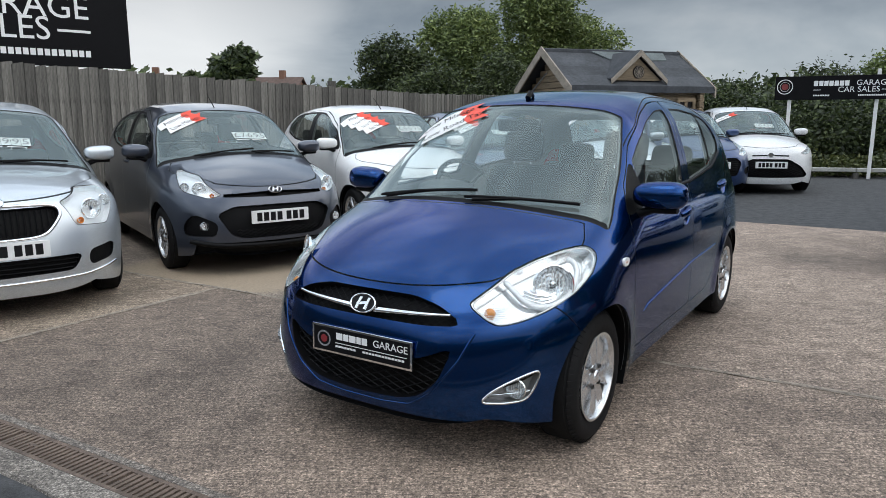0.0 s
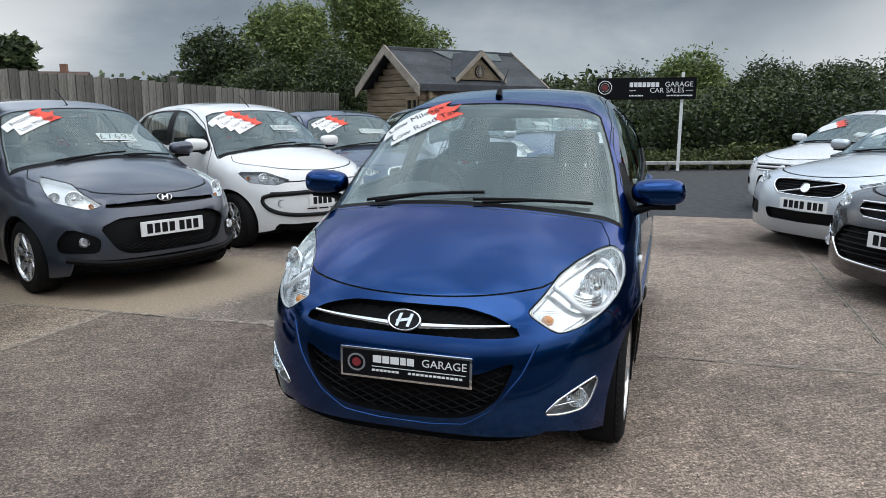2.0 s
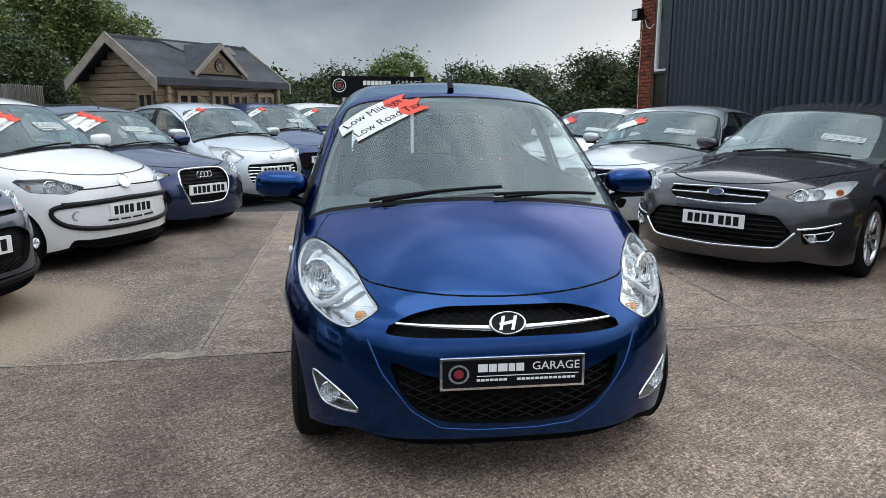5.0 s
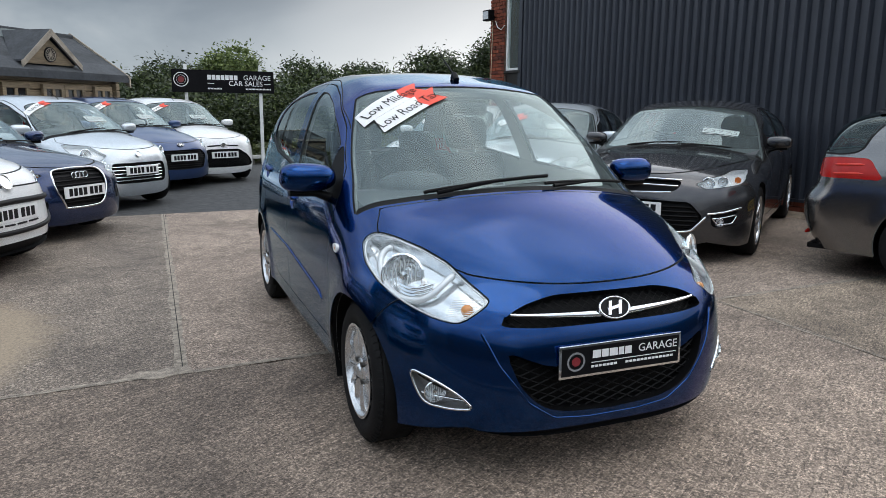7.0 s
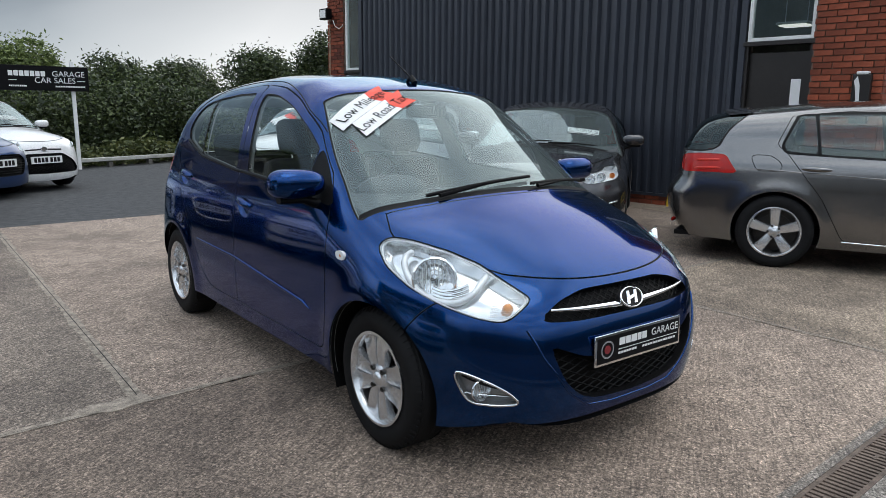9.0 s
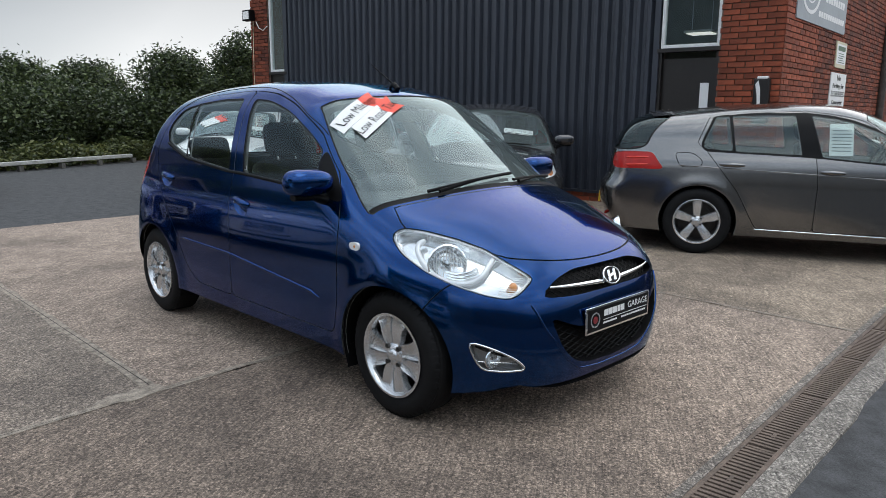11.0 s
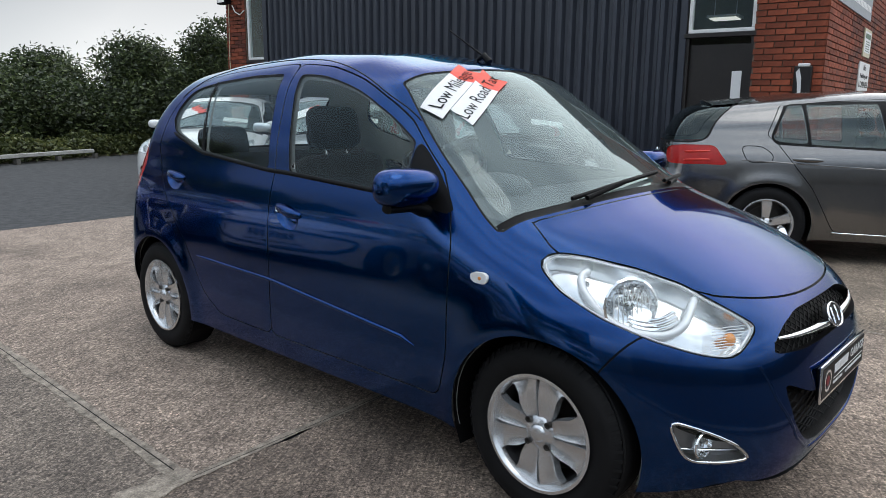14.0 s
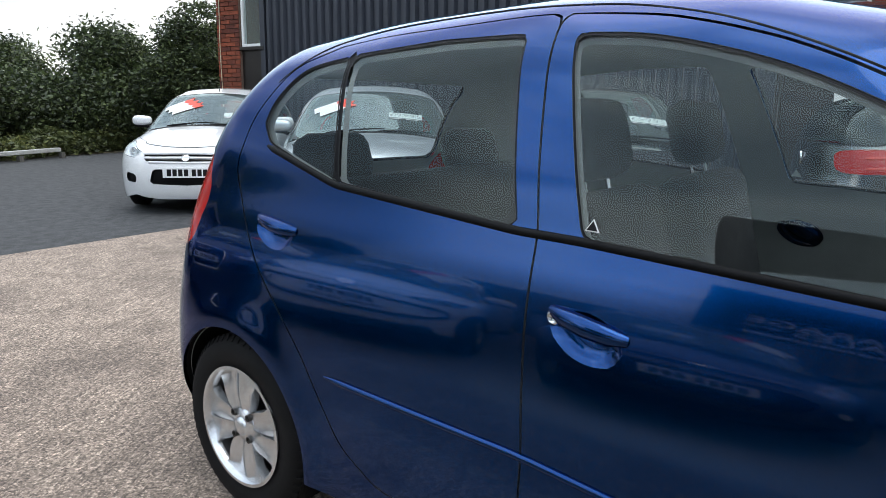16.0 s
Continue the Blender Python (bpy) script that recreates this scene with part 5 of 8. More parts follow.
# ---- the lot: ground, slabs, drain ----
ASPHALT = material("asphalt", (0.050, 0.051, 0.053), 0.9, var=0.45, scale=9.0, bump=1.0, bscale=110)
MORTAR = material("joint_mortar", (0.30, 0.255, 0.205), 0.9, var=0.6, scale=18, bump=1.0, bscale=90)
PIT = material("drain_pit", (0.012, 0.011, 0.010), 0.95, var=0.3, scale=8)
EARTH = material("verge_earth", (0.10, 0.085, 0.05), 0.95, var=0.5, scale=1.5, bump=0.8, bscale=20)


def concrete(name, base, stain, rot=56.6, graded=None, smooth=None):
    """Brushed yard concrete with stains, worn aggregate and tamping lines."""
    m = bpy.data.materials.new(name)
    m.use_nodes = True
    t = nodes_of(m)
    out = t.nodes.new("ShaderNodeOutputMaterial")
    p = t.nodes.new("ShaderNodeBsdfPrincipled")
    p.inputs["Roughness"].default_value = 0.88
    link(t, p, "BSDF", out, "Surface")
    co = t.nodes.new("ShaderNodeTexCoord")
    big = add(t, "ShaderNodeTexNoise", Scale=0.55, Detail=6.0, Roughness=0.62, Distortion=0.6)
    link(t, co, "Object", big, "Vector")
    r1 = ramp(t, [(0.34, stain), (0.52, base), (0.72, tuple(c * 1.18 for c in base))])
    link(t, big, "Fac", r1, "Fac")
    mid = add(t, "ShaderNodeTexNoise", Scale=6.0, Detail=8.0, Roughness=0.75)
    link(t, co, "Object", mid, "Vector")
    r2 = ramp(t, [(0.32, (0.66, 0.65, 0.64)), (0.5, (1, 1, 1)), (0.70, (1.32, 1.31, 1.29))])
    link(t, mid, "Fac", r2, "Fac")
    mp = t.nodes.new("ShaderNodeMapping")
    mp.inputs["Rotation"].default_value = (0, 0, radians(-rot))
    mp.inputs["Scale"].default_value = (4.0, 60.0, 1.0)
    link(t, co, "Object", mp, "Vector")
    st = add(t, "ShaderNodeTexNoise", Scale=1.6, Detail=6.0, Roughness=0.75, Distortion=0.5)
    link(t, mp, "Vector", st, "Vector")
    r3 = ramp(t, [(0.36, (0.62, 0.62, 0.62)), (0.62, (1.30, 1.30, 1.30))])
    link(t, st, "Fac", r3, "Fac")
    grit = add(t, "ShaderNodeTexVoronoi", Scale=150.0)
    link(t, co, "Object", grit, "Vector")
    r4 = ramp(t, [(0.0, (0.34, 0.33, 0.32)), (0.6, (1.0, 1.0, 1.0)), (1.0, (2.0, 2.0, 2.0))])
    link(t, grit, "Color", r4, "Fac")
    fine = add(t, "ShaderNodeTexNoise", Scale=52.0, Detail=6.0, Roughness=0.8, Distortion=0.3)
    link(t, co, "Object", fine, "Vector")
    r6 = ramp(t, [(0.38, (0.42, 0.42, 0.42)), (0.5, (1.0, 1.0, 1.0)), (0.62, (1.65, 1.65, 1.65))])
    link(t, fine, "Fac", r6, "Fac")
    oi = t.nodes.new("ShaderNodeObjectInfo")
    r5 = ramp(t, [(0.0, (0.92, 0.92, 0.92)), (1.0, (1.08, 1.08, 1.08))])
    link(t, oi, "Random", r5, "Fac")
    last = (r1, "Color")
    for r in (r2, r3, r4, r6, r5):
        mx = mixrgb(t, "MULTIPLY", 1.0)
        link(t, last[0], last[1], mx, 6)
        link(t, r, "Color", mx, 7)
        last = (mx, 2)
    if graded:
        # darker towards one end of the slab, lighter towards the other
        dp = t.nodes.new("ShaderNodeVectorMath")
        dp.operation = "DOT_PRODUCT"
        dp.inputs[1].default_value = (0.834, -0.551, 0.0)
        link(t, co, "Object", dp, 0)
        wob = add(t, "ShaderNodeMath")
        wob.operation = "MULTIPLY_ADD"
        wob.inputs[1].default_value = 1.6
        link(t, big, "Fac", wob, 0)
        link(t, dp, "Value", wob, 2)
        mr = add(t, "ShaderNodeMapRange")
        for k, v in zip(("From Min", "From Max", "To Min", "To Max"), graded):
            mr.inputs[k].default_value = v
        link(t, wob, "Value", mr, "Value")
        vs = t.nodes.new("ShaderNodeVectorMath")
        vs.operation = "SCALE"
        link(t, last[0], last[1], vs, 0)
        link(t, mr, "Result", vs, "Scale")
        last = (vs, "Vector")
    if smooth:
        # a smooth sandy patch with a ragged edge, dark grime round it
        cx, cy, rx, ry, ang, col = smooth
        mp2 = t.nodes.new("ShaderNodeMapping")
        mp2.vector_type = "TEXTURE"
        mp2.inputs["Location"].default_value = (cx, cy, 0)
        mp2.inputs["Rotation"].default_value = (0, 0, radians(ang))
        mp2.inputs["Scale"].default_value = (rx, ry, 1)
        link(t, co, "Object", mp2, "Vector")
        ln = t.nodes.new("ShaderNodeVectorMath")
        ln.operation = "LENGTH"
        link(t, mp2, "Vector", ln, 0)
        wob = add(t, "ShaderNodeMath")
        wob.operation = "MULTIPLY_ADD"
        wob.inputs[1].default_value = 0.5
        link(t, mid, "Fac", wob, 0)
        link(t, ln, "Value", wob, 2)
        edge = ramp(t, [(0.48, (1, 1, 1)), (0.56, (0, 0, 0))])
        half_ = add(t, "ShaderNodeMath")
        half_.operation = "MULTIPLY"
        half_.inputs[1].default_value = 0.42
        link(t, wob, "Value", half_, 0)
        link(t, half_, "Value", edge, "Fac")
        sand = mixrgb(t, "MULTIPLY", 0.45)
        sand.inputs[6].default_value = (*col, 1)
        link(t, r6, "Color", sand, 7)
        ms_ = mixrgb(t, "MIX")
        link(t, edge, "Color", ms_, 0)
        link(t, last[0], last[1], ms_, 6)
        link(t, sand, 2, ms_, 7)
        last = (ms_, 2)
    link(t, last[0], last[1], p, "Base Color")
    sm = t.nodes.new("ShaderNodeMath")
    sm.operation = "ADD"
    link(t, st, "Fac", sm, 0)
    link(t, mid, "Fac", sm, 1)
    b = add(t, "ShaderNodeBump", Strength=0.75, Distance=0.006)
    link(t, sm, "Value", b, "Height")
    link(t, b, "Normal", p, "Normal")
    return m


CONC_GREY = concrete("yard_concrete_grey", (0.276, 0.216, 0.172), (0.153, 0.119, 0.095))
CONC_GRADED = concrete("yard_concrete_worn", (0.246, 0.191, 0.150), (0.149, 0.115, 0.091), graded=(-2.5, 0.2, 0.72, 1.22))
CONC_SAND = concrete("yard_concrete_sandy", (0.190, 0.155, 0.125), (0.115, 0.093, 0.076), smooth=(-1.75, 6.35, 1.35, 1.0, 35, (0.31, 0.245, 0.175)))
CONC_TAN = concrete("yard_concrete_tan", (0.270, 0.213, 0.160), (0.130, 0.101, 0.076))
CONC_EDGE = concrete("channel_concrete", (0.19, 0.166, 0.142), (0.11, 0.096, 0.083), -30)

gr = part("ground", Geo().add([(-220, -200, -0.012), (260, -200, -0.012), (260, 320, -0.012), (-220, 320, -0.012)], [(0, 1, 2, 3)]), ASPHALT)
tagged(gr, "worn dark asphalt yard surface with fine grit", "ground", kind="structure")

NC = Vector((0.834, -0.551))
NK = Vector((0.5, 0.866))


def yard(c, k):
    """The place where a lengthwise joint c meets a crosswise line k."""
    det = NC.x * NK.y - NC.y * NK.x
    return Vector(((c * NK.y - k * NC.y) / det, (NC.x * k - NK.x * c) / det))


pave = thing("pavement", "brushed concrete yard slabs with open joints and stains", "pavement", kind="structure")
SLABS = [(-16.0, -4.58, 1.65, 3.93, CONC_TAN), (-4.58, 0.36, 1.65, 3.93, CONC_GRADED), (0.36, 6.2, 1.65, 3.93, CONC_TAN), (6.2, 12.5, 1.65, 3.93, CONC_GREY),
         (-16.0, -9.0, 3.93, 9.83, CONC_TAN), (-9.0, -3.2, 3.93, 9.83, CONC_SAND), (-3.2, 0.36, 3.93, 9.83, CONC_GREY), (0.36, 4.3, 3.93, 9.83, CONC_GREY), (4.3, 9.0, 3.93, 9.83, CONC_TAN)]
for c0, c1, k0, k1, mat in SLABS:
    q = [yard(c0 + 0.007, k0 + 0.006), yard(c1 - 0.007, k0 + 0.006), yard(c1 - 0.007, k1 - 0.006), yard(c0 + 0.007, k1 - 0.006)]
    # worn, slightly ragged edges
    ring = []
    rng = random.Random(int(c0 * 100 + k0 * 7))
    for i in range(4):
        a, b = q[i], q[(i + 1) % 4]
        n = max(2, int((b - a).length / 0.16))
        d = (b - a).normalized()
        for j in range(n):
            w = rng.random() ** 4 * 0.022 if 0 < j else 0.0
            p = a + (b - a) * (j / n) + Vector((-d.y, d.x)) * w
            ring.append(p)
    n = len(ring)
    cx = sum((p for p in ring), Vector((0, 0))) / n
    vs = [(p.x, p.y, -0.05) for p in ring] + [(p.x, p.y, -0.004) for p in ring] + [((p + (cx - p).normalized() * 0.006).x, (p + (cx - p).normalized() * 0.006).y, 0.0) for p in ring]
    fs = [(i, (i + 1) % n, n + (i + 1) % n, n + i) for i in range(n)] + [(n + i, n + (i + 1) % n, 2 * n + (i + 1) % n, 2 * n + i) for i in range(n)] + [tuple(range(2 * n, 3 * n))]
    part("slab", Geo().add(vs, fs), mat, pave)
for (c0, k0), (c1, k1), w in [((-16, 3.93), (12.5, 3.93), 0.040), ((-3.2, 3.95), (-3.2, 9.82), 0.050), ((0.36, 1.69), (0.36, 9.82), 0.034), ((-4.58, 1.69), (-4.58, 3.92), 0.045)]:
    a, b = yard(c0, k0), yard(c1, k1)
    d = (b - a).normalized()
    o = Vector((-d.y, d.x))
    n = int((b - a).length / 0.05)
    rng = random.Random(int(100 * w + n))
    vs, l0, l1 = [], 0.5, 0.5
    for i in range(n + 1):
        l0, l1 = 0.72 * l0 + 0.28 * rng.random(), 0.72 * l1 + 0.28 * rng.random()
        p = a + (b - a) * (i / n)
        for e in (-w * (0.15 + 1.1 * l0 ** 1.5), -0.0035, 0.0015, w * (0.15 + 1.1 * l1 ** 1.5)):
            q = p + o * e
            vs.append((q.x, q.y, 0.0022 if abs(e) < 0.0065 and e > 0 else 0.0028))
    part("joint", Geo().add(vs, [(4 * i + k, 4 * i + 4 + k, 4 * i + 5 + k, 4 * i + 1 + k) for i in range(n) for k in (0, 2)]), MORTAR, pave)
    part("crack", Geo().add([(x, y, 0.0015) for x, y, z in vs], [(4 * i + 1, 4 * i + 5, 4 * i + 6, 4 * i + 2) for i in range(n)]), PIT, pave)
# a patched corner where two joints meet
p = yard(-3.32, 3.97)
rng = random.Random(5)
ring = [(p.x + (0.13 + 0.05 * rng.random()) * math.cos(a), p.y + (0.04 + 0.045 * rng.random()) * math.sin(a)) for a in np.linspace(0, 2 * math.pi, 22)[:-1]]
mt = Matrix.Translation((p.x, p.y, 0)) @ Matrix.Rotation(radians(-30), 4, "Z") @ Matrix.Translation((-p.x, -p.y, 0))
part("patch", Geo().prism(ring, mt @ Matrix.Translation((0, 0, -0.01)), 0.0136), MORTAR, pave)

IRON = material("cast_iron", (0.085, 0.070, 0.060), 0.65, 0.3, var=0.4, scale=9, bump=0.4, bscale=90)
GRATE = material("rusted_iron_grate", (0.13, 0.095, 0.074), 0.8, 0.15, var=0.5, scale=14, bump=0.4, bscale=90)
CONC_APRON = concrete("apron_concrete", (0.205, 0.185, 0.162), (0.125, 0.110, 0.095), -30)
v2 = Vector((NK.y, -NK.x))
dr = thing("drain_channel", "rusty cast iron slotted drain grating set in concrete", "drain", kind="structure")


def kline(k, s, z):
    return (NK.x * k + v2.x * s, NK.y * k + v2.y * s, z)


def strip(k0, k1, s0, s1, z0, z1):
    vs = [kline(k, s, z) for z in (z0, z1) for k, s in ((k0, s0), (k0, s1), (k1, s1), (k1, s0))]
    return Geo().add(vs, [(0, 1, 2, 3), (4, 5, 6, 7), (0, 1, 5, 4), (1, 2, 6, 5), (2, 3, 7, 6), (3, 0, 4, 7)])


part("channel_floor", strip(1.485, 1.645, -9, 10, -0.011, -0.0105), PIT, dr)
for k0, k1 in ((1.495, 1.513), (1.627, 1.645)):
    part("frame_rail", strip(k0, k1, -9, 10, -0.03, 0.001), GRATE, dr)
part("channel_kerb", strip(1.647, 1.685, -9, 10, -0.03, 0.0015), CONC_EDGE, dr)
sl = strip(1.512, 1.628, 0, 0.017, -0.03, 0.0).mesh("slat", GRATE)
for i in range(300):
    s = -4.5 + i * 0.0305
    o = part("slat", sl, GRATE, dr)
    o.location = (v2.x * s, v2.y * s, -0.004 if i % 24 == 23 else 0.0)
for i in range(20):
    s = -4.4 + i * 0.49
    part("cross_bar", strip(1.563, 1.577, s, s + 0.05, -0.02, 0.0008), GRATE, dr)
apron = Geo()
n = 60
rng = random.Random(3)
vs = []
for i in range(n + 1):
    s = -9 + 19 * i / n
    vs += [kline(1.494, s, 0.0), kline(1.375 + 0.03 * (rng.random() - 0.5), s, -0.001), kline(1.355, s, -0.03)]
apron.add(vs, [f for i in range(n) for f in ((3 * i, 3 * i + 1, 3 * i + 4, 3 * i + 3), (3 * i + 1, 3 * i + 2, 3 * i + 5, 3 * i + 4))])
part("apron", apron, CONC_APRON, dr)

# ---- fence and hoarding ----
BOARD = material("weathered_fence_board", (0.148, 0.140, 0.124), 0.9, var=0.6, scale=3.0, bump=0.5, bscale=40, rand=0.38, coords=((6, 6, 0.7), 0))
FENCE = [Vector((-10.5, 4.0)), Vector((-5.29, 8.8)), Vector((-0.35, 13.4)), Vector((1.25, 16.7))]
FTOP = [2.02, 2.0, 1.74, 1.80]
fence = thing("fence", "tall weathered close-board timber fence", "fence", kind="structure")
rng = random.Random(11)
shapes = []
for k in range(6):
    w, h = 0.132, 1.0
    jx = [rng.uniform(-0.004, 0.004) for _ in range(4)]
    g = Geo().add([(-w / 2 + jx[0], -0.011, 0), (w / 2 + jx[1], -0.005, 0), (w / 2 + jx[1], 0.005, 0), (-w / 2 + jx[0], 0.008, 0),
                   (-w / 2 + jx[2], -0.011, h - 0.003 * k), (w / 2 + jx[3], -0.005, h), (w / 2 + jx[3], 0.005, h), (-w / 2 + jx[2], 0.008, h - 0.003 * k)],
                  [(3, 2, 1, 0), (4, 5, 6, 7), (0, 1, 5, 4), (1, 2, 6, 5), (2, 3, 7, 6), (3, 0, 4, 7)])
    shapes.append(g.mesh("board", BOARD))
for (a, b), (za, zb) in zip(zip(FENCE, FENCE[1:]), zip(FTOP, FTOP[1:])):
    L = (b - a).length
    ang = math.degrees(math.atan2(b.y - a.y, b.x - a.x))
    n = int(L / 0.122)
    for i in range(n):
        f = (i + 0.5) / n
        p = a + (b - a) * f
        z = za + (zb - za) * f + rng.uniform(-0.012, 0.012)
        o = part("board", shapes[rng.randrange(6)], BOARD, fence)
        o.matrix_basis = pose(p.x, p.y, -0.01, rng.uniform(-0.12, 0.12), rng.uniform(-0.15, 0.15), ang + 2.2 + rng.uniform(-1, 1)) @ Matrix.Diagonal((1, 1, z, 1))
    for zr in (0.35, 1.0, 1.6):
        part("rail", Geo().box((0, 0.012, zr - 0.04), (L, 0.05, zr + 0.04), pose(a.x, a.y, 0, 0, 0, ang)), BOARD, fence)
    for i in range(int(L / 2.4) + 1):
        part("post", Geo().box((i * 2.4 - 0.05, 0.05, 0), (i * 2.4 + 0.05, 0.15, za - 0.1), pose(a.x, a.y, 0, 0, 0, ang)), BOARD, fence)

# unseen plain board walls, added behind the viewpoint to darken what the cars mirror
for nm, a, b in (("wall_west", Vector((-10.5, 4.0)), Vector((-9.2, -9.5))), ("wall_south", Vector((-9.2, -9.5)), Vector((14.0, -11.0)))):
    L = (b - a).length
    w_ = part(nm, Geo().box((0, -0.02, -0.01), (L, 0.02, 2.3), pose(a.x, a.y, 0, 0, 0, math.degrees(math.atan2(b.y - a.y, b.x - a.x)))), BOARD)
    tagged(w_, "plain weathered timber boundary wall", "wall", kind="structure")

SIGNBLACK = material("black_sign_board", (0.005, 0.005, 0.006), 0.6, spec=0.12, var=0.15, scale=2, bump=0.05, bscale=40)
BADGE_RED = material("badge_dark_red", (0.20, 0.03, 0.03), 0.5, var=0.2, scale=20)


def name_sign(name, m, w, h, label, cap, rows=(0.68, 0.41, 0.18), margin=0.07):
    """A black board: the trade lettering in white, the owner's name, number and address as plain bars. m: its lower right corner, x along the board."""
    sg = thing(name, label, "sign", m=m)
    part("panel", Geo().box((-w, -0.02, 0), (0, 0.02, h), None, 0.004), SIGNBLACK, sg)
    q = lambda x, z: Matrix.Translation((x, -0.0215, z)) @ Matrix.Rotation(radians(90), 4, "X")
    u = h / 1.75
    bc = -w + 0.55 * u * 1.25
    part("emblem_ring", Geo().lathe([(0.50 * u, 0.0), (0.50 * u, 0.002), (0.56 * u, 0.002), (0.56 * u, 0.0)], 36, q(bc, h * 0.56)), WHITEP, sg)
    part("emblem_ring", Geo().lathe([(0.33 * u, 0.0), (0.33 * u, 0.002), (0.35 * u, 0.002), (0.35 * u, 0.0)], 36, q(bc, h * 0.56)), WHITEP, sg)
    part("emblem", Geo().lathe([(0.0, 0.0015), (0.24 * u, 0.0015), (0.24 * u, 0.0)], 24, q(bc, h * 0.56)), BADGE_RED, sg)
    r1, r2, r3 = rows
    mg = margin
    letters("GARAGE", cap, WHITEP, sg, q(-mg, h * r1), align="RIGHT")
    letters("CAR SALES", cap, WHITEP, sg, q(-mg - 1.16 * cap, h * r2), align="RIGHT")
    x1 = -mg - cap * 4.6
    for k in range(7):
        bw = cap * 0.50
        part("name_bar", Geo().box((x1 - (7 - k) * bw * 1.22, -0.0225, h * r1 - cap * 0.33), (x1 - (7 - k) * bw * 1.22 + bw, -0.0215, h * r1 + cap * 0.33)), WHITEP, sg)
    part("rule", Geo().box((-mg - cap * 0.98, -0.0225, h * r2 - cap * 0.04), (-mg, -0.0215, h * r2 + cap * 0.04)), WHITEP, sg)
    x2 = x1 - 7 * cap * 0.61
    part("rule", Geo().box((x2, -0.0225, h * r2 - cap * 0.04), (x2 + cap * 0.9, -0.0215, h * r2 + cap * 0.04)), WHITEP, sg)
    for k in range(18):
        x = -mg - (k + 1) * cap * 0.20
        part("address_bar", Geo().box((x, -0.0225, h * r3 - cap * 0.10), (x + cap * 0.15, -0.0215, h * r3 + cap * 0.10)), WHITEP, sg)
    for k in range(10):
        x = x2 + k * cap * 0.20
        part("number_bar", Geo().box((x, -0.0225, h * r3 - cap * 0.10), (x + cap * 0.15, -0.0215, h * r3 + cap * 0.10)), WHITEP, sg)
    return sg


fdir = math.degrees(math.atan2(4.6, 4.94))
hb = name_sign("hoarding", pose(-4.20, 9.90, 1.96, 0, 0, fdir), 5.6, 1.66, "large black hoarding with white trade lettering above the fence", 0.40, (0.43, 0.265, 0.10), 0.48)
for x in (-0.4, -2.7, -5.0):
    part("post", Geo().box((x - 0.05, 0.02, -2.02), (x + 0.05, 0.12, 1.7)), BOARD, hb)
sdir = math.degrees(math.atan2(14.93 - 16.13, 9.25 - 7.34))
sign = name_sign("lot_sign", pose(9.25, 14.98, 1.66, 0, 0, sdir), 2.25, 0.50, "black trade sign on two white posts beyond the low rail", 0.160)
for x in (-0.30, -1.95):
    part("post", Geo().box((x - 0.035, 0.022, -1.66), (x + 0.035, 0.092, 0.62), None, 0.004), WHITEP, sign)
RAILW = material("painted_rail", (0.44, 0.44, 0.41), 0.6, var=0.25, scale=4, bump=0.3, bscale=50)
ra, rb = Vector((4.6, 16.15)), Vector((13.2, 14.75))
rl = thing("low_rail", "low white painted timber rail on short posts at the lot edge", "rail", kind="structure")
rang = math.degrees(math.atan2(rb.y - ra.y, rb.x - ra.x))
RL = (rb - ra).length
for i in range(4):
    part("rail", Geo().box((i * RL / 4 + 0.01, -0.05, 0.13), ((i + 1) * RL / 4 - 0.01, 0.05, 0.215), pose(ra.x, ra.y, 0, 0, 0, rang + (i % 2) * 0.3), 0.012), RAILW, rl)
for i in range(9):
    part("post", Geo().box((i * RL / 8 - 0.05, -0.045, -0.02), (i * RL / 8 + 0.05, 0.045, 0.11), pose(ra.x, ra.y, 0, 0, 0, rang)), BOARD, rl)
vg = part("verge", Geo().add([(0, 17.9, 0.0), (4.0, 16.7, 0.0), (13.6, 15.1, 0.0), (30, 9.0, 0.0), (60, 60, 0.3), (-10, 70, 0.3)], [(0, 1, 2, 3, 4, 5)]), EARTH)
tagged(vg, "rough grass verge beyond the rail", "verge", kind="structure")

# ---- building ----
CLAD = material("dark_cladding", (0.041, 0.047, 0.062), 0.36, 0.2, var=0.12, scale=0.7, bump=0.05, bscale=30, coords=((2, 2, 0.3), 0))
BRICKS = material("red_brick", (0.240, 0.058, 0.028), 0.88, var=0.3, scale=9, bump=0.5, bscale=120, rand=0.35)
BEDS = material("brick_mortar", (0.175, 0.120, 0.092), 0.92, var=0.25, scale=12, bump=0.4, bscale=90)
BROWN = material("dark_brown_panel", (0.016, 0.013, 0.012), 0.35, var=0.2, scale=3)
WFRAME = material("white_window_frame", (0.78, 0.78, 0.76), 0.45, var=0.08, scale=8)
OFFICE = material("office_wall", (0.30, 0.29, 0.24), 0.9, var=0.15, scale=2)
LIT = material("ceiling_lamp_panel", (1.0, 0.98, 0.94), 0.5, var=0.0, emit=0.8)
GREYSIGN = material("grey_sign", (0.30, 0.33, 0.36), 0.45, var=0.08, scale=3)
CREAM = material("cream_sign", (0.66, 0.60, 0.42), 0.5, var=0.08, scale=6)
GREENB = material("green_ink", (0.05, 0.12, 0.06), 0.5, var=0.1, scale=6)

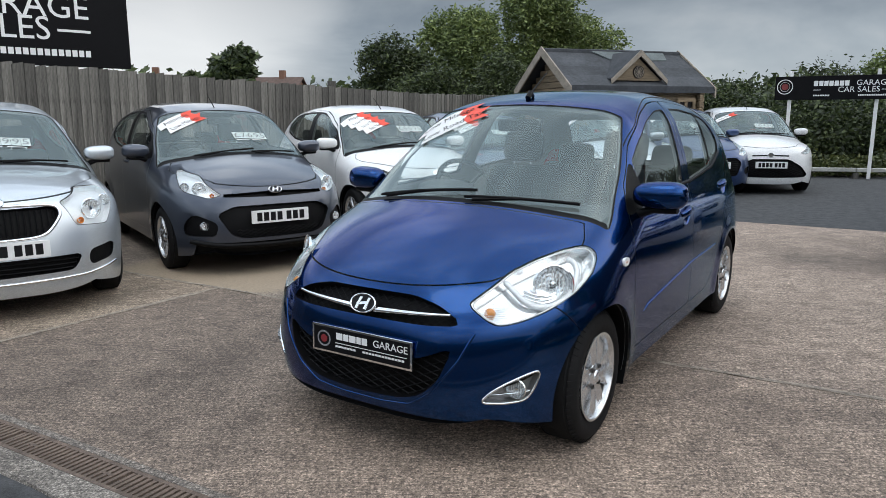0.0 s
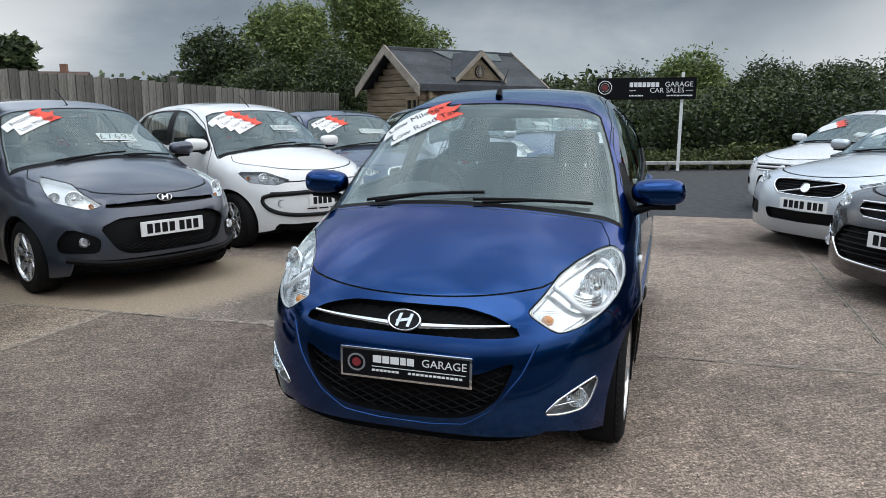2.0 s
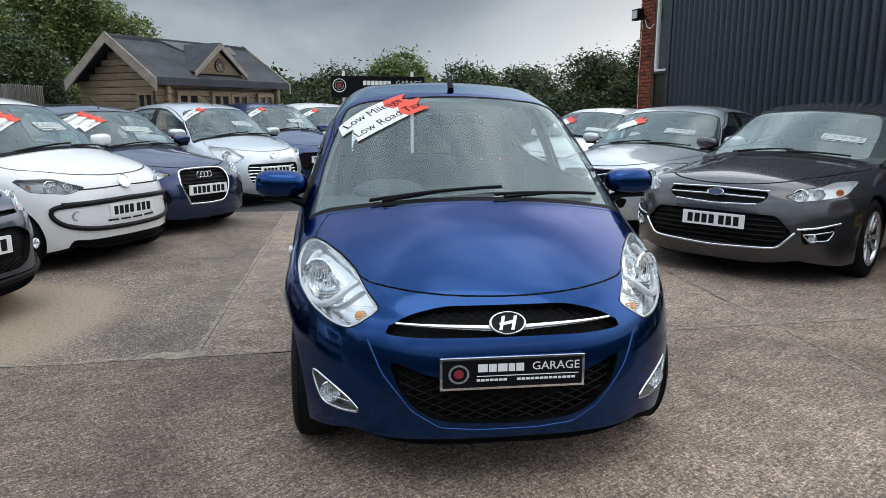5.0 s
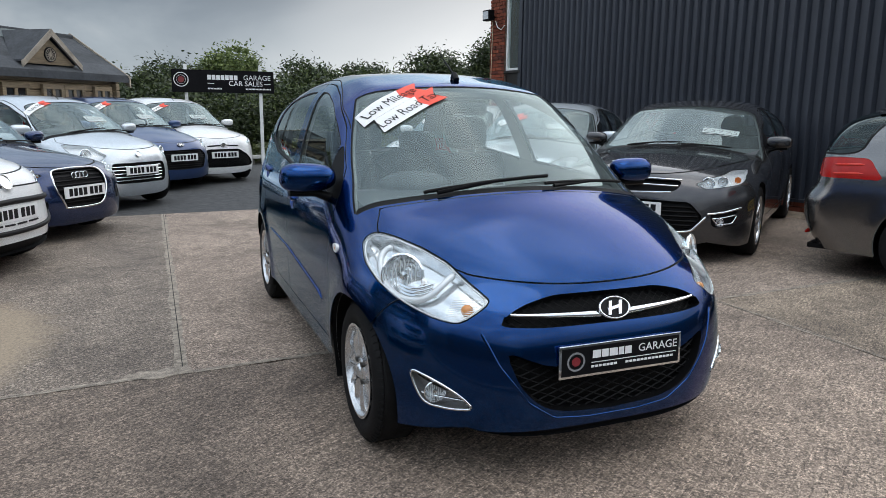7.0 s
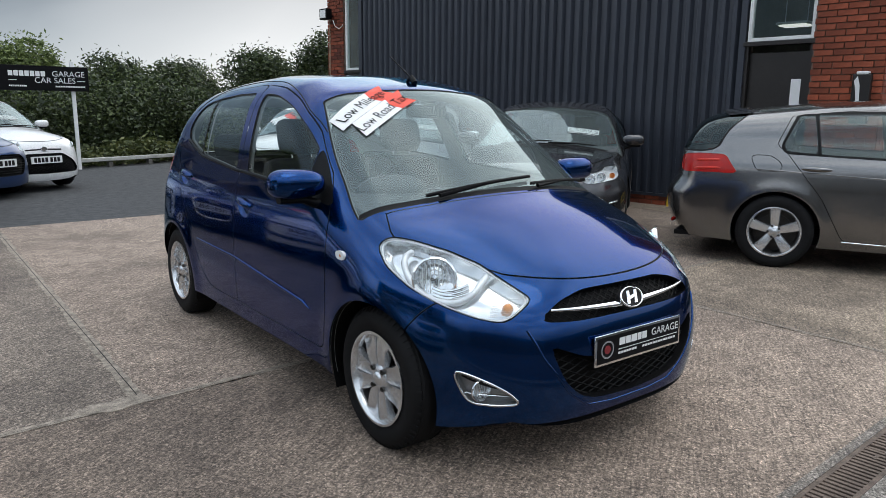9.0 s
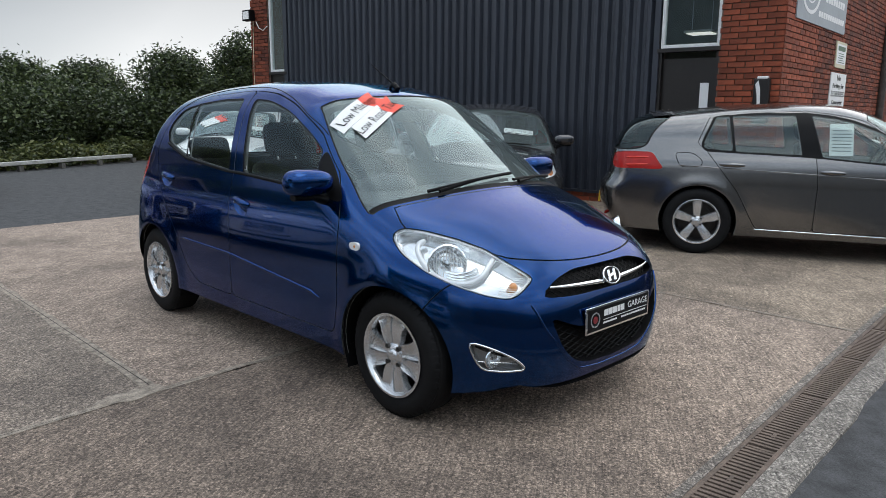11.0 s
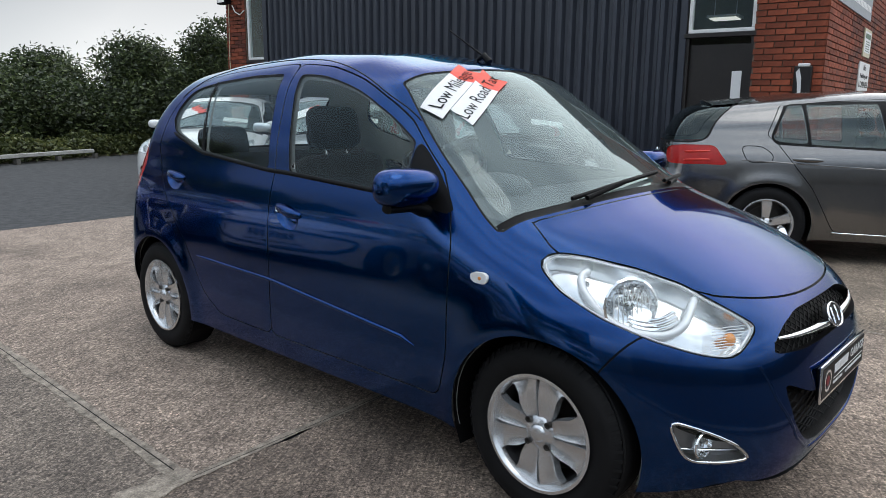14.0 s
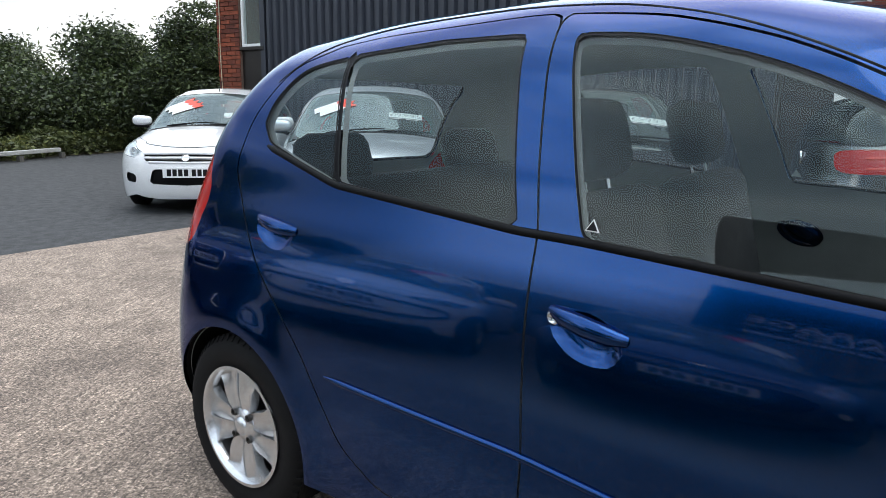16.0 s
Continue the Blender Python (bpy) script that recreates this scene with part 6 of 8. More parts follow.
bt = BRICKS.node_tree
isl = bt.nodes.new("ShaderNodeNewGeometry")
ri = ramp(bt, [(0.0, (0.48, 0.50, 0.6)), (0.5, (1.0, 1.0, 1.0)), (1.0, (1.5, 1.45, 1.3))])
link(bt, isl, "Random Per Island", ri, "Fac")
pb = [n for n in bt.nodes if n.type == "BSDF_PRINCIPLED"][0]
src = pb.inputs["Base Color"].links[0].from_socket
mi = mixrgb(bt, "MULTIPLY", 1.0)
bt.links.new(src, mi.inputs[6])
link(bt, ri, "Color", mi, 7)
link(bt, mi, 2, pb, "Base Color")

K0 = Vector((6.62, 0.61))
WD = Vector((0.438, 0.899)).normalized()
ED = Vector((0.88, -0.475)).normalized()
wang = math.degrees(math.atan2(WD.y, WD.x))
eang = math.degrees(math.atan2(ED.y, ED.x))
WM = pose(K0.x, K0.y, 0, 0, 0, wang)
EM = pose(K0.x, K0.y, 0, 0, 0, eang)
H = 4.4
# local x along the wall; the yard lies on the side of +y for the long wall, of -y for the return
bd = thing("building", "brick workshop with dark corrugated cladding and white-framed windows", "building", kind="structure")


def wpart(name, lo, hi, mat, m=WM, bev=0.0, parent=None, label=""):
    return part(name, Geo().box(lo, hi, m, bev), mat, parent or bd, label)


# masonry behind the pieces
wpart("wall", (0.0, -0.30, 0), (0.80, -0.012, H), BEDS)
wpart("wall", (10.25, -0.30, 0), (10.80, -0.012, H), BEDS)
wpart("wall", (0.8, -0.28, 3.75), (1.66, -0.05, H), BROWN)
wpart("wall", (1.66, -0.30, 0), (9.68, -0.09, H), BEDS)
wpart("wall", (9.68, -0.28, 3.9), (10.25, -0.05, H), BROWN)
wpart("wall", (9.68, -0.28, 0), (10.25, -0.05, 2.10), BROWN)
wpart("wall", (0.012, 0.012, 0), (16.0, 0.30, H), BEDS, EM)
wpart("wall", (10.80, -9.0, 0), (10.5, -0.012, H), BEDS)
wpart("wall_back", (0.0, -9.0, 0), (10.8, -8.8, H), BEDS)
part("roof", Geo().box((0.0, -9.0, H), (10.8, 0.1, H + 0.25), WM), CLAD, bd)
# cladding: trapezoid ribs
prof, n = [], int((9.66 - 1.70) / 0.165)
for i in range(n + 1):
    x = 1.70 + i * 0.165
    prof += [(x, -0.012), (x + 0.050, -0.012), (x + 0.082, 0.046), (x + 0.134, 0.046)]
vs = [(x, y - 0.05, z) for x, y in prof for z in (0.16, H)]
fs = [(2 * i, 2 * i + 2, 2 * i + 3, 2 * i + 1) for i in range(len(prof) - 1)]
part("cladding", Geo().add([WM @ Vector(v) for v in vs], fs), CLAD, bd, "dark blue-grey corrugated steel sheet")
wpart("cladding_trim", (1.64, -0.09, 0.14), (1.72, 0.0, H), CLAD)
wpart("cladding_trim", (9.64, -0.09, 0.14), (9.70, 0.0, H), CLAD)
wpart("flashing", (1.66, -0.07, 0.13), (9.68, 0.005, 0.17), CLAD)


def wall_window(m, x0, x1, z0, z1, name):
    w = thing(name, "white-framed fixed window in a dark surround", "window", kind="structure", m=m)
    t = 0.045
    for lo, hi in (((x0, -0.10, z0), (x1, -0.02, z0 + t)), ((x0, -0.10, z1 - t), (x1, -0.02, z1)), ((x0, -0.10, z0 + t), (x0 + t, -0.02, z1 - t)), ((x1 - t, -0.10, z0 + t), (x1, -0.02, z1 - t))):
        part("window_frame", Geo().box(lo, hi, None, 0.005), WFRAME, w)
    part("window_sill", Geo().box((x0 - 0.04, -0.10, z0 - 0.06), (x1 + 0.04, 0.01, z0 - 0.003), None, 0.006), BROWN, w)
    part("pane", Geo().box((x0 + t, -0.064, z0 + t), (x1 - t, -0.058, z1 - t)), GLASS, w)
    return w


wall_window(WM, 0.80, 1.62, 2.24, 3.72, "window_1")
wall_window(WM, 9.72, 10.22, 2.16, 3.86, "window_2")
# the dark entrance panel under the window, with a white strip on it
ent = thing("door_1", "dark brown entrance door with a white upright push plate", "door", kind="structure", m=WM)
part("door_leaf", Geo().box((0.84, -0.14, 0.02), (1.60, -0.09, 2.10), None, 0.004), BROWN, ent)
part("door_frame", Geo().box((0.80, -0.12, 0), (0.84, -0.03, 2.18)), BROWN, ent)
part("door_frame", Geo().box((1.60, -0.12, 0), (1.66, -0.03, 2.18)), BROWN, ent)
part("push_plate", Geo().box((0.93, -0.089, 1.05), (1.05, -0.080, 1.76), None, 0.003), WHITEP, ent)
# the room behind the windows
wpart("room_wall", (0.3, -3.6, 0), (4.5, -3.5, H), OFFICE)
wpart("room_ceiling", (0.3, -3.6, 3.9), (4.5, -0.31, 4.0), OFFICE)
wpart("room_floor", (0.3, -3.6, 1.2), (4.5, -0.31, 1.25), OFFICE)
cl_ = thing("ceiling_light", "lit square fluorescent ceiling panel inside the office", "lamp", m=WM)
part("diffuser", Geo().box((1.32, -1.45, 2.54), (1.68, -1.15, 2.555)), LIT, cl_)
part("frame", Geo().box((1.29, -1.48, 2.556), (1.71, -1.12, 2.59)), WFRAME, cl_)
for x in (1.35, 1.65):
    part("hanger", Geo().tube([(x, -1.3, 2.59), (x, -1.3, 3.9)], 0.006, 6), WFRAME, cl_)
wpart("room_wall", (8.4, -2.6, 0), (10.7, -2.5, H), OFFICE)

# floodlight and cable on the far pier
fl_ = thing("floodlight", "small black floodlight on a bracket with a loose cable", "lamp", m=WM)
part("bracket", Geo().box((10.62, 0.0, 3.28), (10.66, 0.14, 3.32)), PLASTIC, fl_)
part("housing", Geo().box((10.52, 0.10, 3.22), (10.78, 0.24, 3.44), None, 0.01), PLASTIC, fl_)
part("lamp_glass", Geo().box((10.55, 0.24, 3.25), (10.75, 0.246, 3.41)), LAMPIN, fl_)
part("cable", Geo().tube([(10.60, 0.02, 3.22), (10.50, 0.03, 3.08), (10.36, 0.03, 3.02), (10.24, 0.02, 3.10)], 0.010, 6), WFRAME, fl_, smooth=60)
part("cable_down", Geo().tube([(10.70, 0.02, 3.25), (10.72, 0.03, 2.2), (10.71, 0.03, 1.0), (10.73, 0.02, 0.1)], 0.007, 6), CREAM, fl_, smooth=60)
# rain pipe, wall box and signs on the return wall
pp = thing("rain_pipe", "dark red-brown rain water pipe on the brick wall", "pipe", m=EM)
part("pipe", Geo().tube([(6.45, -0.06, 0.0), (6.45, -0.06, H)], 0.075, 12), IRON, pp, smooth=60)
for z in (0.8, 2.4, 4.0):
    part("clip", Geo().box((6.37, -0.07, z), (6.53, -0.001, z + 0.04)), IRON, pp)
# box shape added to carry a black wall stain and its white peeled patch
bx = thing("wall_vent", "black soot-stained vent hood with peeling paint", "vent", m=WM)
part("hood", Geo().box((0.10, 0.0, 1.22), (0.30, 0.09, 1.80), None, 0.02), BROWN, bx)
part("lip", Geo().box((0.13, 0.0, 1.785), (0.26, 0.096, 1.825), None, 0.012), WHITEP, bx)
part("flaking_paint", Geo().prism([(0.20, 1.45), (0.235, 1.44), (0.25, 1.60), (0.275, 1.72), (0.24, 1.77), (0.21, 1.66)], pose(0, 0.0905, 0, 90, 0, 0), -0.002), WHITEP, bx)


def board(name, x0, x1, z0, z1, mat, label, m=EM):
    s = thing(name, label, "sign", m=m)
    part("panel", Geo().box((x0, -0.028, z0), (x1, -0.002, z1), None, 0.003), mat, s)
    return s


tx = lambda x, z: Matrix.Translation((x, -0.0295, z)) @ Matrix.Rotation(radians(90), 4, "X")
s1 = board("parking_sign", 2.52, 3.52, 1.46, 1.99, WHITEP, "white parking notice with black lettering on brick")
for text, z, size, wide in (("No", 1.912, 0.115, 0.24), ("Parking for", 1.79, 0.092, 0.74), ("LORRIES", 1.665, 0.12, 0.86), ("Overnight", 1.535, 0.092, 0.69)):
    o = letters(text, size, BLACKP, s1, tx(3.02, z), bold=0.002)
    xs = [v.co.x for v in o.data.vertices]
    o.matrix_basis = o.matrix_basis @ Matrix.Diagonal((wide / (max(xs) - min(xs)), 1, 1, 1))
s2 = board("cream_notice", 2.68, 3.35, 2.07, 2.47, CREAM, "small cream notice with unreadable lines on brick")
part("notice_field", Geo().box((2.72, -0.0295, 2.13), (3.31, -0.0275, 2.43)), WHITEP, s2)
part("heading_bar", Geo().box((2.78, -0.031, 2.33), (3.25, -0.0290, 2.40)), GREENB, s2)
for k in range(5):
    part("text_bar", Geo().box((2.82 + 0.03 * (k % 2), -0.031, 2.15 + 0.033 * k), (3.22 - 0.04 * (k % 3), -0.0290, 2.162 + 0.033 * k)), GREENB, s2)
s3 = board("grey_sign", 0.36, 3.06, 2.58, 3.60, GREYSIGN, "large grey sign board with a white emblem on brick")
em = lambda: tx(0.98, 3.02) @ Matrix.Diagonal((1.45, 1, 1, 1))
part("emblem_ring", Geo().lathe([(0.28, 0), (0.28, 0.002), (0.33, 0.002), (0.33, 0)], 36, em()), WHITEP, s3)
part("emblem_ring", Geo().lathe([(0.17, 0), (0.17, 0.002), (0.19, 0.002), (0.19, 0)], 36, em()), WHITEP, s3)
for k in range(12):
    part("address_bar", Geo().box((1.42 + k * 0.128, -0.030, 2.70), (1.53 + k * 0.128, -0.0285, 2.78)), WHITEP, s3)
for k in range(8):
    part("number_bar", Geo().box((1.75 + k * 0.145, -0.030, 2.93), (1.87 + k * 0.145, -0.0285, 3.03)), WHITEP, s3)
for k in range(6):
    part("name_bar", Geo().box((1.70 + k * 0.20, -0.030, 3.20), (1.86 + k * 0.20, -0.0285, 3.40)), WHITEP, s3)
s4 = board("small_notice", 10.25, 11.1, 2.16, 2.59, WHITEP, "small pale notice further along the brick wall")
part("heading_bar", Geo().box((10.40, -0.030, 2.47), (10.95, -0.0285, 2.54)), GREENB, s4)
for k in range(4):
    part("text_bar", Geo().box((10.42, -0.030, 2.21 + 0.06 * k), (10.93, -0.0285, 2.235 + 0.06 * k)), GREENB, s4)

# ---- log cabin ----
LOG = material("log_timber", (0.215, 0.160, 0.098), 0.75, var=0.35, scale=2.5, bump=0.4, bscale=30, rand=0.18, coords=((1, 1, 12), 0))
BARGE = material("grey_barge_board", (0.30, 0.26, 0.21), 0.85, var=0.3, scale=4, bump=0.3, bscale=40, rand=0.1)
FELT = material("roof_felt", (0.056, 0.060, 0.066), 0.9, spec=0.3, var=0.3, scale=1.6, bump=0.5, bscale=120, rand=0.14)
CM = pose(2.449, 14.005, 0, 0, 0, 17.9)
cab = thing("log_cabin", "small log cabin with dark felt roof and a dormer gable", "cabin", m=CM)
CW, CD, ZE, ZR = 3.27, 2.627, 1.837, 2.66
ins, gi = 0.12, 0.24
nlog = 14
for i in range(nlog):
    z = i * (ZE + 0.02) / nlog
    dz = (ZE + 0.02) / nlog
    part("log", Geo().box((gi - 0.12, ins, z), (CW - gi + 0.12, ins + 0.09, z + dz - 0.006), None, 0.018), LOG, cab)
    part("log", Geo().box((gi, ins - 0.12, z + 0.03), (gi + 0.09, CD - ins + 0.12, z + dz + 0.024), None, 0.018), LOG, cab)
    part("log", Geo().box((CW - gi - 0.09, ins - 0.12, z + 0.03), (CW - gi, CD - ins + 0.12, z + dz + 0.024), None, 0.018), LOG, cab)
for i in range(9):
    z = ZE + 0.02 + i * 0.128
    f = (ZR - 0.06 - z - 0.13) / (ZR - ZE)
    if f > 0.03:
        hw = (CD / 2) * f
        for x in (gi, CW - gi - 0.09):
            part("log", Geo().box((x, CD / 2 - hw, z + 0.03), (x + 0.09, CD / 2 + hw, z + 0.152), None, 0.015), LOG, cab)
part("wall_back", Geo().box((gi, CD - ins - 0.09, 0), (CW - gi, CD - ins, ZE)), LOG, cab)
# felt strips on both slopes
run, rise = CD / 2, ZR - ZE
ln = math.hypot(run, rise)
for sgn in (0, 1):
    for k in range(4):
        f0, f1 = k / 4, (k + 1) / 4 + 0.03
        y0, y1 = f0 * run, min(f1, 1.0) * run
        z0, z1 = ZE + f0 * rise + 0.012 * (3 - k) * 0.4, ZE + min(f1, 1.0) * rise
        if sgn:
            y0, y1 = CD - y0, CD - y1
        q = 0.022 + 0.012 * (3 - k)
        part("felt_strip", Geo().add([(0, y0, z0), (CW, y0, z0), (CW, y1, z1), (0, y1, z1), (0, y0, z0 + q), (CW, y0, z0 + q), (CW, y1, z1 + q - 0.004), (0, y1, z1 + q - 0.004)],
                                     [(0, 1, 2, 3), (4, 5, 6, 7), (0, 1, 5, 4), (1, 2, 6, 5), (2, 3, 7, 6), (3, 0, 4, 7)]), FELT, cab)
PALEFELT = material("pale_roof_felt", (0.13, 0.15, 0.15), 0.9, spec=0.3, var=0.25, scale=2.5, bump=0.5, bscale=120)
fz = lambda y: ZE + y / (CD / 2) * (ZR - ZE) + 0.052
part("felt_patch", Geo().add([(x, y, fz(y) + dz) for dz in (-0.01, 0.006) for x, y in ((1.02, 1.29), (1.36, 0.95), (2.05, 0.93), (2.75, 0.95), (2.86, 1.29))],
                             [(0, 1, 2, 3, 4), (5, 6, 7, 8, 9)] + [(i, (i + 1) % 5, 5 + (i + 1) % 5, 5 + i) for i in range(5)]), PALEFELT, cab, "paler grey felt patch")
part("ridge_cap", Geo().box((0.0, CD / 2 - 0.10, ZR - 0.06), (CW, CD / 2 + 0.10, ZR + 0.035), None, 0.02), FELT, cab)
for x in (-0.03, CW):
    for sgn in (0, 1):
        y0, y1 = (-0.04, CD / 2) if not sgn else (CD + 0.04, CD / 2)
        part("barge_board", Geo().add([(x, y0, ZE - 0.16), (x + 0.03, y0, ZE - 0.16), (x + 0.03, y1, ZR - 0.12), (x, y1, ZR - 0.12), (x, y0, ZE + 0.05), (x + 0.03, y0, ZE + 0.05), (x + 0.03, y1, ZR + 0.07), (x, y1, ZR + 0.07)],
                                      [(0, 1, 2, 3), (4, 5, 6, 7), (0, 1, 5, 4), (1, 2, 6, 5), (2, 3, 7, 6), (3, 0, 4, 7)]), BARGE, cab)
part("fascia", Geo().box((0, -0.025, ZE - 0.06), (CW, 0.0, ZE + 0.03)), FELT, cab)
# dormer gable
dm = new("dormer")
dm.parent = cab
dm.matrix_basis = pose(1.538, 0.052, 0)
dz0, dz1, dw = 1.993, 2.543, 0.612
part("gable_panel", Geo().prism([(-dw + 0.08, dz0 + 0.02), (dw - 0.08, dz0 + 0.02), (0, dz1 - 0.1)], pose(0, 0.10, 0, 90, 0, 0), 0.04), LOG, dm)
for sgn in (-1, 1):
    part("barge_board", Geo().add([(sgn * (dw + 0.02), -0.02, dz0 - 0.05), (sgn * (dw + 0.02), 0.02, dz0 - 0.05), (0, 0.02, dz1 - 0.06), (0, -0.02, dz1 - 0.06), (sgn * (dw + 0.02), -0.02, dz0 + 0.05), (sgn * (dw + 0.02), 0.02, dz0 + 0.05), (0, 0.02, dz1 + 0.06), (0, -0.02, dz1 + 0.06)],
                                  [(0, 1, 2, 3), (4, 5, 6, 7), (0, 1, 5, 4), (1, 2, 6, 5), (2, 3, 7, 6), (3, 0, 4, 7)]), BARGE, dm)
    part("dormer_roof", Geo().add([(sgn * dw, 0.0, dz0 + 0.04), (sgn * dw, 0.25, dz0 + 0.04), (0, 1.05, dz1 + 0.03), (0, 0.0, dz1 + 0.03), (sgn * dw, 0.0, dz0 + 0.07), (sgn * dw, 0.25, dz0 + 0.07), (0, 1.05, dz1 + 0.06), (0, 0.0, dz1 + 0.06)],
                                  [(0, 1, 2, 3), (4, 5, 6, 7), (0, 1, 5, 4), (1, 2, 6, 5), (2, 3, 7, 6), (3, 0, 4, 7)]), FELT, dm)
part("round_emblem", Geo().lathe([(0, 0.014), (0.14, 0.014), (0.15, 0.02), (0.17, 0.02), (0.175, 0.0)], 28, pose(0, 0.058, dz0 + 0.185, 90, 0, 0) @ Matrix.Diagonal((0.72, 0.72, 1, 1))), SIGNBLACK, dm, "round black emblem board with a pale rim")
part("emblem_rim", Geo().lathe([(0.135, 0), (0.135, 0.004), (0.15, 0.004), (0.15, 0)], 28, pose(0, 0.043, dz0 + 0.185, 90, 0, 0) @ Matrix.Diagonal((0.72, 0.72, 1, 1))), BARGE, dm)
for k in range(6):
    part("emblem_spoke", Geo().box((-0.09, -0.002, -0.005), (0.09, 0.002, 0.005), pose(0, 0.041, dz0 + 0.185) @ Matrix.Rotation(math.pi * k / 6, 4, "Y")), BARGE, dm)
DARKROOM = material("dark_window_pane", (0.02, 0.022, 0.024), 0.08, var=0.1, scale=3)


def cabin_window(x, w, y=0.0, side=False):
    q = pose(x, ins - 0.045, 1.02) if not side else pose(gi - 0.045, x, 1.02, 0, 0, -90)
    wn = new("window")
    wn.parent = cab
    wn.matrix_basis = q
    for lo, hi in (((-w, -0.03, 0), (w, 0.03, 0.07)), ((-w, -0.03, 0.58), (w, 0.03, 0.66)), ((-w, -0.03, 0.07), (-w + 0.07, 0.03, 0.58)), ((w - 0.07, -0.03, 0.07), (w, 0.03, 0.58)), ((-0.03, -0.025, 0.07), (0.03, 0.03, 0.58))):
        part("window_frame", Geo().box(lo, hi, None, 0.006), LOG, wn)
    for sgn in (-1, 1):
        part("pane", Geo().box((min(0.03 * sgn, (w - 0.07) * sgn), 0.0, 0.07), (max(0.03 * sgn, (w - 0.07) * sgn), 0.02, 0.58)), DARKROOM, wn)


for x, w in ((0.74, 0.26), (1.50, 0.23), (1.97, 0.23), (2.66, 0.22)):
    cabin_window(x, w)
cabin_window(0.55, 0.24, side=True)

# ---- trees and hedges ----
BARK = material("bark", (0.09, 0.07, 0.05), 0.9, var=0.4, scale=6, bump=0.6, bscale=40)


def leaf_material(name, dark, mid, light):
    m = bpy.data.materials.new(name)
    m.use_nodes = True
    t = nodes_of(m)
    out = t.nodes.new("ShaderNodeOutputMaterial")
    p = t.nodes.new("ShaderNodeBsdfPrincipled")
    p.inputs["Roughness"].default_value = 0.55
    gm = t.nodes.new("ShaderNodeNewGeometry")
    r = ramp(t, [(0.0, dark), (0.55, mid), (1.0, light)])
    link(t, gm, "Random Per Island", r, "Fac")
    co = t.nodes.new("ShaderNodeTexCoord")
    n = add(t, "ShaderNodeTexNoise", Scale=0.9, Detail=3.0)
    link(t, co, "Object", n, "Vector")
    r2 = ramp(t, [(0.3, (0.6, 0.65, 0.6)), (0.7, (1.25, 1.2, 1.1))])
    link(t, n, "Fac", r2, "Fac")
    mx = mixrgb(t, "MULTIPLY", 1.0)
    link(t, r, "Color", mx, 6)
    link(t, r2, "Color", mx, 7)
    link(t, mx, 2, p, "Base Color")
    tl = t.nodes.new("ShaderNodeBsdfTranslucent")
    link(t, mx, 2, tl, "Color")
    ms = add(t, "ShaderNodeMixShader", Fac=0.22)
    link(t, p, 0, ms, 1)
    link(t, tl, 0, ms, 2)
    link(t, ms, 0, out, "Surface")
    return m


LEAF_A = leaf_material("willow_leaves", (0.053, 0.080, 0.027), (0.144, 0.194, 0.062), (0.300, 0.362, 0.138))
LEAF_B = leaf_material("dark_leaves", (0.015, 0.025, 0.010), (0.043, 0.064, 0.023), (0.125, 0.16, 0.063))
LEAF_C = leaf_material("hedge_leaves", (0.040, 0.055, 0.018), (0.085, 0.105, 0.032), (0.16, 0.17, 0.06))


def leaves(blobs, n, size, seed, flat=0.0, long=1.6, spray=0.0):
    """Many small leaves round a set of uneven clumps."""
    rg = np.random.RandomState(seed)
    b = np.array(blobs, float)
    wgt = (b[:, 3] * b[:, 4] + b[:, 4] * b[:, 5] + b[:, 3] * b[:, 5])
    pick = rg.choice(len(b), n, p=wgt / wgt.sum())
    d = rg.normal(size=(n, 3))
    d /= np.linalg.norm(d, axis=1, keepdims=True)
    rad = np.clip(1.0 - np.abs(rg.normal(0, 0.22, n)), 0.2, 1.0) * (1 + 0.22 * np.sin(d[:, 0] * 7 + b[pick, 0]) * np.cos(d[:, 2] * 6 + b[pick, 1])) + spray * rg.rand(n) ** 6
    c = b[pick, :3] + d * b[pick, 3:6] * rad[:, None]
    c = c[c[:, 2] > 0.02]
    n = len(c)
    a1 = rg.normal(size=(n, 3))
    a1[:, 2] *= 0.6
    a1 /= np.linalg.norm(a1, axis=1, keepdims=True)
    a2 = np.cross(a1, rg.normal(size=(n, 3)))
    a2 /= np.linalg.norm(a2, axis=1, keepdims=True)
    s = size * rg.uniform(0.55, 1.35, (n, 1))
    V = np.stack([c - a1 * s * long * 0.5, c + a2 * s * 0.42, c + a1 * s * long * 0.5, c - a2 * s * 0.42], 1).reshape(-1, 3)
    g = Geo()
    g.v = [tuple(v) for v in V]
    g.f = [(4 * i, 4 * i + 1, 4 * i + 2, 4 * i + 3) for i in range(n)]
    return g


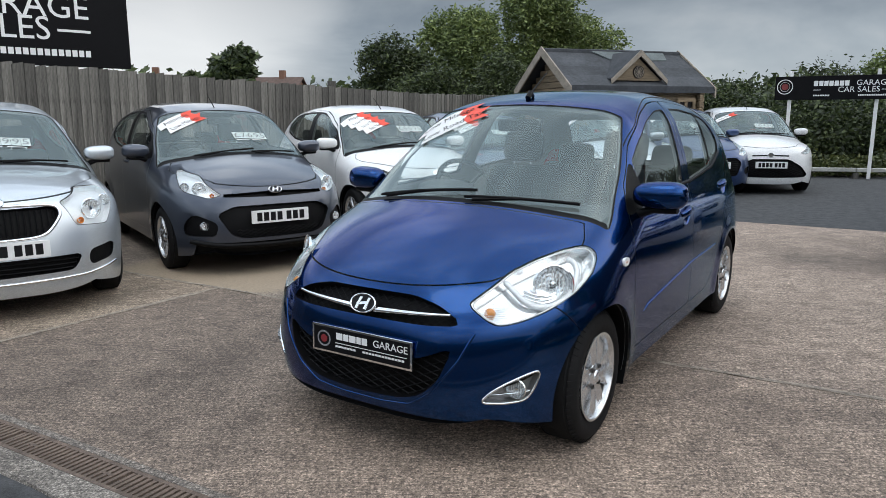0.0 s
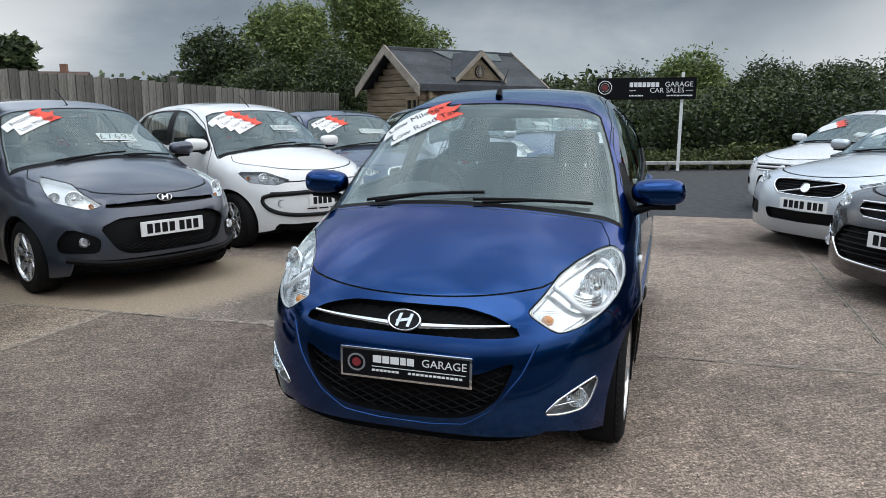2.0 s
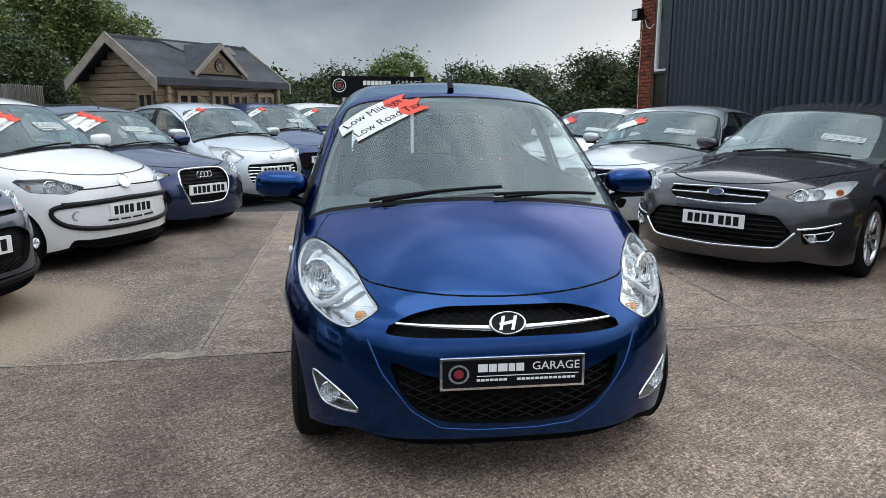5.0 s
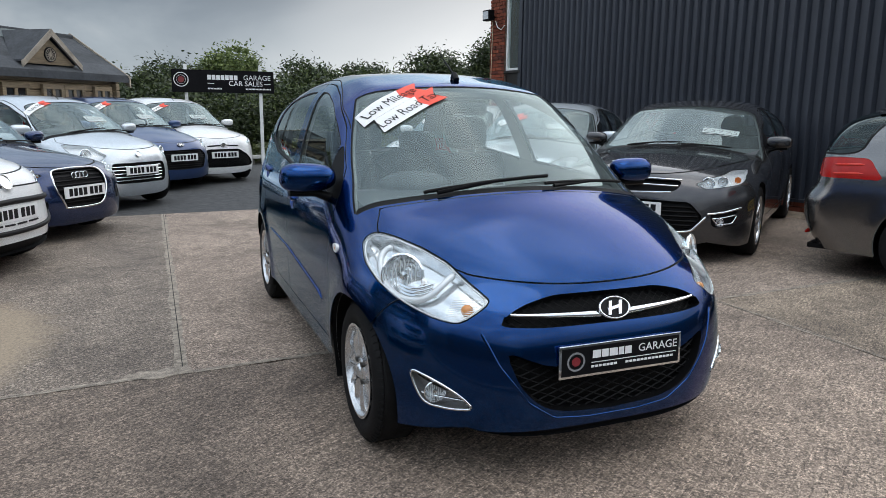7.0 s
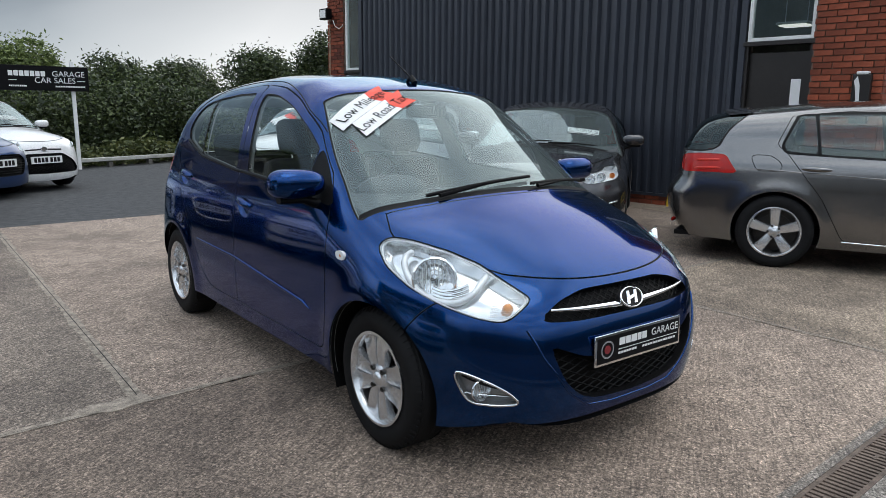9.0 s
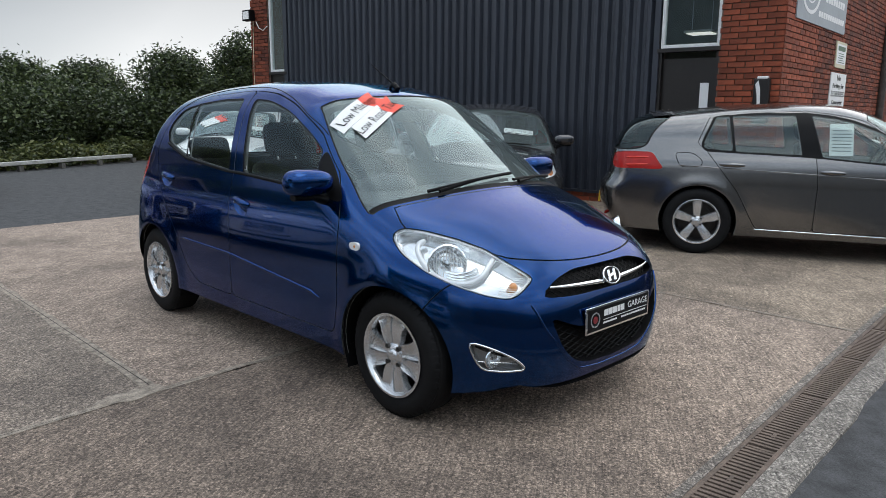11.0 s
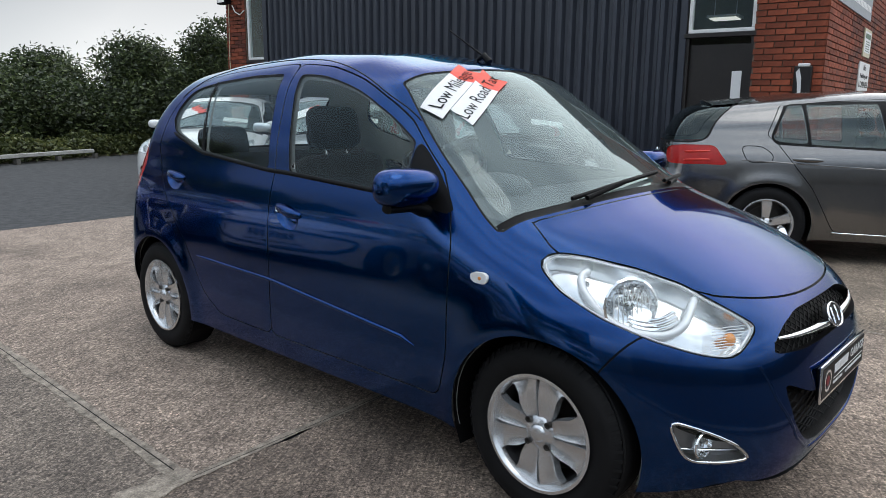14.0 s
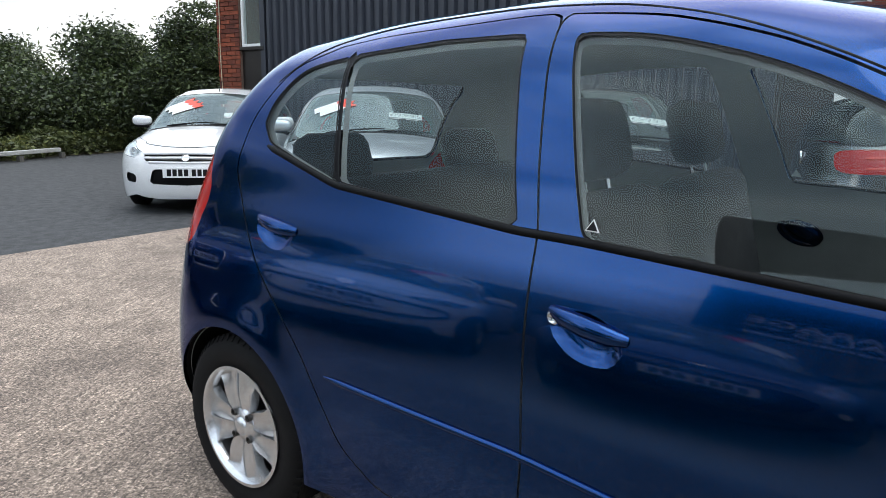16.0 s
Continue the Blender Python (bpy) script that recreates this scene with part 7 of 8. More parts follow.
def tree(x, y, h, r, n, size, seed, mat, label, kind="crown", low=0.25, thin=0.0):
    """A tapered trunk with limbs and a crown of many leaves."""
    rg = random.Random(seed)
    t = thing("tree", label, "tree", "trees round the lot", m=pose(x, y, 0))
    part("trunk", Geo().tube([(0, 0, 0), (0.05, 0.02, h * 0.3), (-0.03, 0.05, h * 0.62), (0.02, 0.0, h * 0.9)], [0.05 * h * 0.7, 0.035 * h * 0.7, 0.02 * h * 0.7, 0.008], 9), BARK, t, smooth=60)
    blobs = []
    for i in range(26):
        a, f = rg.uniform(0, 6.283), rg.random()
        z = h * (low + (0.92 - low) * f)
        sp = r * (1.0 - 0.55 * abs(f - 0.35) / 0.65) * rg.uniform(0.3, 0.85)
        p = (sp * math.cos(a), sp * math.sin(a), z)
        br = r * rg.uniform(0.20, 0.46)
        blobs.append((*p, br, br, br * rg.uniform(0.7, 1.1)))
        if i < 7:
            part("limb", Geo().tube([(0, 0, z * 0.55), (p[0] * 0.5, p[1] * 0.5, z * 0.8), p], [0.035, 0.022, 0.008], 6), BARK, t, smooth=60)
    part("crown", leaves(blobs, n, size, seed, spray=0.5, long=2.3), mat, t)
    return t


TREES = [(-1.3, 20.0, 3.3, 1.3, 9000, 0.11, 1, LEAF_B), (0.6, 21.6, 4.3, 1.6, 13000, 0.12, 2, LEAF_A), (2.8, 23.2, 5.2, 1.9, 15000, 0.12, 3, LEAF_A), (4.6, 23.8, 4.4, 1.5, 10000, 0.12, 4, LEAF_A),
         (-0.3, 18.8, 2.4, 1.2, 7000, 0.10, 5, LEAF_B), (1.6, 19.6, 2.7, 1.2, 7000, 0.10, 6, LEAF_B)]
for x, y, h, r, n, sz, sd, mt in TREES:
    tree(x, y, h, r, int(n * 3.6), sz * 0.46, sd, mt, "broad leafy tree behind the timber fence")
ROWT = [(9.2, 24.5, 2.1, 1.9, 8000, 0.13, 21, LEAF_B), (12.0, 23.0, 2.4, 1.8, 8000, 0.13, 22, LEAF_B), (14.2, 22.6, 3.0, 1.8, 9000, 0.13, 23, LEAF_A), (16.4, 21.2, 2.6, 1.9, 9000, 0.13, 24, LEAF_B),
        (17.6, 18.8, 2.8, 2.0, 10000, 0.12, 25, LEAF_B), (17.4, 16.2, 2.7, 2.0, 10000, 0.12, 26, LEAF_B), (16.6, 13.4, 3.4, 1.6, 10000, 0.11, 27, LEAF_B), (19.0, 13.6, 3.2, 2.0, 8000, 0.13, 28, LEAF_A), (6.6, 25.5, 2.3, 1.8, 7000, 0.14, 29, LEAF_A)]
for x, y, h, r, n, sz, sd, mt in ROWT:
    tree(x, y, h, r, int(n * 3.6), sz * 0.50, sd, mt, "dense green tree in the boundary belt", low=0.12)
for x, y, h, r, sd in ((-15.2, 53, 6.4, 2.0, 41), (-22.5, 66, 5.0, 0.9, 42)):
    tree(x, y, h, r, 4500, 0.30, sd, LEAF_B, "dark distant tree with a domed crown", low=0.3)
rg = random.Random(8)
bl = [(3.5 + i * 0.36 + rg.uniform(-0.3, 0.3), 20.3 - 0.36 * i * 0.36 + rg.uniform(-0.7, 1.2), rg.uniform(0.3, 1.5), 0.9, 0.9, rg.uniform(0.6, 1.0)) for i in range(52)]
tagged(part("hedge_belt", leaves(bl, 120000, 0.072, 51, spray=0.4), LEAF_B), "dense dark hedge behind the low rail", "hedge", kind="stuff")
bl = [(4.2 + i * 0.36, 16.75 - 0.163 * i * 0.36 + rg.uniform(-0.12, 0.3), rg.uniform(0.1, 0.3), 0.42, 0.42, rg.uniform(0.22, 0.38)) for i in range(40)]
tagged(part("ivy", leaves(bl, 17000, 0.075, 52, spray=0.3), LEAF_C), "low bright green ivy along the rail", "ivy", kind="stuff")
bl = [(rg.uniform(-70, 60), 75 + rg.uniform(-6, 10), rg.uniform(1.0, 3.6), rg.uniform(2, 5), 2.5, rg.uniform(1.2, 2.6)) for i in range(70)]
tagged(part("far_woods", leaves(bl, 26000, 0.55, 53, spray=0.3), LEAF_B), "distant line of trees on the skyline", "woods", kind="stuff")

# ---- houses on the skyline ----
FARBRICK = material("far_house_brick", (0.20, 0.105, 0.07), 0.9, var=0.2, scale=1.5)
FARTILE = material("far_roof_tile", (0.105, 0.068, 0.055), 0.9, var=0.25, scale=2.0)


def far_house(x, y, ang, w, label):
    """A small gabled brick house, far behind the fence."""
    hs = thing("house", label, "house", "houses on the skyline", m=pose(x, y, -0.55, 0, 0, ang))
    part("wall", Geo().box((-w, -2.6, 0), (w, 2.6, 4.1)), FARBRICK, hs)
    for e in (-w, w - 0.2):
        part("gable", Geo().prism([(-2.6, 4.1), (2.6, 4.1), (0, 5.55)], pose(e, 0, 0, 90, 0, 90), 0.2), FARBRICK, hs)
    for sg in (-1, 1):
        part("roof", Geo().add([(-w - 0.3, sg * 2.9, 3.95), (w + 0.3, sg * 2.9, 3.95), (w + 0.3, 0, 5.65), (-w - 0.3, 0, 5.65), (-w - 0.3, sg * 2.9, 4.1), (w + 0.3, sg * 2.9, 4.1), (w + 0.3, 0, 5.8), (-w - 0.3, 0, 5.8)],
                               [(0, 1, 2, 3), (4, 5, 6, 7), (0, 1, 5, 4), (1, 2, 6, 5), (2, 3, 7, 6), (3, 0, 4, 7)]), FARTILE, hs)
    part("chimney", Geo().box((w * 0.5, -0.3, 5.4), (w * 0.5 + 0.6, 0.3, 6.5)), FARBRICK, hs)
    for k in (-0.55, 0.45):
        wn = part("window", Geo().box((w * k - 0.5, -2.66, 2.6), (w * k + 0.5, -2.59, 3.7)), WFRAME, hs)
        part("pane", Geo().box((w * k - 0.42, -2.68, 2.68), (w * k + 0.42, -2.662, 3.62)), DARKROOM, wn)


far_house(-31.0, 74.0, 8, 3.4, "distant brick house with a tiled gable roof behind trees")
far_house(-20.0, 80.0, -6, 4.6, "distant brick house with a tiled gable roof behind trees")

# ---- cars on the lot ----
hx, hy = -0.547, -0.837
HEAD = math.degrees(math.atan2(hy, hx))
hero, hero_shell = make_car(HERO, pose(0.66, 4.28, 0, 0, 0, HEAD), "small blue metallic hatchback with two sale cards in its windscreen", "cars on the lot")


# outline of the black area that holds all side panes
DAYLIGHT = [(0.80, 0.93), (0.69, 1.05), (0.59, 1.155), (0.41, 1.245), (0.2, 1.335), (-0.03, 1.402), (-0.25, 1.414), (-0.6, 1.412), (-0.9, 1.387), (-1.078, 1.345), (-1.15, 1.20), (-1.10, 1.115), (-0.78, 1.033), (-0.2, 0.985)]


def variant(paint, half, height, axle, front, rear, cowl, roof_x, bpost, tailx, hood, belt, wheel_r=0.29, rim=0.19, floor=0.20, **more):
    """Another car, its proportions carried over from the small hatchback's by its main stations."""
    X0, X1 = [-1.725, -1.30, -0.18, 0.465, 1.165, 1.84], [-rear, tailx, bpost, roof_x, cowl, front]
    Z0, Z1 = [0.0, 0.215, 0.45, 0.745, 0.985, 1.52], [0.0, floor, 0.45, hood, belt, height]
    wx = lambda x: float(np.interp(x, X0, X1)) if X0[0] <= x <= X0[-1] else (x - X0[-1] + front if x > 0 else x - X0[0] - rear)
    wz = lambda z: float(np.interp(z, Z0, Z1))
    yk = half / HERO["half"]
    s = dict(HERO)
    s.update(paint=paint, half=half, axle=axle, front=front, rear=rear, cowl=cowl, roof_x=roof_x, floor=floor, wheel_r=wheel_r, rim=rim, arch=wheel_r + 0.042, cell=0.037, dealer=False, joint=0.004,
             top=[(wx(x), wz(z)) for x, z in HERO["top"]], nose=[(wz(z), d) for z, d in HERO["nose"]], tail=[(wz(z), d) for z, d in HERO["tail"]],
             side=[(wz(z), d * yk) for z, d in HERO["side"]], plan=[(wx(x), d * yk) for x, d in HERO["plan"]],
             windows=[[(wx(x), wz(z)) for x, z in w] for w in HERO["windows"]], blanks=[[(wx(x), wz(z)) for x, z in DAYLIGHT]],
             rear_glass=[(y * yk, wz(z)) for y, z in HERO["rear_glass"]], mirror=(wx(HERO["mirror"][0]), wz(HERO["mirror"][1])),
             handles=[(wx(a) , wz(b), wx(a) + 0.19, wz(b)) for a, b, c, d in HERO["handles"]], sill=[(wx(x), z + floor - 0.215) for x, z in HERO["sill"]], frit=0.05, hood_edge=(wz(0.703), 0.15), screen_trim=0.012, pockets=[], middle=(), extras=[], inset=0.105, seat_x=bpost + 0.37, rear_seat_x=bpost - 0.72, mid=(front - rear) / 2)
    s["panels"] = [("front_door", "side", [(wx(x), wz(z)) for x, z in HERO["panels"][1][2]]), ("rear_door", "side", [(wx(x), wz(z)) for x, z in HERO["panels"][2][2]]),
                   ("bonnet", "bonnet", [(wx(x), y * yk) for x, y in HERO["panels"][0][2]])]
    s["pockets"] = [("tail_lamp", -45, [(q * yk - (rear - 1.725) * 0.707 - 0.0, wz(z)) for q, z in HERO["pockets"][5][2]], 0.003, REDLENS, False, 2)]
    s.update(more)
    lamp = more.get("lamp")
    if lamp:
        s["pockets"] = s["pockets"] + [("headlamp", 45, [(0.7071 * (y - (front - d)), z) for d, y, z in lamp], 0.045, more.get("lamp_mat", SATIN), True, 2)]
    for name, poly, mat in more.get("mouths", []):
        s["pockets"] = s["pockets"] + [(name, "front", poly, 0.035, mat, False, 2)]
        s["middle"] = s["middle"] + (name,)
    for poly in more.get("fogs", []):
        s["pockets"] = s["pockets"] + [("fog_recess", "front", poly, 0.02, PLASTIC, False, 2)]

    def dress(car, sh, s):
        lamps = [o for o in car.children if o.name.startswith("headlamp")]
        for ob, sg in zip(lamps, (1, -1)):
            for y, z, r in more.get("bowls", []):
                bowl(ob, sh, y, z, r, 0.04, -0.012, (1, 0.35, 0.1), sg=sg)
            for y, z, r in more.get("ambers", []):
                bowl(ob, sh, y, z, r * 0.7, 0.03, -0.022, (1, 0.5, 0.1), "indicator", sg, AMBER, False)
        for poly, step, angs, r, mat in more.get("slats", []):
            part("grille_slat", lattice(sh, poly, step, angs, r, 0.018), mat, car)
        for ys, zs, r, mat in more.get("strips", []):
            y = np.interp(np.linspace(0, 1, 90), np.linspace(0, 1, len(ys)), ys)
            z = np.interp(np.linspace(0, 1, 90), np.linspace(0, 1, len(zs)), zs)
            if len(ys) > 4:
                for w_ in (7, 5):
                    e_ = w_ // 2
                    y[e_:-e_], z[e_:-e_] = np.convolve(y, np.ones(w_) / w_, "valid"), np.convolve(z, np.ones(w_) / w_, "valid")
            part("front_strip", bar_on_front(sh, y, z, r, 0.0), mat, car, smooth=60)
        for z, w, h, mat in more.get("emblem", []):
            badge(car, sh, 0.0, z, w, h, mat=mat)
        for y, z, r in more.get("fog_bowls", []):
            for sg in (1, -1):
                bowl(car, sh, y, z, r, 0.03, 0.0, (1, 0.2, 0), "fog_lamp", sg, more.get("fog_mat"))
        if s.get("aerial", True):
            P, = sh.over([s["roof_x"] - 0.12 if not s.get("fin") else -s["rear"] + 0.55], [0.0])
            part("aerial", Geo().tube([P, P + [-0.22, 0, 0.14]], [0.006, 0.003], 6), PLASTIC, car, smooth=60)
        stickers(car, sh, s, more.get("cards"), (-0.44, 0.66), more.get("price"), 30, 0.92 * more.get("card_size", 1.15), more.get("price_y", 0.17), more.get("price_up", 0.33))
        for fn in more.get("own", []):
            fn(car, sh, s)

    s["extras"] = [dress]
    return s


def park(s, x, y, heading, label):
    """Set a car down with its number plate over (x, y)."""
    f = Vector((math.cos(radians(heading)), math.sin(radians(heading))))
    o = Vector((x, y)) - f * s["front"]
    return make_car(s, pose(o.x, o.y, 0, 0, 0, heading), label, "cars on the lot")


def four_rings(car, sh, s):
    """A row of four linked rings on the grille."""
    b = new("badge")
    b.parent = car
    P = sh.ahead(0.0, 0.645)[0]
    for k in range(4):
        ring = [(0.030 + 0.0045 * math.cos(a), 0.0045 * math.sin(a)) for a in np.linspace(0, 2 * math.pi, 9)[:-1]]
        part("badge_ring", Geo().lathe(ring, 24, pose(P[0] + 0.012, -0.072 + 0.048 * k, P[2], 0, 84, 0), True), CHROME, b, smooth=60)


SP5 = (5, True, 0.026, 0.26)
SP7 = (7, False, 0.030, 0.0)
ROW = {}
ROW["slate"] = variant(GREY_I, 0.83, 1.50, 1.19, 1.92, 1.745, 1.10, 0.40, -0.27, -1.32, 0.80, 1.0, wheel_r=0.285, rim=0.185,
    lamp=[(0.12, 0.47, 0.695), (0.14, 0.58, 0.665), (0.34, 0.75, 0.72), (0.62, 0.79, 0.89), (0.33, 0.66, 0.84)], bowls=[(0.60, 0.75, 0.055), (0.69, 0.76, 0.035)], ambers=[(0.53, 0.70, 0.025)],
    mouths=[("upper_grille", [(-0.5, 0.715), (0.0, 0.715), (0.46, 0.70), (0.46, 0.675), (0.0, 0.665), (-0.5, 0.665)], PLASTIC), ("lower_grille", [(-0.5, 0.605), (0.38, 0.60), (0.52, 0.535), (0.42, 0.36), (0.32, 0.325), (-0.5, 0.315)], PLASTIC), ("front_skirt", [(-0.5, 0.285), (0.50, 0.295), (0.66, 0.31), (0.70, 0.10), (-0.5, 0.10)], PLASTIC)],
    slats=[([(-0.5, 0.40), (0.40, 0.40), (0.34, 0.33), (-0.5, 0.31)], 0.026, (24, -24), 0.004, PLASTIC)], fogs=[[(0.51, 0.46), (0.68, 0.54), (0.74, 0.45), (0.74, 0.35), (0.53, 0.35)]], fog_bowls=[(0.61, 0.435, 0.034)],
    strips=[((-0.70, -0.5, 0, 0.5, 0.70), (0.30, 0.27, 0.255, 0.27, 0.30), 0.022, PLASTIC)], emblem=[(0.715, 0.062, 0.036, None)], plate=0.50, spokes=SP7, cards=["Automatic", "Low Mileage"], price="£7695", handle_paint=GREY_I)
ROW["city"] = variant(WHITE, 0.82, 1.49, 1.21, 1.80, 1.74, 1.10, 0.42, -0.25, -1.35, 0.84, 1.0, wheel_r=0.285, rim=0.185,
    lamp=[(0.06, 0.44, 0.70), (0.10, 0.58, 0.655), (0.32, 0.76, 0.68), (0.50, 0.78, 0.78), (0.22, 0.62, 0.78)], bowls=[(0.62, 0.72, 0.05), (0.52, 0.715, 0.035)], ambers=[(0.72, 0.73, 0.022)],
    lamp_mat=GREYLAMP, fog_mat=PLASTIC, price_up=0.40, mouths=[("front_skirt", [(-0.5, 0.255), (0.42, 0.262), (0.56, 0.275), (0.60, 0.08), (-0.5, 0.08)], PLASTIC)], strips=[((-0.30, -0.58, -0.665, -0.655, -0.58, -0.40, 0, 0.40, 0.58, 0.655, 0.665, 0.58, 0.30), (0.572, 0.562, 0.54, 0.45, 0.385, 0.350, 0.338, 0.350, 0.385, 0.45, 0.54, 0.562, 0.572), 0.021, BLACKP), ((-0.60, -0.3, 0, 0.3, 0.60), (0.565, 0.573, 0.577, 0.573, 0.565), 0.024, BLACKP),
                       ((-0.46, 0, 0.46), (0.685, 0.69, 0.685), 0.006, BLACKP), ((-0.27, -0.16), (0.408, 0.405), 0.008, BLACKP), ((-0.13, -0.02), (0.404, 0.402), 0.008, BLACKP), ((0.01, 0.12), (0.402, 0.404), 0.008, BLACKP), ((0.15, 0.27), (0.405, 0.408), 0.008, BLACKP)],
    emblem=[(0.72, 0.066, 0.066, CHROME)], fog_bowls=[(0.52, 0.475, 0.034)], plate=0.485, spokes=SP7, cards=["Alloys", "Low Miles", "Low Tax", "Sat Nav"], card_size=1.08, price="£6695")
ROW["navy"] = variant(DARKBLUE, 0.87, 1.42, 1.235, 1.98, 1.97, 0.92, 0.22, -0.40, -1.45, 0.76, 0.93, wheel_r=0.305, rim=0.21,
    lamp=[(0.12, 0.38, 0.665), (0.13, 0.55, 0.62), (0.34, 0.78, 0.66), (0.50, 0.80, 0.74), (0.25, 0.60, 0.72)], bowls=[(0.56, 0.675, 0.042), (0.68, 0.70, 0.04)], ambers=[(0.45, 0.66, 0.02)],
    mouths=[("grille", [(-0.5, 0.71), (0.31, 0.70), (0.34, 0.55), (0.24, 0.34), (-0.5, 0.33)], PLASTIC)], slats=[([(-0.5, 0.70), (0.30, 0.69), (0.32, 0.55), (0.22, 0.35), (-0.5, 0.34)], 0.042, (0,), 0.007, PLASTIC)],
    strips=[((-0.24, -0.34, -0.31, 0, 0.31, 0.34, 0.24, 0, -0.24), (0.34, 0.55, 0.705, 0.715, 0.705, 0.55, 0.34, 0.33, 0.34), 0.011, CHROME)], fogs=[[(0.48, 0.50), (0.76, 0.52), (0.72, 0.38), (0.45, 0.36)]], own=[four_rings], plate=0.485, spokes=SP5, cards=["Automatic", "Low Miles", "Sat Nav"], card_size=1.08, price="£10495", price_up=0.38)
ROW["silver_small"] = variant(SILVER, 0.80, 1.47, 1.18, 1.77, 1.73, 1.05, 0.40, -0.27, -1.32, 0.82, 0.98, wheel_r=0.28, rim=0.18,
    lamp=[(0.08, 0.48, 0.70), (0.12, 0.60, 0.62), (0.32, 0.76, 0.68), (0.55, 0.78, 0.84), (0.25, 0.62, 0.82)], bowls=[(0.62, 0.73, 0.06)], ambers=[],
    mouths=[("grille", [(-0.5, 0.60), (0.42, 0.60), (0.44, 0.50), (0.40, 0.34), (-0.5, 0.33)], PLASTIC)], slats=[([(-0.5, 0.60), (0.42, 0.60), (0.44, 0.50), (0.40, 0.34), (-0.5, 0.33)], 0.045, (0,), 0.008, CHROME)],
    fogs=[[(0.54, 0.46), (0.70, 0.46), (0.68, 0.36), (0.55, 0.34)]], emblem=[(0.70, 0.04, 0.04, CHROME)], plate=0.50, spokes=SP7, cards=["Low Miles"], price="£2895")
ROW["blue_small"] = variant(MIDBLUE, 0.83, 1.50, 1.19, 1.92, 1.745, 1.10, 0.40, -0.27, -1.32, 0.80, 1.0, wheel_r=0.285, rim=0.185,
    lamp=[(0.12, 0.47, 0.695), (0.14, 0.58, 0.665), (0.34, 0.75, 0.72), (0.62, 0.79, 0.89), (0.33, 0.66, 0.84)], bowls=[(0.60, 0.75, 0.055)], ambers=[],
    mouths=[("lower_grille", [(-0.5, 0.64), (0.40, 0.64), (0.50, 0.56), (0.40, 0.34), (-0.5, 0.31)], PLASTIC)], slats=[([(-0.5, 0.64), (0.40, 0.64), (0.50, 0.56), (0.40, 0.34), (-0.5, 0.31)], 0.035, (0,), 0.006, PLASTIC)],
    fogs=[[(0.56, 0.46), (0.70, 0.50), (0.71, 0.38), (0.58, 0.36)]], emblem=[(0.715, 0.062, 0.036, None)], plate=0.52, spokes=SP7, cards=["Low Tax"], price="£6705")
ROW["white_hatch"] = variant(WHITE, 0.8475, 1.51, 1.255, 2.00, 1.945, 1.12, 0.36, -0.32, -1.45, 0.84, 1.0, wheel_r=0.29, rim=0.19,
    lamp=[(0.16, 0.48, 0.70), (0.18, 0.58, 0.67), (0.38, 0.78, 0.72), (0.66, 0.80, 0.84), (0.35, 0.66, 0.78)], bowls=[(0.64, 0.73, 0.045)], ambers=[],
    mouths=[("grille", [(-0.5, 0.60), (0.30, 0.60), (0.52, 0.48), (0.66, 0.33), (0.6, 0.29), (-0.5, 0.27)], PLASTIC)], slats=[([(-0.5, 0.58), (0.30, 0.58), (0.52, 0.46), (0.62, 0.33), (-0.5, 0.29)], 0.04, (24, -24), 0.004, PLASTIC)],
    strips=[((-0.30, 0, 0.30), (0.655, 0.665, 0.655), 0.012, BLACKP)], emblem=[(0.665, 0.055, 0.038, DISC)], plate=0.50, spokes=SP5, cards=["Low Miles"], price="£8450", side_glass=PRIVACY)
ROW["estate"] = variant(SILVER, 0.82, 1.50, 1.225, 2.0, 2.2, 1.02, 0.30, -0.35, -1.75, 0.86, 1.0, wheel_r=0.29, rim=0.19,
    lamp=[(0.08, 0.42, 0.78), (0.08, 0.46, 0.62), (0.22, 0.70, 0.60), (0.40, 0.78, 0.74), (0.46, 0.76, 0.85), (0.25, 0.62, 0.86)], bowls=[(0.58, 0.72, 0.065), (0.70, 0.76, 0.04)], ambers=[(0.50, 0.65, 0.03)],
    mouths=[("grille", [(-0.5, 0.75), (0.34, 0.76), (0.36, 0.70), (0.26, 0.57), (-0.5, 0.56)], PLASTIC), ("lower_intake", [(-0.5, 0.42), (0.48, 0.43), (0.42, 0.32), (-0.5, 0.30)], PLASTIC)],
    slats=[([(-0.5, 0.74), (0.33, 0.75), (0.34, 0.70), (0.25, 0.58), (-0.5, 0.57)], 0.036, (90,), 0.008, PLASTIC), ([(-0.5, 0.42), (0.48, 0.43), (0.42, 0.32), (-0.5, 0.30)], 0.03, (0,), 0.006, PLASTIC)],
    strips=[((-0.26, -0.37, -0.34, 0, 0.34, 0.37, 0.26, 0, -0.26), (0.565, 0.70, 0.77, 0.775, 0.77, 0.70, 0.565, 0.555, 0.565), 0.012, CHROME), ((-0.72, -0.5, 0, 0.5, 0.72), (0.31, 0.275, 0.265, 0.275, 0.31), 0.010, CHROME)],
    fogs=[[(0.52, 0.44), (0.72, 0.47), (0.70, 0.36), (0.52, 0.33)]], emblem=[(0.79, 0.042, 0.042, CHROME)], plate=0.49, spokes=SP7, cards=None, price="£3995", aerial=False, mirror_paint=SILVER)
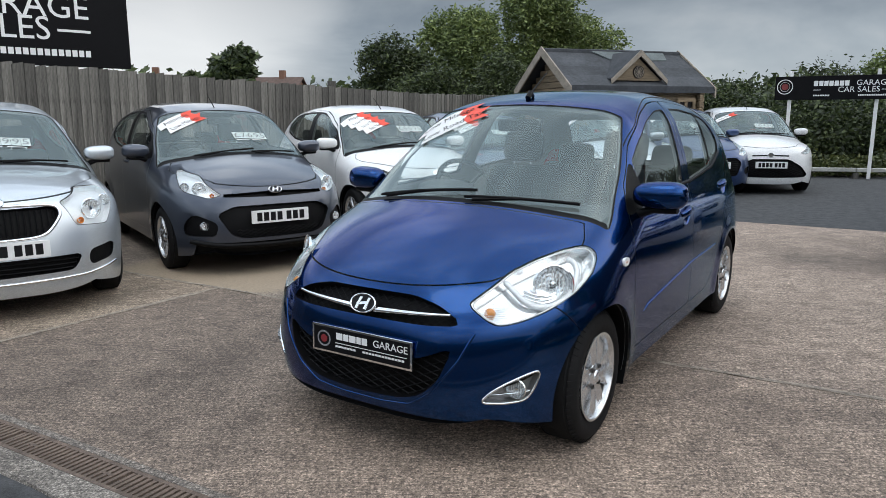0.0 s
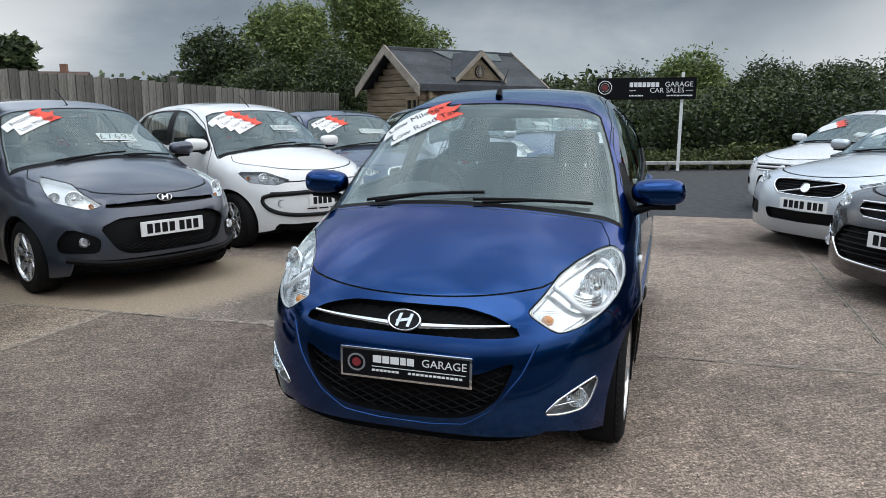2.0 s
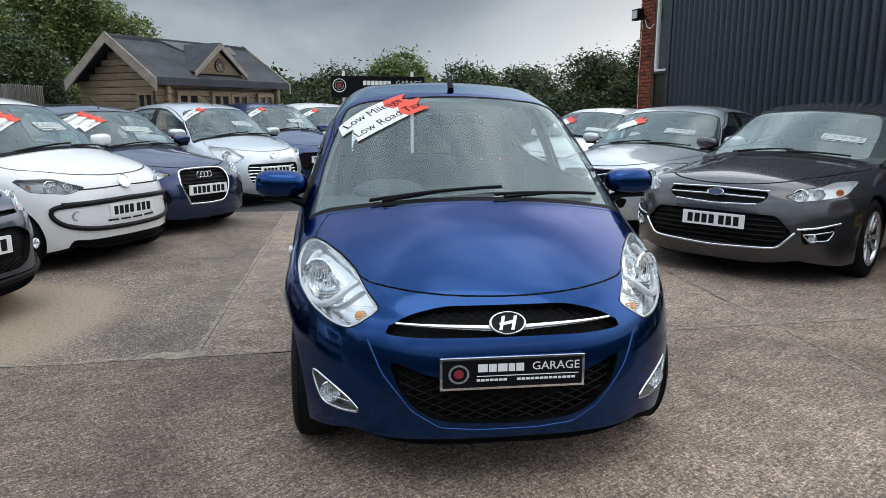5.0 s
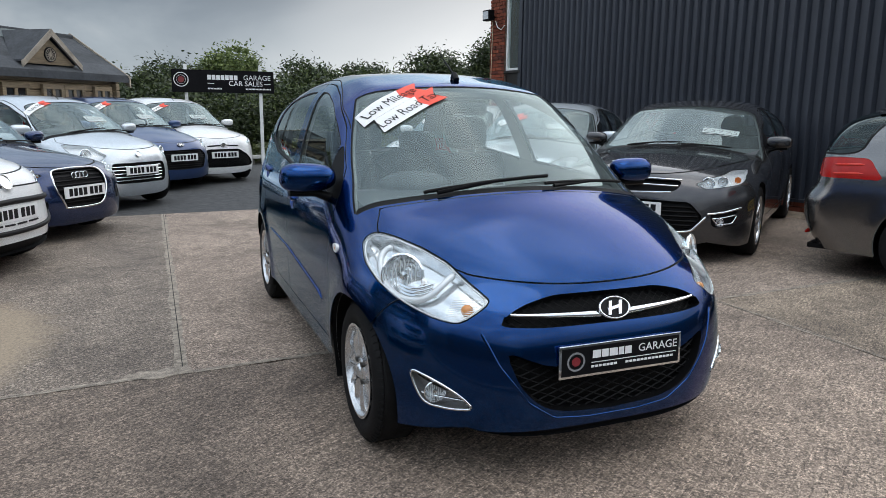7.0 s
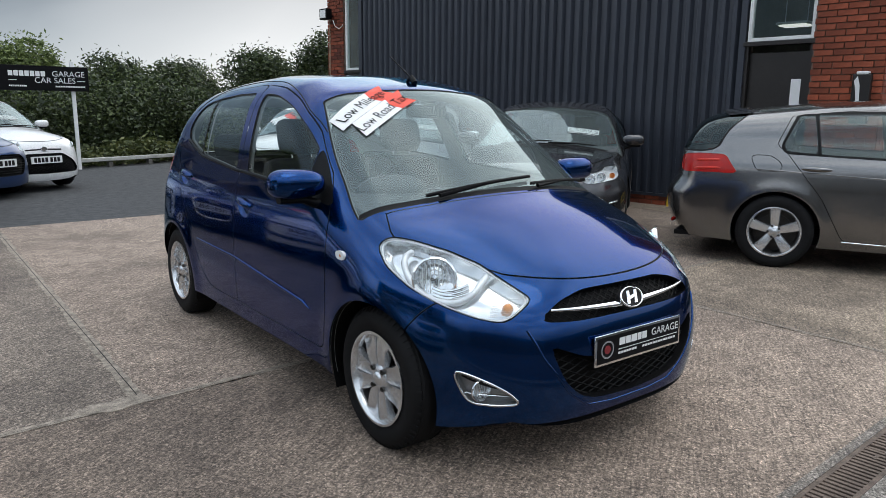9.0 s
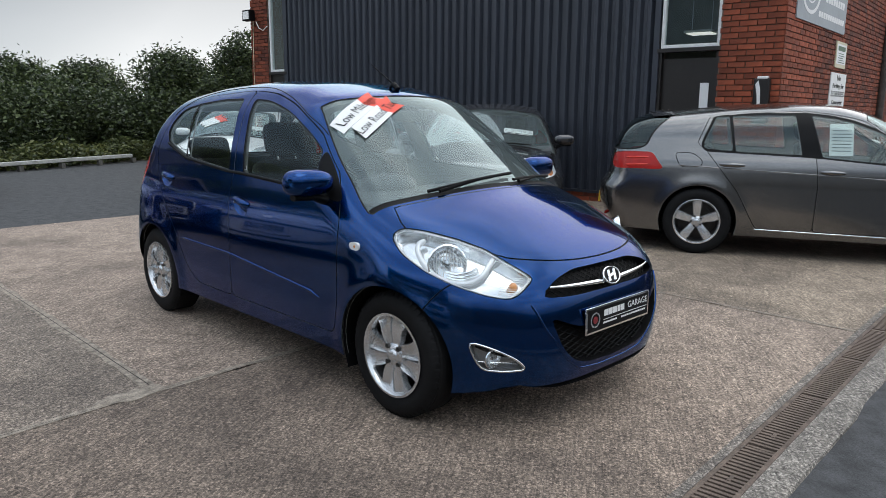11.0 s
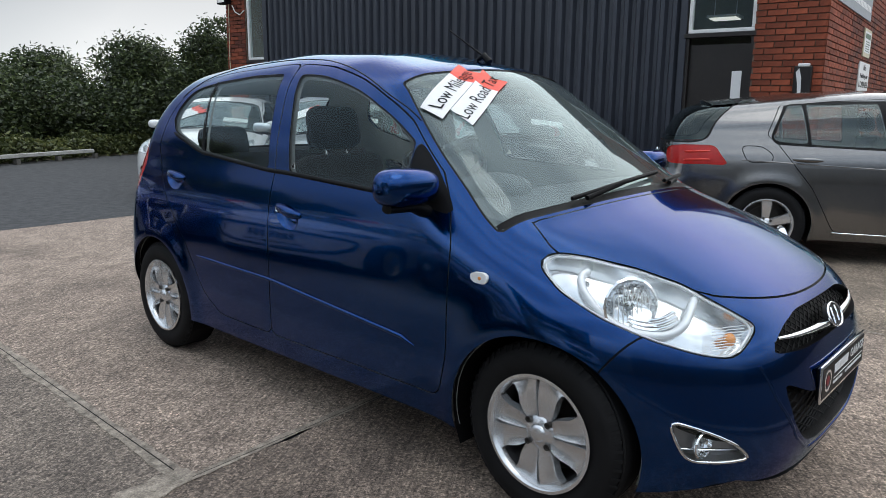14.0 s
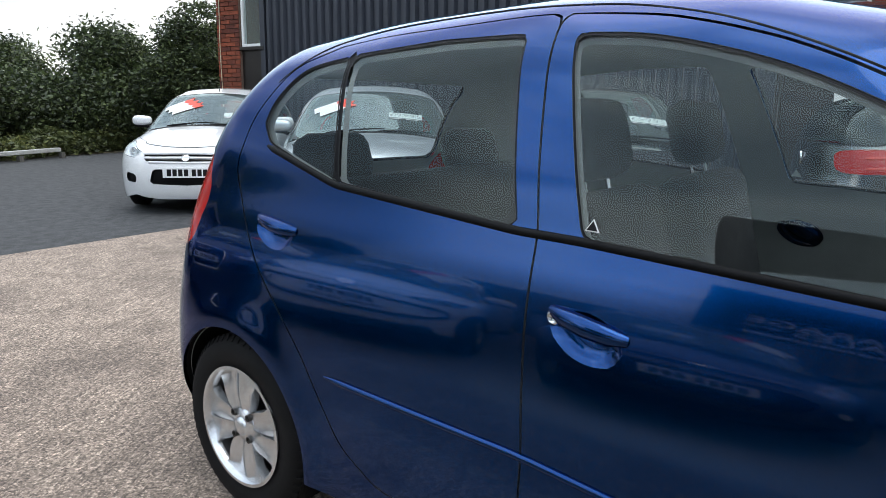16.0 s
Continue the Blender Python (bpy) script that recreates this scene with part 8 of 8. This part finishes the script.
ROW["saloon"] = variant(GUNMETAL, 0.94, 1.465, 1.425, 2.39, 2.43, 1.10, 0.15, -0.46, -1.75, 0.825, 0.98, price_up=0.42, wheel_r=0.325, rim=0.225,
    lamp=[(0.14, 0.50, 0.70), (0.18, 0.60, 0.665), (0.42, 0.86, 0.70), (0.82, 0.90, 0.80), (0.55, 0.80, 0.80), (0.28, 0.60, 0.755)], bowls=[(0.62, 0.715, 0.05), (0.72, 0.73, 0.04)], ambers=[(0.82, 0.745, 0.035)],
    mouths=[("grille", [(-0.5, 0.74), (0.42, 0.73), (0.40, 0.66), (0.34, 0.635), (-0.5, 0.62)], PLASTIC), ("lower_grille", [(-0.5, 0.57), (0.50, 0.555), (0.62, 0.42), (0.52, 0.31), (-0.5, 0.29)], PLASTIC)],
    slats=[([(-0.5, 0.56), (0.50, 0.545), (0.60, 0.42), (0.50, 0.32), (-0.5, 0.30)], 0.04, (0,), 0.008, PLASTIC)],
    strips=[((0.64, 0.76, 0.87), (0.455, 0.47, 0.50), 0.009, LAMPIN), ((-0.64, -0.76, -0.87), (0.455, 0.47, 0.50), 0.009, LAMPIN), ((0.68, 0.76, 0.85, 0.82, 0.72, 0.68), (0.415, 0.425, 0.445, 0.37, 0.365, 0.415), 0.006, CHROME), ((-0.68, -0.76, -0.85, -0.82, -0.72, -0.68), (0.415, 0.425, 0.445, 0.37, 0.365, 0.415), 0.006, CHROME), ((-0.41, 0, 0.41), (0.735, 0.745, 0.735), 0.008, CHROME), ((-0.39, 0, 0.39), (0.685, 0.69, 0.685), 0.008, CHROME), ((-0.34, 0, 0.34), (0.632, 0.618, 0.632), 0.008, CHROME), ((-0.63, -0.52, 0, 0.52, 0.63), (0.43, 0.30, 0.275, 0.30, 0.43), 0.010, CHROME)],
    fogs=[[(0.66, 0.47), (0.86, 0.49), (0.82, 0.36), (0.68, 0.33)]], fog_bowls=[(0.73, 0.385, 0.035)], emblem=[(0.70, 0.072, 0.03, DARKBLUE)], plate=0.485, spokes=SP5, cards=None, price="£5995", price_y=0.42, aerial=False, tyre_w=0.22)
ROW["tourer"] = variant(SILVER, 0.93, 1.445, 1.388, 2.28, 2.35, 0.98, 0.06, -0.47, -1.75, 0.80, 0.96, wheel_r=0.32, rim=0.22,
    lamp=[(0.14, 0.46, 0.70), (0.18, 0.56, 0.64), (0.42, 0.84, 0.66), (0.80, 0.89, 0.78), (0.45, 0.76, 0.78)], bowls=[(0.62, 0.70, 0.045), (0.74, 0.72, 0.04)], ambers=[],
    mouths=[("grille", [(-0.5, 0.72), (0.38, 0.71), (0.38, 0.64), (0.30, 0.57), (-0.5, 0.565)], PLASTIC), ("lower_grille", [(-0.5, 0.40), (0.44, 0.42), (0.40, 0.31), (-0.5, 0.29)], PLASTIC)],
    slats=[([(-0.5, 0.71), (0.37, 0.70), (0.36, 0.64), (0.30, 0.58), (-0.5, 0.57)], 0.028, (0,), 0.006, PLASTIC)], strips=[((-0.33, 0.33), (0.575, 0.705), 0.008, CHROME), ((-0.30, -0.39, -0.38, 0, 0.38, 0.39, 0.30, 0, -0.30), (0.57, 0.64, 0.715, 0.725, 0.715, 0.64, 0.57, 0.56, 0.57), 0.010, CHROME)],
    fogs=[[(0.56, 0.46), (0.82, 0.48), (0.80, 0.34), (0.56, 0.32)]], emblem=[(0.64, 0.05, 0.05, CHROME)], plate=0.475, spokes=SP5, cards=["", ""], price="£9995", price_up=0.42, price_y=0.34, fin=True, tyre_w=0.22)
ROW["hybrid"] = variant(WHITE, 0.8475, 1.425, 1.275, 2.15, 2.24, 1.18, 0.28, -0.45, -1.60, 0.78, 0.95, wheel_r=0.30, rim=0.20,
    lamp=[(0.14, 0.50, 0.68), (0.16, 0.58, 0.62), (0.36, 0.76, 0.64), (0.72, 0.80, 0.80), (0.42, 0.66, 0.77)], bowls=[(0.62, 0.69, 0.045)], ambers=[],
    mouths=[("grille", [(-0.5, 0.68), (0.46, 0.67), (0.46, 0.60), (0.40, 0.57), (-0.5, 0.565)], DISC), ("lower_grille", [(-0.5, 0.50), (0.36, 0.50), (0.40, 0.34), (-0.5, 0.30)], PLASTIC)],
    strips=[((-0.46, 0, 0.46), (0.665, 0.675, 0.665), 0.016, SATIN), ((-0.45, 0, 0.45), (0.62, 0.625, 0.62), 0.016, SATIN), ((-0.40, 0, 0.40), (0.575, 0.57, 0.575), 0.014, SATIN)],
    fogs=[[(0.56, 0.44), (0.70, 0.46), (0.70, 0.36), (0.56, 0.34)]], emblem=[(0.62, 0.045, 0.04, CHROME)], plate=0.465, spokes=SP7, cards=["", "", ""], price="     ", price_y=0.36)


def golf_own(car, sh, s):
    """Rear lamps' inner part, roof spoiler, badge, bumper reflector, fuel flap line and a paper in the window."""
    ys = np.linspace(-0.56, 0.56, 15)
    Q = sh.over(-s["rear"] + 0.60 + 0.10 * (ys / 0.56) ** 2, ys)
    a = Q + [0, 0, 0.012]
    b = Q + [-0.20, 0, -0.010]
    c = Q + [-0.19, 0, -0.035]
    n = len(ys)
    vs = np.concatenate([a, b, c, Q - [0, 0, 0.02]]).tolist()
    fs = [(r * n + i, r * n + i + 1, ((r + 1) % 4) * n + i + 1, ((r + 1) % 4) * n + i) for r in range(4) for i in range(n - 1)]
    part("roof_spoiler", Geo().add(vs, fs), s["paint"], car, smooth=40)
    for sg in (1, -1):
        R = sh.ahead(sg * 0.60, 0.33, -1)[0]
        part("rear_reflector", Geo().ball(R, (0.02, 0.12, 0.018)), REDLENS, car, smooth=60)
        x = np.linspace(-0.80, 0.95, 12)
        part("sill_strip", Geo().tube((sh.side(x, 0.257 - 0.012 * x, sg)).tolist(), 0.006, 6), CHROME, car, smooth=60)
        x = np.linspace(-1.55, 1.2, 30)
        part("waist_crease", Geo().tube((sh.side(x, 0.782 - 0.045 * x, sg) - [0, sg * 0.005, 0]).tolist(), 0.0075, 6), s["paint"], car, smooth=60)
        x = np.linspace(-2.02, -1.80, 8)
        part("tail_lamp_band", Geo().tube((sh.side(x, 0.915 + 0.05 * (x + 1.9), sg) - [0, sg * 0.004, 0]).tolist(), [0.004] + [0.011] * 6 + [0.004], 6), BRIGHTRED, car, "brighter red light band", smooth=60)
        part("tail_lamp_band", Geo().tube((sh.side(x, 0.845 + 0.05 * (x + 1.9), sg) - [0, sg * 0.004, 0]).tolist(), [0.004] + [0.011] * 6 + [0.004], 6), BRIGHTRED, car, "brighter red light band", smooth=60)
    B = sh.ahead(0.0, 0.86, -1)[0]
    part("rear_badge", Geo().lathe([(0, 0.01), (0.05, 0.01), (0.055, 0.0)], 24, pose(B[0] - 0.005, 0, 0.86, 0, -90, 0)), CHROME, car, smooth=40)
    # sheet of paper inside the front passenger window
    q = sh.side([-0.225, -0.03, -0.03, -0.225], [0.972, 0.972, 1.255, 1.255], -1) + [0, 0.02, 0]
    part("paper_sheet", Geo().add(q.tolist(), [(0, 1, 2, 3)]), WHITEP, car, "white printed sheet taped inside the window")
    for k in range(7):
        z = 1.01 + 0.030 * k
        q = sh.side([-0.205, -0.05, -0.05, -0.205], [z, z, z + 0.008, z + 0.008], -1) + [0, 0.0165, 0]
        part("text_bar", Geo().add(q.tolist(), [(0, 1, 2, 3)]), material_digit, car)


GOLF = variant(GREY_G, 0.895, 1.455, 1.318, 2.16, 2.29, 0.98, 0.14, -0.35, -1.45, 0.80, 0.98, wheel_r=0.315, rim=0.215,
    lamp=[(0.14, 0.40, 0.68), (0.18, 0.56, 0.63), (0.42, 0.80, 0.66), (0.62, 0.84, 0.76), (0.35, 0.66, 0.75)], bowls=[(0.62, 0.69, 0.045)], rear_plate=0.45, back_glass=PRIVACY, side_glass=GREENGLASS,
    mouths=[("grille", [(-0.5, 0.68), (0.44, 0.67), (0.42, 0.62), (-0.5, 0.615)], PLASTIC)], plate=0.46, spokes=(5, False, 0.044, 0.0), cards=None, price=None, aerial=False, tyre_w=0.215, own=[golf_own])
GOLF["panels"] = [("fuel_flap", "side", [(-1.557, 0.953), (-1.53, 0.972), (-1.388, 0.968), (-1.295, 0.896), (-1.311, 0.837), (-1.501, 0.836)]),
                  ("front_door", "side", [(-0.31, 0.27), (-0.30, 0.7), (-0.33, 0.958), (-0.44, 1.37), (-0.2, 1.34), (0.0, 1.30), (0.25, 1.20), (0.5, 1.06), (0.75, 0.9), (0.80, 0.6), (0.78, 0.27)]),
                  ("rear_door", "side", [(-0.31, 0.27), (-0.30, 0.7), (-0.33, 0.958), (-0.44, 1.37), (-1.0, 1.37), (-1.25, 1.34), (-1.36, 1.06), (-1.276, 1.0), (-0.977, 0.622), (-0.81, 0.301), (-0.78, 0.27)]), GOLF["panels"][2]]
GOLF["windows"] = [[(0.62, 0.885), (0.60, 0.94), (0.467, 1.041), (0.207, 1.172), (-0.029, 1.265), (-0.20, 1.307), (-0.375, 1.328), (-0.275, 0.955), (0.432, 0.895)],
                   [(-1.01, 0.990), (-1.06, 1.322), (-0.515, 1.333), (-0.445, 0.970)], [(-1.285, 1.012), (-1.305, 1.055), (-1.20, 1.312), (-1.09, 1.322), (-1.035, 0.992)]]
GOLF["blanks"] = [[(-1.33, 1.05), (-1.29, 0.985), (-1.0, 0.972), (-0.45, 0.951), (-0.28, 0.940), (0.45, 0.877), (0.75, 0.86), (0.60, 0.975), (0.47, 1.065), (0.21, 1.195), (-0.03, 1.288), (-0.2, 1.328), (-0.4, 1.351), (-1.07, 1.346), (-1.22, 1.334)]]
GOLF["pockets"][0] = ("tail_lamp", -45, [(-1.10, 0.93), (-1.02, 0.955), (-0.85, 0.972), (-0.663, 0.969), (-0.54, 0.804), (-0.704, 0.808), (-0.95, 0.803), (-1.06, 0.825)], 0.003, REDLENS, False, 2)
GOLF["handles"] = [(-1.148, 0.868, -0.924, 0.864), (-0.283, 0.822, -0.085, 0.818)]
GOLF["rear_curve"], GOLF["trim"], GOLF["joint"], GOLF["cell"] = 0.19, 0.010, 0.003, 0.028
GOLF["tail"] = [(0.20, -0.12), (0.28, -0.04), (0.42, 0.04), (0.60, 0.06), (0.66, 0.045), (0.71, -0.03), (0.95, -0.06), (1.06, -0.09), (1.20, -0.17), (1.32, -0.27), (1.42, -0.44)]
GOLF["rear_glass"], GOLF["rear_view"] = [(-0.735, 1.03), (-0.740, 1.30), (-0.80, 1.345), (-1.9, 1.35), (-1.9, 1.0), (-0.80, 1.0)], -45
GOLF["plan"] = [(-2.1, -0.03), (-1.5, 0.0), (-0.5, 0.0), (0.8, 0.0), (1.5, 0.0), (2.1, -0.03)]

park(ROW["slate"], -1.424, 6.18, 305, "slate grey small hatchback parked in front of the fence")
park(ROW["city"], -0.02, 7.75, 300, "white three-door city car with a black-edged front")
park(ROW["navy"], 1.15, 8.85, 288, "navy blue premium hatchback with a chrome-edged grille")
park(ROW["silver_small"], 2.85, 10.50, 280, "silver small hatchback with a barred grille")
park(ROW["blue_small"], 4.52, 11.92, 274, "mid-blue small hatchback near the cabin")
park(ROW["white_hatch"], 5.62, 12.30, 262, "white hatchback with a wide black grille near the sign")
park(ROW["estate"], -2.85, 4.54, 305, "pale silver estate car with a ribbed chrome-edged grille")
park(ROW["saloon"], 3.42, 4.10, 184, "dark gunmetal family saloon with chrome grille bars")
park(ROW["tourer"], 4.40, 6.10, 191, "silver executive estate with a diagonal grille strip")
park(ROW["hybrid"], 6.22, 8.55, 192, "white low hybrid hatchback on the asphalt")
make_car(GOLF, pose(4.39, 0.47, 0, 0, 0, 262), "warm grey five-door hatchback parked with its tail to the wall", "cars on the lot")

# ---- bricks of the workshop walls ----
BL, BH, BJ = 0.215, 0.065, 0.010
rng = random.Random(77)
bshape = []
for k in range(5):
    e = [rng.uniform(-0.002, 0.002) for _ in range(8)]
    bshape.append(Geo().add([(0.002, 0.0, 0.002), (BL - 0.002, 0.0, 0.002), (BL - 0.002, 0.0, BH - 0.002), (0.002, 0.0, BH - 0.002),
                             (0 + e[0], 0.014, 0 + e[1]), (BL + e[2], 0.014, e[3]), (BL + e[4], 0.014, BH + e[5]), (e[6], 0.014, BH + e[7])],
                            [(0, 1, 2, 3), (1, 0, 4, 5), (2, 1, 5, 6), (3, 2, 6, 7), (0, 3, 7, 4)]).mesh("brick", BRICKS))
made = 0
rest = Geo()


def courses(m, flip, x0, x1, z0, z1, limit, quoin=0.0):
    """Stretcher courses on a wall face; the first ones are parts, the rest one joined mesh."""
    global made
    i = 0
    z = z0
    while z + BH <= z1:
        x = x0 - (BL + BJ) / 2 * (i % 2)
        while x < x1 - 0.01:
            a, b = max(x, x0), min(x + BL, x1)
            if b - a > 0.03:
                sx = (b - a) / BL
                q = m @ (pose(a, 0, z) if flip else pose(b, 0, z, 0, 0, 180)) @ pose(0, -0.0125 + rng.uniform(-0.001, 0.001), 0, 0, 0, 0) @ Matrix.Diagonal((sx, 1, 1, 1))
                if made < limit:
                    o = part("brick", bshape[rng.randrange(5)], BRICKS, bd)
                    o.matrix_basis = q
                    made += 1
                else:
                    me = bshape[rng.randrange(5)]
                    rest.add([q @ v.co for v in me.vertices], [tuple(p.vertices) for p in me.polygons])
            x += BL + BJ
        z += BH + BJ
        i += 1


courses(WM, False, 0.0, 0.80, 1.05, 3.45, 150)
courses(EM, True, 0.0, 1.6, 1.35, 3.0, 300)
courses(WM, False, 0.0, 0.80, 0.0, 1.05, 0)
courses(WM, False, 0.0, 0.80, 3.45, 4.38, 0)
courses(WM, False, 10.25, 10.80, 0.0, 4.38, 0)
courses(EM, True, 0.0, 1.6, 0.0, 1.35, 0)
courses(EM, True, 0.0, 1.6, 3.0, 4.38, 0)
courses(EM, True, 1.6, 15.9, 0.0, 4.38, 0)
courses(WM @ pose(0, -0.03, 0), False, 1.72, 9.64, 0.0, 0.14, 0)
o = part("brickwork", rest, BRICKS, bd)
tagged(o, kind="stuff")
